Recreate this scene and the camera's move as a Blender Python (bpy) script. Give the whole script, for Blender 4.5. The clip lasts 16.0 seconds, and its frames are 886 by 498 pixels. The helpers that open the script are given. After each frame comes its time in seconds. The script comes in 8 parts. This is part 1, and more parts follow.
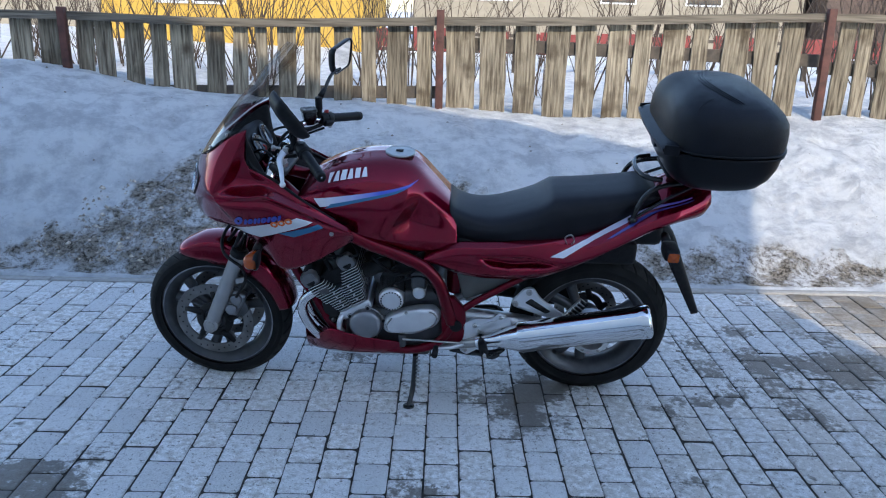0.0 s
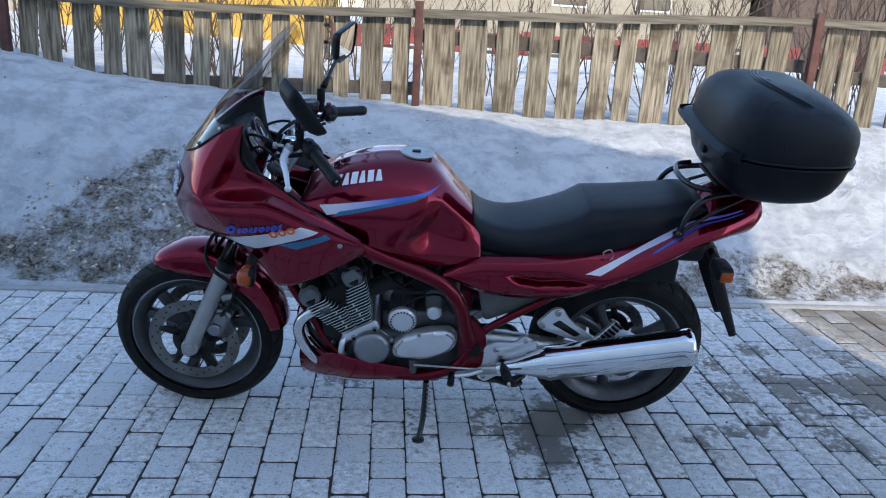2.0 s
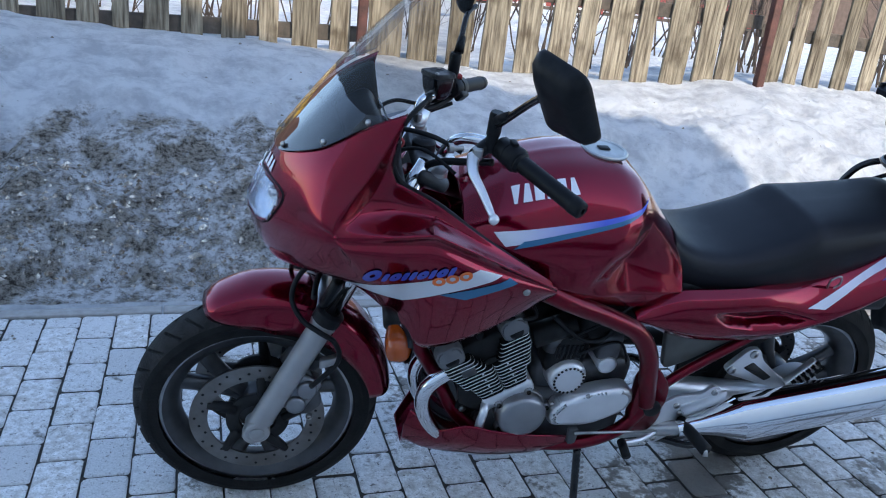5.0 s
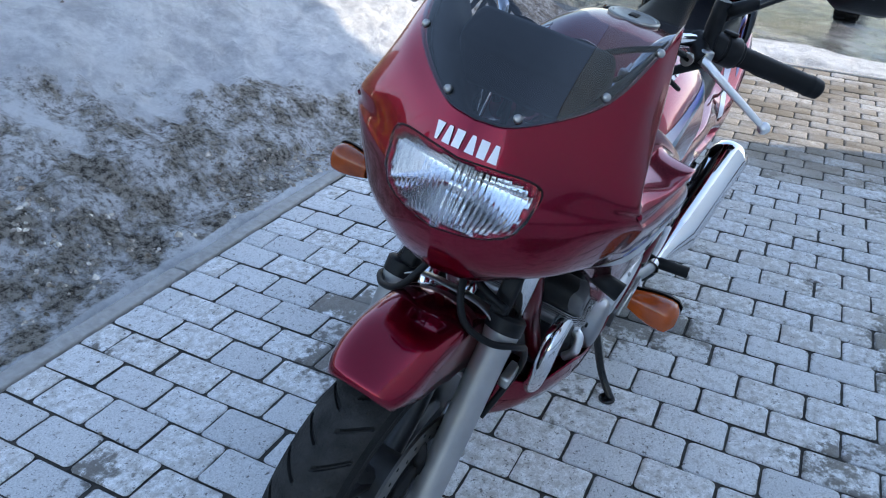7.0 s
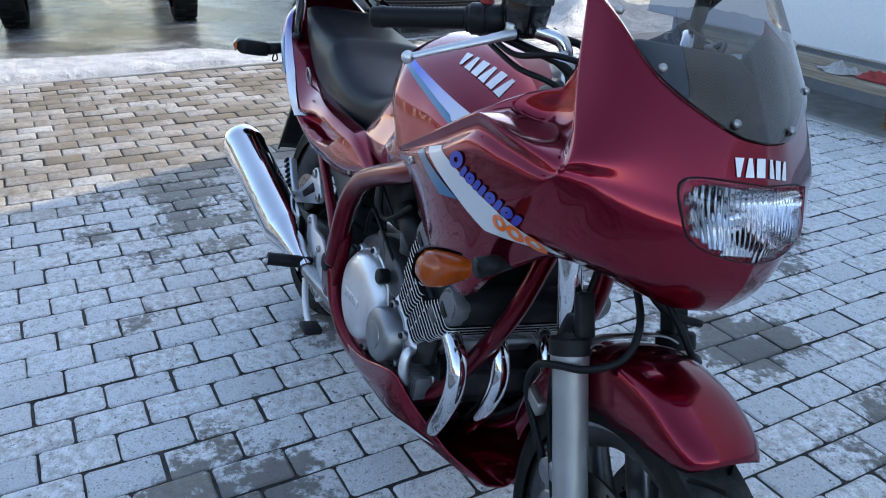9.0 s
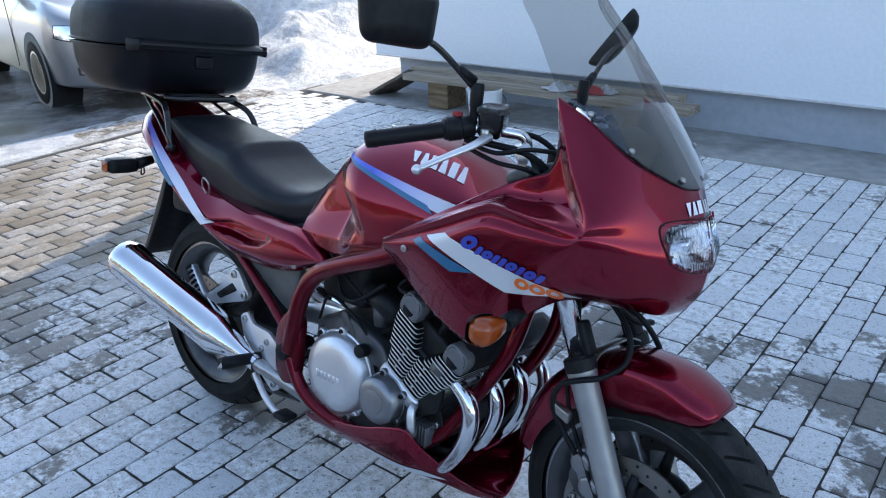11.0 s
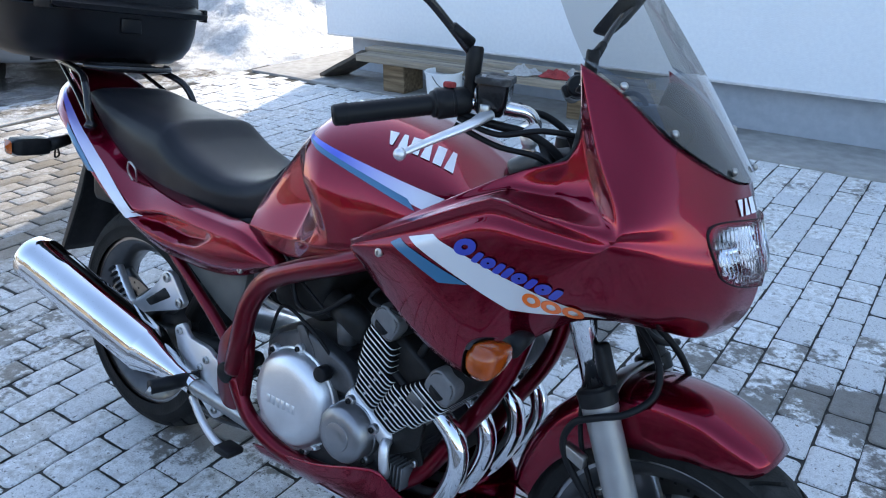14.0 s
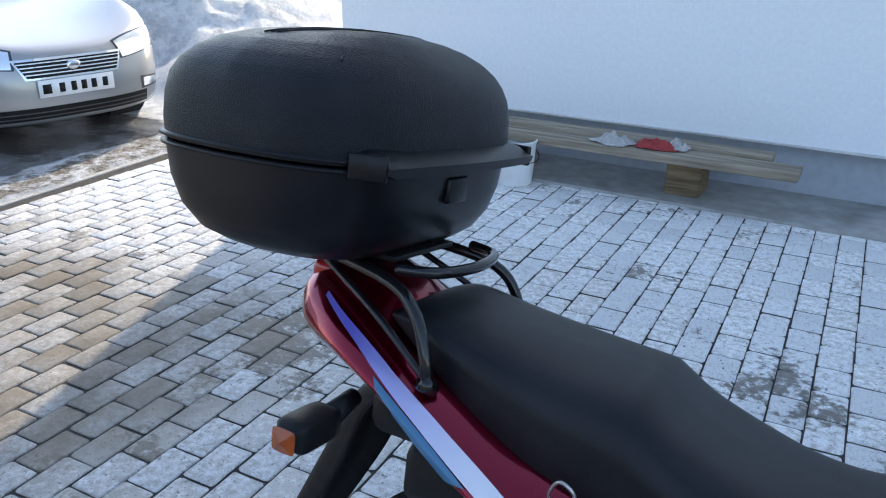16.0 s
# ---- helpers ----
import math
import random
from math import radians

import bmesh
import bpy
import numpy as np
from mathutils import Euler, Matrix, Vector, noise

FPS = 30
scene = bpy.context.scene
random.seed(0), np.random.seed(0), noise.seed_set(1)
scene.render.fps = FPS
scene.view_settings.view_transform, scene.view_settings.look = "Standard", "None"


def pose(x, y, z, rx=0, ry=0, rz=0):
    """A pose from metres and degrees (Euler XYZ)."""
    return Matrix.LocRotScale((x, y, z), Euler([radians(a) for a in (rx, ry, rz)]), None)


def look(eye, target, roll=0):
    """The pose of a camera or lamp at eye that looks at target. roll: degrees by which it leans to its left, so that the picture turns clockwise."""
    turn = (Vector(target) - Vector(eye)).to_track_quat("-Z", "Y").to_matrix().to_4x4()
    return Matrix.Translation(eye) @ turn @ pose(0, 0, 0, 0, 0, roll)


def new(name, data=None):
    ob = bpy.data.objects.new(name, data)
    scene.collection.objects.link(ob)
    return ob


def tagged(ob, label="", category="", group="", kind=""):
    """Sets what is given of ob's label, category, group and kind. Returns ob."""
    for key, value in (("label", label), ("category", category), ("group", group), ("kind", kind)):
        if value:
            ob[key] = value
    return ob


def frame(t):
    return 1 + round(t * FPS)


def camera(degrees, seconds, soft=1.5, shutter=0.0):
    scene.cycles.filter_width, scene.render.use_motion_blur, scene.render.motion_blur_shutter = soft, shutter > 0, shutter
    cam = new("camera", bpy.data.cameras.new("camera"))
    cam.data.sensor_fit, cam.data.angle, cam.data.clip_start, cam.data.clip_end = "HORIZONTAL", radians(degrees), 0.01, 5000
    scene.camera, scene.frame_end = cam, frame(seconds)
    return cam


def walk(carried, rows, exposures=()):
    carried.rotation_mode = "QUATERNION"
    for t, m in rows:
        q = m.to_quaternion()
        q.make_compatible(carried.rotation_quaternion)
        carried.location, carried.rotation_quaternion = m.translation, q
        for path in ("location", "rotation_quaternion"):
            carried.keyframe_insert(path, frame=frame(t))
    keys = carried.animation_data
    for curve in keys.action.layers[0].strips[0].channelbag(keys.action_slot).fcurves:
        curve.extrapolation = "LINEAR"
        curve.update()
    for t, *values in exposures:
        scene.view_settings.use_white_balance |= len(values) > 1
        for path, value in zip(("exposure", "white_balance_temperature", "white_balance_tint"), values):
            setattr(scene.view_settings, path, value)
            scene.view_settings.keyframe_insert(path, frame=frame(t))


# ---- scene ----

# ---- camera and its walk ----
cam = camera(59.35, 16.0, soft=1.1)
PATH = [
    (0.0, 0.2437, -3.0245, 1.4935, 72.951, -1.590, 2.167),
    (0.5, 0.2426, -3.0232, 1.4925, 73.081, -1.735, 1.935),
    (1.0, 0.2105, -3.0145, 1.4896, 73.164, -2.016, 1.216),
    (1.5, 0.0926, -2.9251, 1.4742, 73.249, -2.651, 0.125),
    (2.0, -0.0263, -2.6819, 1.4298, 73.058, -3.439, -1.773),
    (2.5, -0.2133, -2.4210, 1.4611, 72.861, -4.639, -4.252),
    (3.0, -0.4363, -2.2104, 1.4564, 72.525, -5.505, -7.857),
    (3.5, -0.4964, -2.1172, 1.4459, 71.929, -6.399, -10.086),
    (4.0, -0.5580, -2.0957, 1.4388, 71.249, -6.859, -10.408),
    (4.5, -0.6814, -2.0189, 1.4092, 70.340, -6.859, -11.533),
    (4.7, -0.7394, -1.9362, 1.3815, 70.164, -6.683, -12.059),
    (6.8, -1.5716, -0.7208, 1.3078, 62.597, -3.500, -56.184),
    (7.0, -1.6445, -0.6039, 1.3055, 61.839, -3.403, -61.878),
    (7.5, -1.7285, -0.3280, 1.3067, 61.080, -3.602, -75.823),
    (8.0, -1.6580, -0.0149, 1.3125, 61.584, -3.718, -89.464),
    (8.5, -1.5901, 0.3288, 1.3137, 63.030, -3.033, -102.983),
    (9.0, -1.4423, 0.6252, 1.2802, 64.583, -1.220, -115.672),
    (9.5, -1.3388, 0.8525, 1.3447, 65.755, 1.574, -127.826),
    (10.0, -1.3182, 1.0328, 1.4227, 66.132, 3.713, -136.414),
    (12.5, -1.2547, 1.2279, 1.4899, 66.672, 1.643, -140.415),
    (13.0, -1.2241, 1.2443, 1.4790, 66.257, 0.976, -140.641),
    (13.5, -1.1584, 1.2195, 1.4492, 65.901, 0.072, -140.522),
    (14.0, -1.0528, 0.9898, 1.3772, 65.742, 0.542, -142.823),
    (14.5, -0.8663, 0.8558, 1.3539, 64.925, 0.366, -147.499),
    (15.0, -0.4965, 0.8028, 1.3701, 64.826, -0.214, -149.513),
    (15.5, -0.0310, 0.7510, 1.3540, 65.546, -0.273, -149.635),
    (16.0, 0.3610, 0.7780, 1.4450, 67.449, -0.554, -149.790),
]
EXPOSURES = [(0.0, 1.38, 6330, 10), (2.0, 1.40, 6330, 10), (3.5, 1.58, 6330, 10), (4.7, 1.58, 6400, 10), (6.8, 1.80, 6820, 10), (7.4, 1.72, 6850, 10), (8.3, 1.63, 6900, 10), (9.3, 1.76, 6850, 10), (13.5, 1.80, 6820, 10), (14.2, 2.06, 6900, 10), (15.1, 2.20, 7500, 10), (16.0, 1.78, 7000, 10)]
SKY_STRENGTH, SUN_STRENGTH = 0.15, 1.55
walk(cam, [(t, pose(*p)) for t, *p in PATH], EXPOSURES)

# ---- world, sun, exposure ----
SUN_AZ = math.atan2(-0.93, 0.368)      # towards the sun, in the plan
SUN_EL = radians(33.0)
world = bpy.data.worlds.new("sky_world")
scene.world = world
world.use_nodes = True
wn = world.node_tree
sky = wn.nodes.new("ShaderNodeTexSky")
sky.sky_type, sky.sun_disc = "NISHITA", False
sky.sun_elevation, sky.sun_rotation = SUN_EL, radians(90) - SUN_AZ
sky.air_density, sky.dust_density, sky.ozone_density = 1.0, 0.6, 1.0
wn.links.new(sky.outputs[0], wn.nodes["Background"].inputs[0])
wn.nodes["Background"].inputs[1].default_value = SKY_STRENGTH
sun = new("sun", bpy.data.lights.new("sun", "SUN"))
sun.data.energy, sun.data.angle, sun.data.color = SUN_STRENGTH, radians(0.55), (1.0, 0.88, 0.70)
sd = Vector((math.cos(SUN_AZ) * math.cos(SUN_EL), math.sin(SUN_AZ) * math.cos(SUN_EL), math.sin(SUN_EL)))
sun.matrix_world = look(sd * 30, (0, 0, 0))

# ---- materials ----
def mat(name, col, rough=0.5, metal=0.0, coat=0.0, col2=None, scale=20.0, bump=0.0, bscale=None, detail=6.0, spec=0.5,
        coat_rough=0.03, coat_ior=1.36, contrast=(0.3, 0.7), rvar=0.0, obj_random=0.0, island=0.0, stain=None, stain_scale=1.5, stain_cut=(0.55, 0.7), stretch=None):
    """A surface with grain at two scales: col to col2 by fine noise, a stain colour by broad noise, relief by bump."""
    m = bpy.data.materials.new(name)
    m.use_nodes = True
    nt = m.node_tree
    b = nt.nodes["Principled BSDF"]
    b.inputs["Roughness"].default_value, b.inputs["Metallic"].default_value = rough, metal
    b.inputs["Specular IOR Level"].default_value = spec
    b.inputs["Coat Weight"].default_value, b.inputs["Coat Roughness"].default_value = coat, coat_rough
    b.inputs["Coat IOR"].default_value = coat_ior
    b.inputs["Base Color"].default_value = (*col, 1)
    tc = nt.nodes.new("ShaderNodeTexCoord")
    where = tc.outputs["Object"]
    if stretch is not None:
        vm = nt.nodes.new("ShaderNodeVectorMath")
        vm.operation = "MULTIPLY"
        nt.links.new(nt.nodes.new("ShaderNodeNewGeometry").outputs["Position"], vm.inputs[0])
        vm.inputs[1].default_value = stretch
        where = vm.outputs[0]
    out = None
    if col2 is not None:
        n = nt.nodes.new("ShaderNodeTexNoise")
        n.inputs["Scale"].default_value, n.inputs["Detail"].default_value = scale, detail
        nt.links.new(where, n.inputs["Vector"])
        r = nt.nodes.new("ShaderNodeValToRGB")
        r.color_ramp.elements[0].position, r.color_ramp.elements[1].position = contrast
        r.color_ramp.elements[0].color, r.color_ramp.elements[1].color = (*col, 1), (*col2, 1)
        nt.links.new(n.outputs["Fac"], r.inputs["Fac"])
        out = r.outputs["Color"]
    if stain is not None:
        n = nt.nodes.new("ShaderNodeTexNoise")
        n.inputs["Scale"].default_value, n.inputs["Detail"].default_value = stain_scale, 5.0
        g = nt.nodes.new("ShaderNodeNewGeometry")
        nt.links.new(g.outputs["Position"], n.inputs["Vector"])
        r = nt.nodes.new("ShaderNodeValToRGB")
        r.color_ramp.elements[0].position, r.color_ramp.elements[1].position = stain_cut
        r.color_ramp.elements[0].color, r.color_ramp.elements[1].color = (0, 0, 0, 1), (1, 1, 1, 1)
        nt.links.new(n.outputs["Fac"], r.inputs["Fac"])
        mx = nt.nodes.new("ShaderNodeMix")
        mx.data_type = "RGBA"
        nt.links.new(r.outputs["Color"], mx.inputs[0])
        if out:
            nt.links.new(out, mx.inputs[6])
        else:
            mx.inputs[6].default_value = (*col, 1)
        mx.inputs[7].default_value = (*stain, 1)
        out = mx.outputs[2]
    if obj_random or island:
        if obj_random:
            src = nt.nodes.new("ShaderNodeObjectInfo").outputs["Random"]
        else:
            src = nt.nodes.new("ShaderNodeNewGeometry").outputs["Random Per Island"]
        mr = nt.nodes.new("ShaderNodeMapRange")
        k = obj_random or island
        mr.inputs["To Min"].default_value, mr.inputs["To Max"].default_value = 1 - k, 1 + k
        nt.links.new(src, mr.inputs["Value"])
        hs = nt.nodes.new("ShaderNodeHueSaturation")
        nt.links.new(mr.outputs[0], hs.inputs["Value"])
        if out:
            nt.links.new(out, hs.inputs["Color"])
        else:
            hs.inputs["Color"].default_value = (*col, 1)
        out = hs.outputs["Color"]
    if out:
        nt.links.new(out, b.inputs["Base Color"])
    if rvar:
        n = nt.nodes.new("ShaderNodeTexNoise")
        n.inputs["Scale"].default_value, n.inputs["Detail"].default_value = scale * 0.4, 4.0
        nt.links.new(where, n.inputs["Vector"])
        mr = nt.nodes.new("ShaderNodeMapRange")
        mr.inputs["From Min"].default_value, mr.inputs["From Max"].default_value = 0.3, 0.7
        mr.inputs["To Min"].default_value, mr.inputs["To Max"].default_value = max(rough - rvar, 0.02), min(rough + rvar, 1)
        nt.links.new(n.outputs["Fac"], mr.inputs["Value"])
        nt.links.new(mr.outputs[0], b.inputs["Roughness"])
    if bump:
        n = nt.nodes.new("ShaderNodeTexNoise")
        n.inputs["Scale"].default_value, n.inputs["Detail"].default_value = bscale or scale, 8.0
        nt.links.new(where, n.inputs["Vector"])
        bp = nt.nodes.new("ShaderNodeBump")
        bp.inputs["Strength"].default_value, bp.inputs["Distance"].default_value = min(bump, 1.0), 0.01 * max(bump, 1.0)
        nt.links.new(n.outputs["Fac"], bp.inputs["Height"])
        nt.links.new(bp.outputs[0], b.inputs["Normal"])
    return m


def glass(name, tint, rough=0.0, weight=1.0, alpha=1.0, ior=1.45):
    m = bpy.data.materials.new(name)
    m.use_nodes = True
    b = m.node_tree.nodes["Principled BSDF"]
    b.inputs["Base Color"].default_value = (*tint, 1)
    b.inputs["Roughness"].default_value, b.inputs["IOR"].default_value = rough, ior
    b.inputs["Transmission Weight"].default_value, b.inputs["Alpha"].default_value = weight, alpha
    return m


def pane(name, tint, gloss, share=0.3):
    """A thin tinted sheet: clear through, with a gloss on top."""
    m = bpy.data.materials.new(name)
    m.use_nodes = True
    nt = m.node_tree
    tr, gl = nt.nodes.new("ShaderNodeBsdfTransparent"), nt.nodes.new("ShaderNodeBsdfGlossy")
    tr.inputs["Color"].default_value = (*tint, 1)
    gl.inputs["Color"].default_value, gl.inputs["Roughness"].default_value = (0.9, 0.9, 0.9, 1), 0.01
    fr = nt.nodes.new("ShaderNodeFresnel")
    fr.inputs["IOR"].default_value = 1.45
    mx = nt.nodes.new("ShaderNodeMixShader")
    part_gloss = nt.nodes.new("ShaderNodeMath")
    part_gloss.operation = "MULTIPLY"
    part_gloss.inputs[1].default_value = share
    nt.links.new(fr.outputs[0], part_gloss.inputs[0])
    nt.links.new(part_gloss.outputs[0], mx.inputs[0])
    nt.links.new(tr.outputs[0], mx.inputs[1])
    nt.links.new(gl.outputs[0], mx.inputs[2])
    nt.links.new(mx.outputs[0], nt.nodes["Material Output"].inputs["Surface"])
    return m


M = {}
M["red"] = mat("red_paint", (0.172, 0.0005, 0.0140), 0.19, 0.88, 1.0, (0.226, 0.0007, 0.0185), 600.0, coat_rough=0.0, spec=0.0, coat_ior=1.37)
M["frame_red"] = mat("frame_red_paint", (0.150, 0.001, 0.011), 0.28, 0.8, 0.9, (0.120, 0.001, 0.009), 40.0, coat_rough=0.02, spec=0.0, coat_ior=1.32)
M["dark_cover"] = mat("satin_grey_cover", (0.085, 0.086, 0.080), 0.45, 0, 0, (0.115, 0.116, 0.108), 20.0, bump=0.05, bscale=300.0, spec=0.35)
M["fin"] = mat("fin_alloy", (0.55, 0.55, 0.56), 0.42, 0.6, 0, (0.66, 0.66, 0.67), 30.0, bump=0.03, bscale=200.0)
M["grey_cap"] = mat("grey_painted_cap", (0.13, 0.13, 0.135), 0.5, 0.3, 0.2, (0.16, 0.16, 0.165), 40.0, bump=0.06, bscale=200.0)
M["silver_decal"] = mat("silver_decal", (0.62, 0.63, 0.66), 0.3, 0.2, 0.8)
M["blue_decal"] = mat("blue_decal", (0.035, 0.055, 0.27), 0.3, 0.1, 0.8)
M["teal_decal"] = mat("teal_decal", (0.015, 0.12, 0.24), 0.3, 0.1, 0.8)
M["fade_decal"] = mat("blue_to_silver_decal", (0.10, 0.13, 0.55), 0.3, 0.1, 0.8)
fade_nodes = M["fade_decal"].node_tree
fade_ramp, fade_axis, fade_tc = fade_nodes.nodes.new("ShaderNodeMapRange"), fade_nodes.nodes.new("ShaderNodeSeparateXYZ"), fade_nodes.nodes.new("ShaderNodeTexCoord")
fade_mix = fade_nodes.nodes.new("ShaderNodeMix")
fade_mix.data_type = "RGBA"
fade_mix.inputs[6].default_value, fade_mix.inputs[7].default_value = (0.66, 0.66, 0.72, 1), (0.06, 0.10, 0.55, 1)
fade_ramp.inputs["From Min"].default_value, fade_ramp.inputs["From Max"].default_value = -0.27, -0.06
fade_nodes.links.new(fade_tc.outputs["Object"], fade_axis.inputs[0])
fade_nodes.links.new(fade_axis.outputs["X"], fade_ramp.inputs["Value"])
fade_nodes.links.new(fade_ramp.outputs[0], fade_mix.inputs[0])
fade_nodes.links.new(fade_mix.outputs[2], fade_nodes.nodes["Principled BSDF"].inputs["Base Color"])
M["tail_fade_decal"] = M["fade_decal"].copy()
M["tail_fade_decal"].name = "silver_to_violet_decal"
for node in M["tail_fade_decal"].node_tree.nodes:
    if node.bl_idname == "ShaderNodeMapRange":
        node.inputs["From Min"].default_value, node.inputs["From Max"].default_value = 0.72, 0.98
    if node.bl_idname == "ShaderNodeMix":
        node.inputs[7].default_value = (0.13, 0.12, 0.50, 1)
M["violet_decal"] = mat("violet_decal", (0.03, 0.05, 0.35), 0.3, 0.1, 0.8)
M["orange_decal"] = mat("orange_decal", (0.75, 0.14, 0.02), 0.35, 0.0, 0.8)
M["white_decal"] = mat("white_decal", (0.78, 0.78, 0.80), 0.35, 0.0, 0.7)
M["black_plastic"] = mat("black_plastic", (0.007, 0.007, 0.008), 0.42, 0, 0, (0.014, 0.014, 0.015), 60.0, bump=0.08, bscale=400.0, spec=0.15)
M["black_gloss"] = mat("black_gloss_metal", (0.005, 0.005, 0.006), 0.2, 0, 0.6, (0.009, 0.009, 0.010), 30.0, spec=0.28)
M["case"] = mat("textured_black_case", (0.003, 0.0035, 0.006), 0.40, 0, 0, (0.007, 0.008, 0.012), 14.0, bump=0.35, bscale=420.0, rvar=0.08, spec=0.20)
M["worn_black"] = mat("scuffed_black_plastic", (0.012, 0.012, 0.013), 0.5, 0, 0, (0.085, 0.086, 0.088), 55.0, bump=0.2, bscale=120.0, spec=0.35, contrast=(0.44, 0.68))
M["case_smooth"] = mat("black_case_base", (0.004, 0.005, 0.007), 0.30, 0, 0, (0.007, 0.007, 0.009), 8.0, bump=0.05, bscale=300.0, rvar=0.08, spec=0.19)
M["seat"] = mat("black_vinyl", (0.005, 0.0055, 0.008), 0.42, 0, 0, (0.011, 0.011, 0.014), 10.0, bump=0.12, bscale=420.0, rvar=0.06, spec=0.24)
M["rubber"] = mat("tyre_rubber", (0.006, 0.006, 0.006), 0.7, 0, 0, (0.014, 0.0135, 0.013), 18.0, bump=0.25, bscale=160.0, spec=0.18)
M["tread"] = mat("dusty_tread", (0.014, 0.0135, 0.013), 0.8, 0, 0, (0.036, 0.035, 0.033), 26.0, bump=0.4, bscale=180.0, spec=0.2)
M["hose"] = mat("rubber_hose", (0.006, 0.006, 0.007), 0.5, spec=0.2)
M["rim"] = mat("grey_cast_rim", (0.060, 0.060, 0.063), 0.38, 0.6, 0.3, (0.085, 0.085, 0.087), 30.0, bump=0.03, bscale=200.0)
M["lip"] = mat("polished_rim_lip", (0.36, 0.36, 0.37), 0.28, 1.0, 0, (0.24, 0.24, 0.24), 25.0)
M["alloy"] = mat("cast_alloy", (0.66, 0.66, 0.67), 0.40, 0.85, 0, (0.77, 0.77, 0.78), 14.0, bump=0.05, bscale=180.0, rvar=0.08)
M["alloy_grey"] = mat("grey_satin_alloy", (0.24, 0.24, 0.25), 0.34, 0.85, 0, (0.30, 0.30, 0.31), 14.0, bump=0.05, bscale=180.0)
M["alloy_dark"] = mat("sooty_alloy", (0.07, 0.07, 0.073), 0.5, 0.7, 0, (0.12, 0.12, 0.124), 16.0, bump=0.1, bscale=120.0)
M["fork"] = mat("grey_fork_alloy", (0.34, 0.335, 0.33), 0.42, 0.6, 0.2, (0.40, 0.39, 0.385), 18.0)
M["chrome"] = mat("chrome", (0.80, 0.80, 0.81), 0.06, 1.0, 0, (0.70, 0.70, 0.71), 6.0, rvar=0.03)
M["steel"] = mat("brushed_steel", (0.48, 0.47, 0.46), 0.32, 1.0, 0, (0.33, 0.32, 0.30), 30.0)
M["disc"] = mat("brake_disc_steel", (0.26, 0.25, 0.24), 0.34, 1.0, 0, (0.17, 0.155, 0.14), 20.0)
M["black_engine"] = mat("dark_engine_parts", (0.007, 0.007, 0.0075), 0.5, 0.1, 0, (0.014, 0.0135, 0.013), 30.0, bump=0.1, bscale=90.0, spec=0.25)
M["orange_lens"] = mat("orange_lens", (0.22, 0.034, 0.003), 0.15, 0, 0.35, (0.38, 0.066, 0.005), 25.0)
M["red_lens"] = mat("red_lens", (0.35, 0.01, 0.01), 0.15, 0, 0.6)
M["screen"] = pane("smoked_screen", (0.66, 0.65, 0.63), 0.03)
M["screen_dark"] = pane("dark_screen_base", (0.30, 0.33, 0.38), 0.05, 2.0)
M["lens_glass"] = glass("headlight_glass", (0.95, 0.97, 1.0), 0.02, 1.0, 1.0, 1.3)
M["reflector"] = mat("reflector", (0.78, 0.79, 0.81), 0.11, 1.0, 0, (0.88, 0.89, 0.90), 16.0)
M["mirror"] = mat("mirror_glass", (0.9, 0.9, 0.9), 0.01, 1.0)
M["snow"] = mat("snow", (0.74, 0.76, 0.79), 0.6, 0, 0, (0.84, 0.85, 0.87), 9.0, bump=0.9, bscale=14.0, spec=0.3)
M["clod"] = mat("thawing_clods", (0.15, 0.115, 0.082), 0.9, 0, 0, (0.66, 0.60, 0.52), 30.0, bump=1.5, bscale=60.0, island=0.45, contrast=(0.38, 0.66))
M["dirt"] = mat("sandy_grit", (0.10, 0.08, 0.06), 0.95, 0, 0, (0.30, 0.26, 0.21), 30.0, bump=1.5, bscale=60.0)
M["ice"] = mat("wet_icy_asphalt", (0.10, 0.10, 0.105), 0.28, 0, 0, (0.46, 0.48, 0.51), 0.8, bump=0.25, bscale=6.0, contrast=(0.42, 0.60), rvar=0.18)


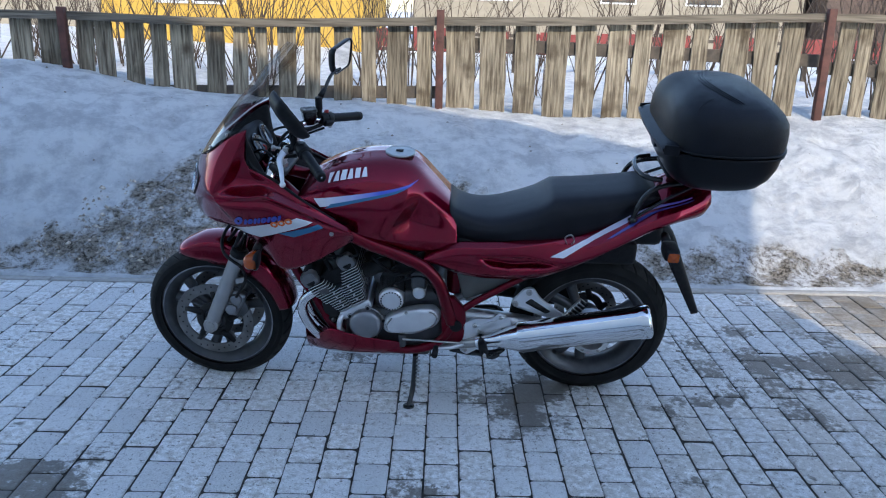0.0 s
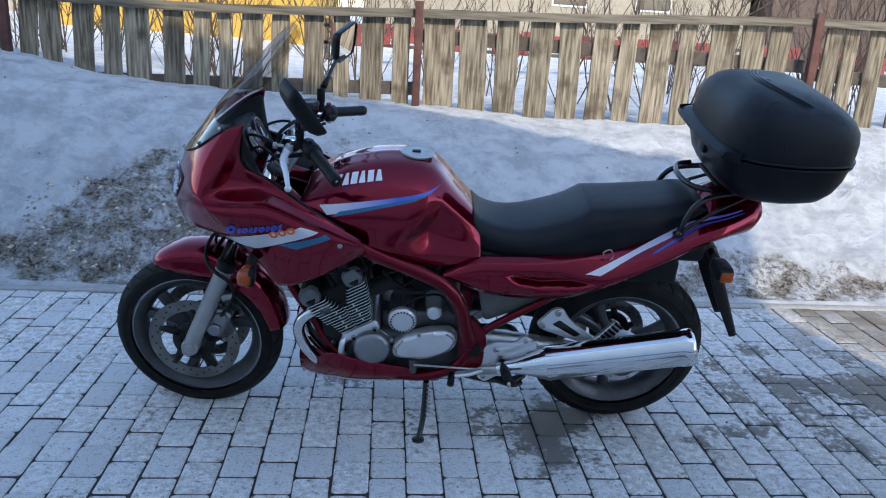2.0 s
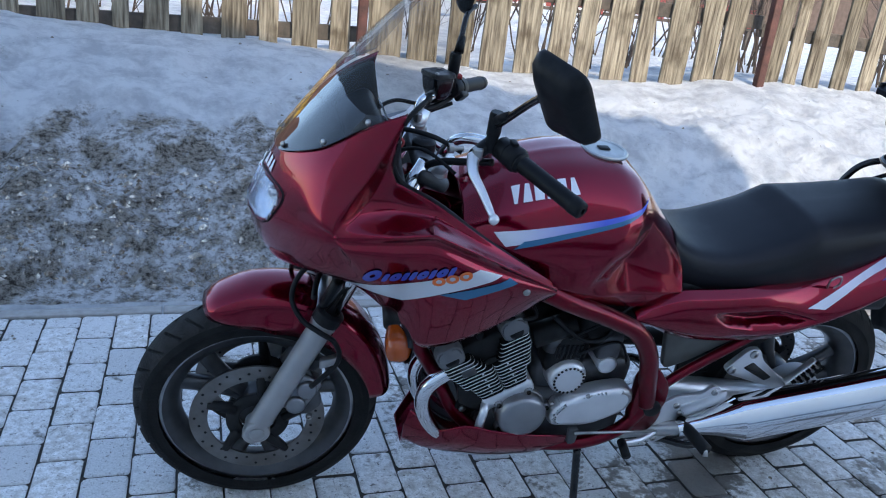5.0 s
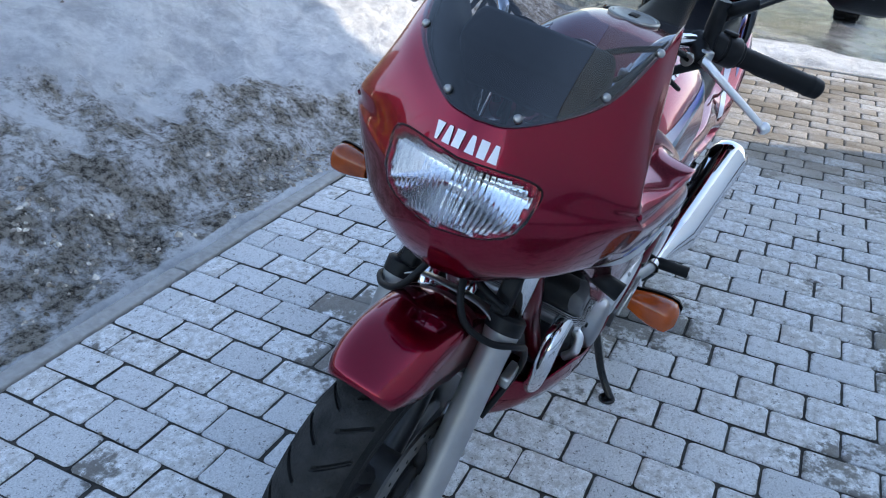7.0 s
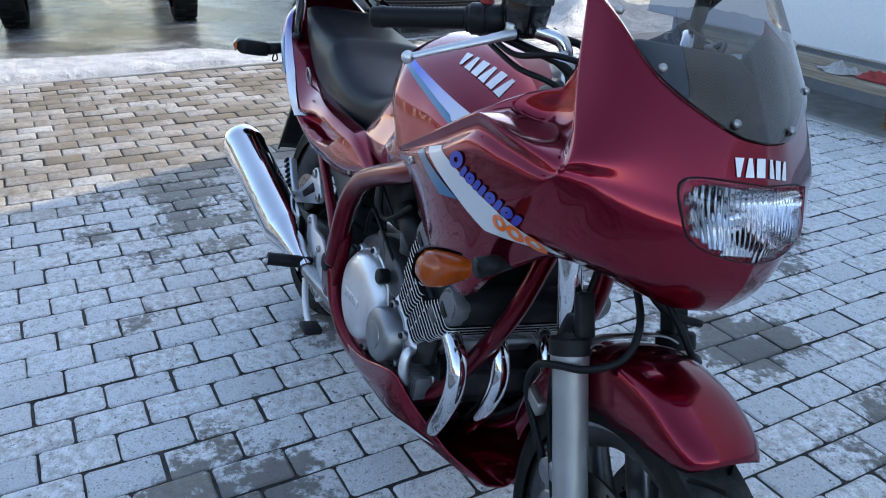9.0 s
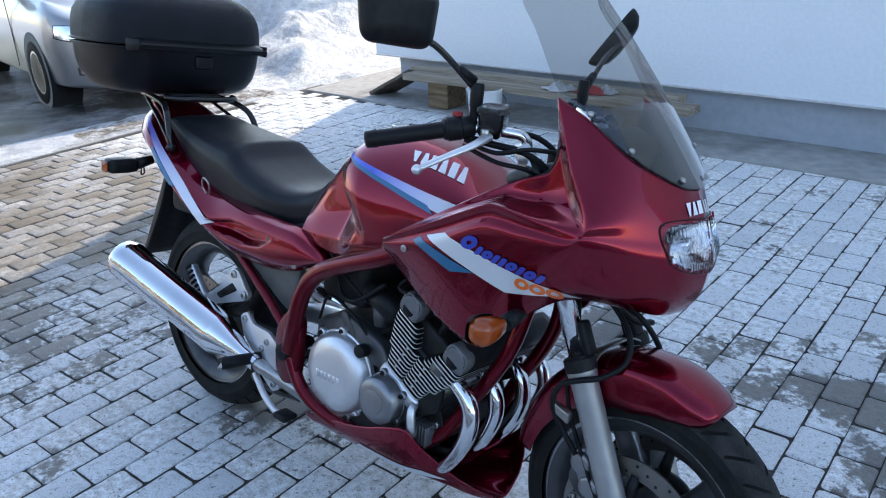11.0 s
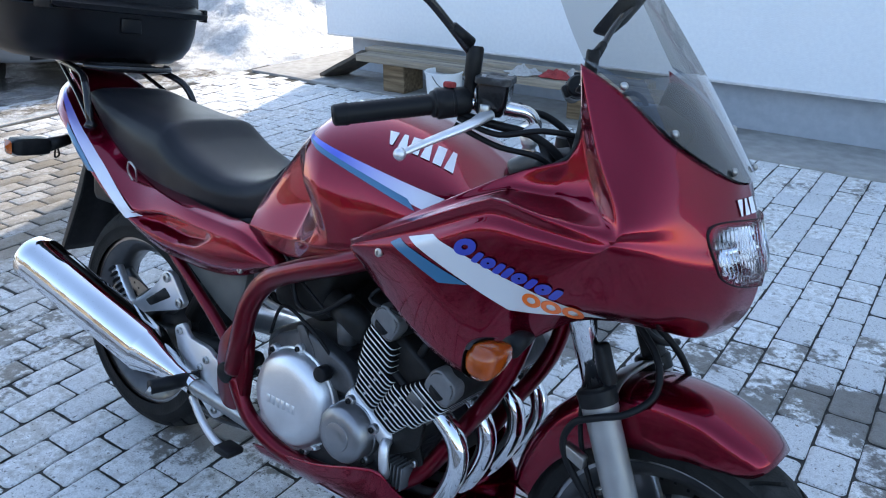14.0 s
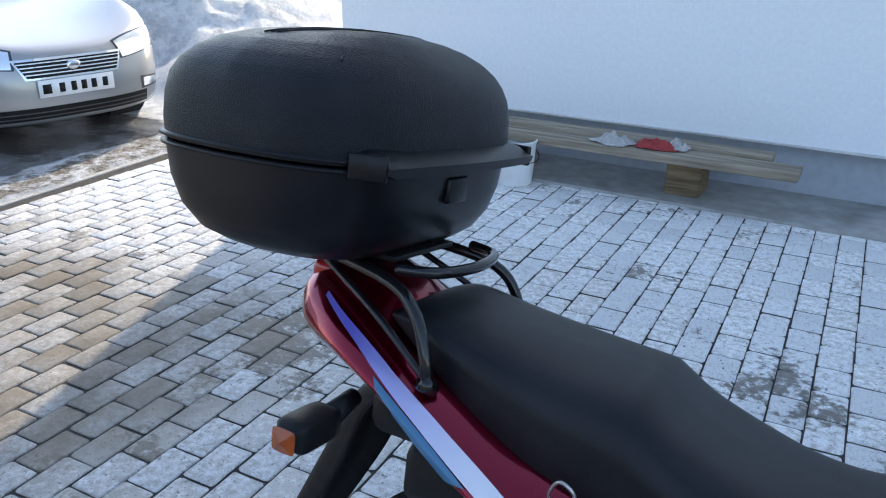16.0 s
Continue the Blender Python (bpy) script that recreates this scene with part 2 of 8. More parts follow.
def paver_mat(name, by_object):
    """Pale concrete block: speckle, pits, rusty tint by block, damp patches with sharp edges."""
    m = bpy.data.materials.new(name)
    m.use_nodes = True
    nt = m.node_tree
    b = nt.nodes["Principled BSDF"]
    geo = nt.nodes.new("ShaderNodeNewGeometry")

    def tex(scale, detail=6.0, rough=0.6):
        n = nt.nodes.new("ShaderNodeTexNoise")
        n.inputs["Scale"].default_value, n.inputs["Detail"].default_value, n.inputs["Roughness"].default_value = scale, detail, rough
        nt.links.new(geo.outputs["Position"], n.inputs["Vector"])
        return n.outputs["Fac"]

    def span(src, lo, hi, to0=0.0, to1=1.0):
        r = nt.nodes.new("ShaderNodeMapRange")
        for k, v in zip(("From Min", "From Max", "To Min", "To Max"), (lo, hi, to0, to1)):
            r.inputs[k].default_value = v
        nt.links.new(src, r.inputs["Value"])
        return r.outputs[0]

    def math2(op, a, c):
        n = nt.nodes.new("ShaderNodeMath")
        n.operation = op
        for k, v in enumerate((a, c)):
            if isinstance(v, float):
                n.inputs[k].default_value = v
            else:
                nt.links.new(v, n.inputs[k])
        return n.outputs[0]

    def blend(fac, c1, c2):
        mx = nt.nodes.new("ShaderNodeMix")
        mx.data_type = "RGBA"
        nt.links.new(fac, mx.inputs[0])
        for k, v in ((6, c1), (7, c2)):
            if isinstance(v, tuple):
                mx.inputs[k].default_value = (*v, 1)
            else:
                nt.links.new(v, mx.inputs[k])
        return mx.outputs[2]

    rnd = nt.nodes.new("ShaderNodeObjectInfo").outputs["Random"] if by_object else geo.outputs["Random Per Island"]
    fine, mid, broad = tex(210.0, 8.0, 0.75), tex(34.0, 8.0, 0.7), tex(2.6, 9.0, 0.68)
    col = blend(span(fine, 0.42, 0.56), (0.66, 0.66, 0.655), (0.88, 0.875, 0.865))
    vd = nt.nodes.new("ShaderNodeVectorMath")
    vd.operation = "DISTANCE"
    nt.links.new(geo.outputs["Position"], vd.inputs[0])
    vd.inputs[1].default_value = (2.7, -0.7, 0.0)
    sandy = span(vd.outputs["Value"], 0.8, 2.4, 0.16, 0.0)
    col = blend(span(math2("ADD", math2("ADD", mid, sandy), math2("MULTIPLY", rnd, 0.22)), 0.58, 0.80, 0.0, 0.62), col, (0.30, 0.26, 0.21))
    # small dark spots, then fine pits with their shade put into the colour
    col = blend(span(tex(62.0, 6.0, 0.7), 0.60, 0.64, 0.0, 0.80), col, (0.10, 0.088, 0.075))
    col = blend(span(tex(165.0, 4.0, 0.6), 0.63, 0.66, 0.0, 0.75), col, (0.13, 0.12, 0.105))
    # trodden, dirtier stretches of the yard
    zone = None
    for cx, cy, reach, wetness in ((-1.21, -0.82, 0.35, 0.185), (-0.74, -1.25, 0.55, 0.20), (0.03, -1.08, 0.36, 0.30), (0.72, -1.12, 0.30, 0.27), (-0.08, 0.36, 0.33, 0.29), (0.55, -0.12, 0.40, 0.185), (0.56, -1.73, 0.35, 0.185),
                               (1.75, 0.20, 0.75, 0.185), (2.25, -1.12, 0.5, 0.185), (0.48, -0.25, 0.36, 0.185), (-0.86, -1.22, 0.34, 0.24), (0.10, 0.55, 0.30, 0.16)):
        vd = nt.nodes.new("ShaderNodeVectorMath")
        vd.operation = "DISTANCE"
        nt.links.new(geo.outputs["Position"], vd.inputs[0])
        vd.inputs[1].default_value = (cx, cy, 0.0)
        z = span(vd.outputs["Value"], 0.0, reach, wetness, 0.0)
        zone = z if zone is None else math2("MAXIMUM", zone, z)
    broad = math2("ADD", broad, zone)
    # damp patches that keep to some blocks more than to others
    wet = span(math2("ADD", broad, math2("ADD", math2("MULTIPLY", rnd, 0.05), math2("MULTIPLY", mid, 0.34))), 0.80, 0.855, 0.0, 0.85)
    col = blend(wet, col, (0.115, 0.098, 0.080))
    hs = nt.nodes.new("ShaderNodeHueSaturation")
    nt.links.new(span(rnd, 0.0, 1.0, 0.76, 1.14), hs.inputs["Value"])
    nt.links.new(col, hs.inputs["Color"])
    nt.links.new(hs.outputs[0], b.inputs["Base Color"])
    nt.links.new(span(wet, 0.0, 0.78, 0.80, 0.42), b.inputs["Roughness"])
    b.inputs["Specular IOR Level"].default_value = 0.35
    bp = nt.nodes.new("ShaderNodeBump")
    bp.inputs["Strength"].default_value, bp.inputs["Distance"].default_value = 0.9, 0.007
    nt.links.new(math2("ADD", mid, math2("MULTIPLY", fine, 0.5)), bp.inputs["Height"])
    nt.links.new(bp.outputs[0], b.inputs["Normal"])
    return m


M["paver"], M["paver_far"] = paver_mat("grey_paver", True), paver_mat("grey_paver_far", False)
M["joint"] = mat("sandy_joint", (0.016, 0.015, 0.014), 0.95, 0, 0, (0.060, 0.054, 0.046), 50.0, bump=0.6, bscale=90.0)
M["kerb"] = mat("concrete_kerb", (0.30, 0.29, 0.27), 0.9, 0, 0, (0.40, 0.39, 0.37), 30.0, bump=0.6, bscale=60.0)
M["concrete"] = mat("concrete_strip", (0.26, 0.25, 0.235), 0.9, 0, 0, (0.36, 0.35, 0.33), 12.0, bump=0.4, bscale=40.0, stain=(0.16, 0.15, 0.14), stain_scale=2.0)
M["render_wall"] = mat("white_render", (0.66, 0.68, 0.71), 0.9, 0, 0, (0.71, 0.73, 0.75), 40.0, bump=0.3, bscale=140.0, stain=(0.66, 0.67, 0.69), stain_scale=1.2, stain_cut=(0.6, 0.8))
M["plinth"] = mat("grey_plinth", (0.32, 0.35, 0.39), 0.85, 0, 0, (0.38, 0.41, 0.45), 18.0, bump=0.2, bscale=60.0)
M["wood_old"] = mat("weathered_wood", (0.085, 0.068, 0.050), 0.85, 0, 0, (0.335, 0.290, 0.215), 60.0, bump=1.2, bscale=70.0, obj_random=0.25, contrast=(0.32, 0.66), stain=(0.075, 0.058, 0.040), stain_scale=4.0, stain_cut=(0.56, 0.74), stretch=(1.0, 1.0, 0.07), spec=0.15)
M["wood_rail"] = mat("weathered_rail", (0.075, 0.062, 0.048), 0.85, 0, 0, (0.20, 0.175, 0.138), 46.0, bump=0.6, bscale=70.0, obj_random=0.15, contrast=(0.33, 0.60), stretch=(0.05, 1.0, 1.0), spec=0.2)
M["wood_dark"] = mat("dark_board", (0.05, 0.042, 0.035), 0.8, 0, 0, (0.11, 0.09, 0.07), 14.0, bump=0.5, bscale=50.0)
M["wood_new"] = mat("sawn_wood", (0.14, 0.113, 0.085), 0.8, 0, 0, (0.35, 0.295, 0.225), 40.0, bump=0.3, bscale=60.0, stretch=(0.06, 1.0, 1.0), spec=0.2)
M["wood_block"] = mat("brown_timber", (0.10, 0.068, 0.040), 0.85, 0, 0, (0.27, 0.195, 0.120), 40.0, bump=0.4, bscale=60.0, stretch=(0.08, 1.0, 1.0), spec=0.2)
M["rust"] = mat("rusty_red_steel", (0.060, 0.026, 0.020), 0.7, 0.2, 0, (0.12, 0.046, 0.036), 16.0, bump=0.4, bscale=60.0)
M["twig"] = mat("bare_twigs", (0.045, 0.032, 0.026), 0.9, 0, 0, (0.095, 0.070, 0.052), 30.0)
M["yellow"] = mat("yellow_siding", (0.46, 0.28, 0.04), 0.7, 0, 0, (0.52, 0.33, 0.06), 6.0)
M["cream"] = mat("cream_wall", (0.27, 0.235, 0.18), 0.85, 0, 0, (0.33, 0.29, 0.225), 5.0)
M["brown"] = mat("brown_boards", (0.07, 0.045, 0.035), 0.8, 0, 0, (0.11, 0.075, 0.058), 6.0)
M["redboard"] = mat("red_board_fence", (0.20, 0.035, 0.032), 0.75, 0, 0, (0.27, 0.055, 0.048), 8.0)
M["window"] = mat("dark_window", (0.03, 0.035, 0.045), 0.08, 0, 0.5)
M["car_silver"] = mat("silver_car_paint", (0.28, 0.285, 0.29), 0.3, 0.55, 1.0, (0.32, 0.325, 0.33), 200.0)
M["white_paint"] = mat("white_car_paint", (0.70, 0.71, 0.72), 0.35, 0.0, 1.0)
M["bucket"] = mat("white_plastic", (0.72, 0.73, 0.74), 0.45, 0, 0, (0.62, 0.62, 0.62), 7.0)
M["rag_red"] = mat("red_cloth", (0.35, 0.04, 0.04), 0.95, 0, 0, (0.25, 0.03, 0.03), 40.0, bump=0.6, bscale=120.0)
M["rag_grey"] = mat("grey_cloth", (0.45, 0.44, 0.42), 0.95, 0, 0, (0.30, 0.29, 0.28), 40.0, bump=0.6, bscale=120.0)
M["roof"] = mat("dark_roof", (0.12, 0.06, 0.05), 0.6, 0, 0, (0.15, 0.08, 0.06), 10.0)


def dampen(m, colour):
    """Lets wet sandy dirt, marked on the mesh, break up the surface's colour."""
    nt = m.node_tree
    b = nt.nodes["Principled BSDF"]
    src = b.inputs["Base Color"].links[0].from_socket
    at = nt.nodes.new("ShaderNodeAttribute")
    at.attribute_name = "damp"
    g = nt.nodes.new("ShaderNodeNewGeometry")
    n = nt.nodes.new("ShaderNodeTexNoise")
    n.inputs["Scale"].default_value, n.inputs["Detail"].default_value, n.inputs["Roughness"].default_value = 2.2, 10.0, 0.7
    nt.links.new(g.outputs["Position"], n.inputs["Vector"])
    each = nt.nodes.new("ShaderNodeMath")
    each.operation = "MULTIPLY_ADD"
    nt.links.new(g.outputs["Random Per Island"], each.inputs[0])
    each.inputs[1].default_value = 0.30
    nt.links.new(n.outputs["Fac"], each.inputs[2])
    ad = nt.nodes.new("ShaderNodeMath")
    ad.operation = "ADD"
    nt.links.new(at.outputs["Fac"], ad.inputs[0])
    nt.links.new(each.outputs[0], ad.inputs[1])
    mr = nt.nodes.new("ShaderNodeMapRange")
    mr.inputs["From Min"].default_value, mr.inputs["From Max"].default_value = 1.10, 1.62
    mr.inputs["To Max"].default_value = 0.92
    nt.links.new(ad.outputs[0], mr.inputs["Value"])
    mx = nt.nodes.new("ShaderNodeMix")
    mx.data_type = "RGBA"
    nt.links.new(mr.outputs[0], mx.inputs[0])
    nt.links.new(src, mx.inputs[6])
    mx.inputs[7].default_value = (*colour, 1)
    nt.links.new(mx.outputs[2], b.inputs["Base Color"])


dampen(M["paver_far"], (0.150, 0.120, 0.083))

# ---- geometry helpers ----
def tidy(bm, smooth=True):
    bmesh.ops.recalc_face_normals(bm, faces=bm.faces)
    for f in bm.faces:
        f.smooth = smooth
    return bm


def part(name, bm, material, parent=None, label="", smooth=True, sharp=None):
    """Links a bmesh as one mesh object, under parent where given."""
    tidy(bm, smooth)
    me = bpy.data.meshes.new(name)
    bm.to_mesh(me)
    bm.free()
    me.materials.append(M[material] if isinstance(material, str) else material)
    if sharp is not None:
        me.set_sharp_from_angle(angle=radians(sharp))
    ob = new(name, me)
    if parent is not None:
        ob.parent = parent
    if label:
        tagged(ob, label)
    return ob


def thing(name, label, category, group="", kind="", m=None):
    ob = new(name)
    if m is not None:
        ob.matrix_world = m
    return tagged(ob, label, category, group, kind)


def box_bm(x0, y0, z0, x1, y1, z1, bevel=0.0, seg=2, bm=None):
    own = bmesh.new()
    bmesh.ops.create_cube(own, size=1)
    for v in own.verts:
        v.co = Vector(((x0 + x1) / 2 + v.co.x * (x1 - x0), (y0 + y1) / 2 + v.co.y * (y1 - y0), (z0 + z1) / 2 + v.co.z * (z1 - z0)))
    if bevel:
        bmesh.ops.bevel(own, geom=own.edges[:], offset=bevel, segments=seg, affect="EDGES", profile=0.5)
    return own if bm is None else join(bm, own)


def join(bm, other, m=None):
    """Adds other to bm, moved by m."""
    if m is not None:
        bmesh.ops.transform(other, matrix=m, verts=other.verts)
    tmp = bpy.data.meshes.new("tmp")
    other.to_mesh(tmp)
    other.free()
    bm.from_mesh(tmp)
    bpy.data.meshes.remove(tmp)
    return bm


def moved(bm, m):
    bmesh.ops.transform(bm, matrix=m, verts=bm.verts)
    return bm


def spline(pts, n, crease=None):
    """Catmull-Rom through pts, n points; crease (0 to 1 for each point) breaks the line there."""
    p = [Vector(q) for q in pts]
    out = []
    if crease:
        for i in range(n):
            s = i / (n - 1) * (len(p) - 1)
            k = min(int(s), len(p) - 2)
            u = s - k
            b, c = p[k], p[k + 1]
            m0 = (c - p[k - 1]) * 0.5 if k else c - b
            m1 = (p[k + 2] - b) * 0.5 if k + 2 < len(p) else c - b
            m0, m1 = m0.lerp(c - b, crease[k]), m1.lerp(c - b, crease[k + 1])
            out.append((2 * u ** 3 - 3 * u * u + 1) * b + (u ** 3 - 2 * u * u + u) * m0 + (3 * u * u - 2 * u ** 3) * c + (u ** 3 - u * u) * m1)
        return out
    for i in range(n):
        s = i / (n - 1) * (len(p) - 1)
        k = min(int(s), len(p) - 2)
        u = s - k
        a, b, c, d = p[max(k - 1, 0)], p[k], p[k + 1], p[min(k + 2, len(p) - 1)]
        out.append(0.5 * (2 * b + (c - a) * u + (2 * a - 5 * b + 4 * c - d) * u * u + (3 * b - a - 3 * c + d) * u ** 3))
    return out


def grid_bm(rows, closed_u=False, closed_v=False, bm=None):
    bm = bm or bmesh.new()
    vs = [[bm.verts.new(p) for p in r] for r in rows]
    n, k = len(vs), len(vs[0])
    for i in range(n if closed_v else n - 1):
        for j in range(k if closed_u else k - 1):
            q = [vs[i][j], vs[i][(j + 1) % k], vs[(i + 1) % n][(j + 1) % k], vs[(i + 1) % n][j]]
            bm.faces.new(q)
    return bm


def skin(guides, nu=40, nv=24, mirror=True, ridges=None, folds=None):
    """A smooth sheet through guide curves (each a list of as many points). With mirror, both halves about y = 0.
    ridges: guide number to its sharpness at each point; folds: guide number to sharpness along the guide."""
    folds = folds or {}
    lines = [spline(g, nu, folds.get(k)) for k, g in enumerate(guides)]
    cols = []
    for i in range(nu):
        crease = None
        if ridges:
            s = i / (nu - 1) * (len(guides[0]) - 1)
            crease = [table(list(enumerate(ridges[k])), s) if k in ridges else 0.0 for k in range(len(guides))]
        cols.append(spline([l[i] for l in lines], nv, crease))
    rows = [[cols[i][j] for i in range(nu)] for j in range(nv)]
    if mirror:
        rows = [[Vector((p.x, -p.y, p.z)) for p in reversed(r[1:])] + r for r in rows] if abs(rows[0][0].y) < 1e-4 else rows
    bm = grid_bm(rows)
    return bm


def mirrored(bm):
    """Adds the mirror image about y = 0."""
    geom = bmesh.ops.duplicate(bm, geom=bm.verts[:] + bm.edges[:] + bm.faces[:])["geom"]
    vs = [g for g in geom if isinstance(g, bmesh.types.BMVert)]
    for v in vs:
        v.co.y = -v.co.y
    bmesh.ops.reverse_faces(bm, faces=[g for g in geom if isinstance(g, bmesh.types.BMFace)])
    return bm


def tube(pts, r, n=10, res=None, bm=None, caps=True, r2=None):
    """A round tube along a smooth line through pts; r may shrink to r2."""
    line = spline(pts, res or max(2, (len(pts) - 1) * 6)) if len(pts) > 2 else [Vector(p) for p in pts]
    rows, side = [], None
    for i, p in enumerate(line):
        d = (line[min(i + 1, len(line) - 1)] - line[max(i - 1, 0)]).normalized()
        if side is None:
            side = d.orthogonal().normalized()
        side = (side - d * side.dot(d)).normalized()
        up = d.cross(side)
        rr = r if r2 is None else r + (r2 - r) * i / (len(line) - 1)
        rows.append([p + rr * (math.cos(a) * side + math.sin(a) * up) for a in (2 * math.pi * k / n for k in range(n))])
    bm = bm or bmesh.new()
    base = len(bm.verts)
    grid_bm(rows, closed_u=True, bm=bm)
    if caps:
        bm.verts.ensure_lookup_table()
        bm.faces.new([bm.verts[base + k] for k in range(n)][::-1])
        bm.faces.new([bm.verts[len(bm.verts) - n + k] for k in range(n)])
    return bm


def lathe(profile, axis="y", n=32, centre=(0, 0, 0), bm=None, a0=0.0, a1=2 * math.pi):
    """Turns a profile of (along, radius) round an axis through centre."""
    full = abs(a1 - a0 - 2 * math.pi) < 1e-6
    rows = []
    for k in range(n if full else n + 1):
        a = a0 + (a1 - a0) * k / n
        c, s = math.cos(a), math.sin(a)
        row = []
        for h, r in profile:
            p = {"y": (r * c, h, r * s), "x": (h, r * c, r * s), "z": (r * c, r * s, h)}[axis]
            row.append(Vector(p) + Vector(centre))
        rows.append(row)
    bm = grid_bm(rows, closed_v=full, bm=bm)
    return bm


def disc_bm(c, r, y0, y1, n=32, bevel=0.0, bm=None):
    """A round plate across y with soft edges."""
    b = min(bevel, abs(y1 - y0) / 2)
    s = 1 if y1 > y0 else -1
    prof = [(y0, 0.0001), (y0, r - b * 0.3), (y0 + s * b * 0.3, r), (y1 - s * b, r), (y1 - s * b * 0.3, r - b * 0.3), (y1, r - b), (y1, 0.0001)]
    return lathe(prof, "y", n, c, bm)


def plate(outline, y0, y1, bevel=0.0, bm=None):
    """A plate of (x, z) outline between two planes of y."""
    own = bmesh.new()
    a = [own.verts.new((x, y0, z)) for x, z in outline]
    b = [own.verts.new((x, y1, z)) for x, z in outline]
    own.faces.new(a)
    own.faces.new(b[::-1])
    for i in range(len(a)):
        j = (i + 1) % len(a)
        own.faces.new([a[i], b[i], b[j], a[j]])
    if bevel:
        bmesh.ops.recalc_face_normals(own, faces=own.faces)
        bmesh.ops.bevel(own, geom=own.edges[:], offset=bevel, segments=2, affect="EDGES", profile=0.5)
    return own if bm is None else join(bm, own)


def rounded(outline, r, n=4):
    """The outline (2D) with its corners rounded."""
    out, k = [], len(outline)
    for i in range(k):
        p, q, s = (Vector(outline[(i + d) % k]) for d in (-1, 0, 1))
        a, b = (p - q), (s - q)
        rr = min(r, a.length * 0.45, b.length * 0.45)
        u, w = q + a.normalized() * rr, q + b.normalized() * rr
        for t in range(n + 1):
            t /= n
            out.append(tuple((1 - t) ** 2 * u + 2 * t * (1 - t) * q + t * t * w))
    return out


def solid(ob, thick, offset=-1.0):
    m = ob.modifiers.new("thickness", "SOLIDIFY")
    m.thickness, m.offset = thick, offset
    return ob


def fbm(x, y, s=1.0, octaves=4):
    v, a = 0.0, 0.5
    for k in range(octaves):
        v += a * noise.noise(Vector((x * s, y * s, 3.7 + k)))
        s, a = s * 2.07, a * 0.5
    return v


def table(pairs, x):
    """Straight-line interpolation in a short table."""
    if x <= pairs[0][0]:
        return pairs[0][1]
    for (a, u), (b, w) in zip(pairs, pairs[1:]):
        if x <= b:
            return u + (w - u) * (x - a) / (b - a)
    return pairs[-1][1]

# ---- setting: ground, paving, fence, house ----
PAVE_TURN = 0.060                     # the paving is turned a little against the motorcycle
PAVE_X0, PAVE_X1, PAVE_Y0, PAVE_Y1 = -5.0, 4.385, -3.62, 1.095


def pave_local(x, y):
    c, s = math.cos(PAVE_TURN), math.sin(PAVE_TURN)
    return c * x + s * y, -s * x + c * y


def smooth(a, b, x):
    t = min(max((x - a) / (b - a), 0.0), 1.0)
    return t * t * (3 - 2 * t)


CREST = [(-9, 1.15), (-3.5, 1.03), (-3.0, 0.98), (-2.5, 0.86), (-1.5, 0.79), (0.0, 0.73), (1.0, 0.69), (2.0, 0.70), (3.3, 0.80), (4.5, 0.75), (9, 0.6)]


def ground_height(x, y):
    u, v = pave_local(x, y)
    n = fbm(x, y, 1.1, 5)
    f = fbm(x + 40, y, 6.0, 3)
    # snow bank between the paving and the fence, flat snow behind it
    crest = table(CREST, x)
    d = v - PAVE_Y1 - 0.06
    rise = table([(0, 0.0), (0.18, 0.03), (0.3, 0.15), (0.42, 0.26), (0.75, 0.44), (0.95, 0.58), (1.2, 0.74), (1.45, 0.82), (1.75, 0.94), (2.15, 1.0), (2.7, 0.96), (4.0, 0.8), (9.0, 0.6), (30.0, 0.5)], d)
    h = crest * rise
    lump = fbm(x, y + 20, 3.0, 3)
    h += (0.09 * n + 0.10 * lump + 0.06 * f) * smooth(0.05, 0.7, d) * (1 - 0.6 * smooth(1.5, 2.2, d))
    # crumbled, thawed crust low on the bank
    if d > 0.02:
        low = smooth(0.02, 0.15, d) * (1 - smooth(0.8, 1.5, d))
        h += low * (0.055 * abs(noise.noise(Vector((x * 7.0, y * 7.0, 1.3)))) + 0.030 * abs(noise.noise(Vector((x * 17.0, y * 17.0, 5.1))))) - 0.02 * low
    if x > 4.2:
        h = h * (1 - smooth(4.4, 6.5, x) * (1 - smooth(1.5, 5.0, y))) if d > 0 else 0.0
    # yard beyond the paving's end
    if u > PAVE_X1 and d <= 0:
        h = 0.012 + 0.015 * n + 0.012 * f
        h += 0.035 * smooth(-0.9, -0.3, y) * (1 - smooth(5.4, 6.2, x)) * smooth(PAVE_X1, PAVE_X1 + 0.12, u)
    # heap of cleared snow behind the car and past the corner of the house
    if x > 4.3:
        e = min(x - 4.72 - 0.35 * max(0.0, -3.7 - y), -3.75 - y + 0.5 * max(0.0, 5.2 - x))
        heap = 1.9 * smooth(0.2, 4.2, e) + 0.22 * smooth(0.0, 0.45, e)
        h += heap * (1 + 0.5 * n) + (0.14 * f + 0.35 * n) * smooth(0.0, 0.9, e)
    if PAVE_X0 < u < PAVE_X1 + 0.02 and -4.4 < v < PAVE_Y1 + 0.05:
        h = -0.055
    elif u < PAVE_X0:
        h = h if d > 0 else -0.01 + 0.01 * f
    if y < -3.5 and x < 4.48:
        h = -0.055
    return h


def spaced(lo, hi, step, reach):
    vals = [lo + step * i for i in range(int((hi - lo) / step) + 1)]
    d, a, b = step, vals[0], vals[-1]
    left, right = [], []
    while a > -reach:
        d *= 1.35
        a -= d
        b += d
        left.append(a)
        right.append(b)
    return left[::-1] + vals + right


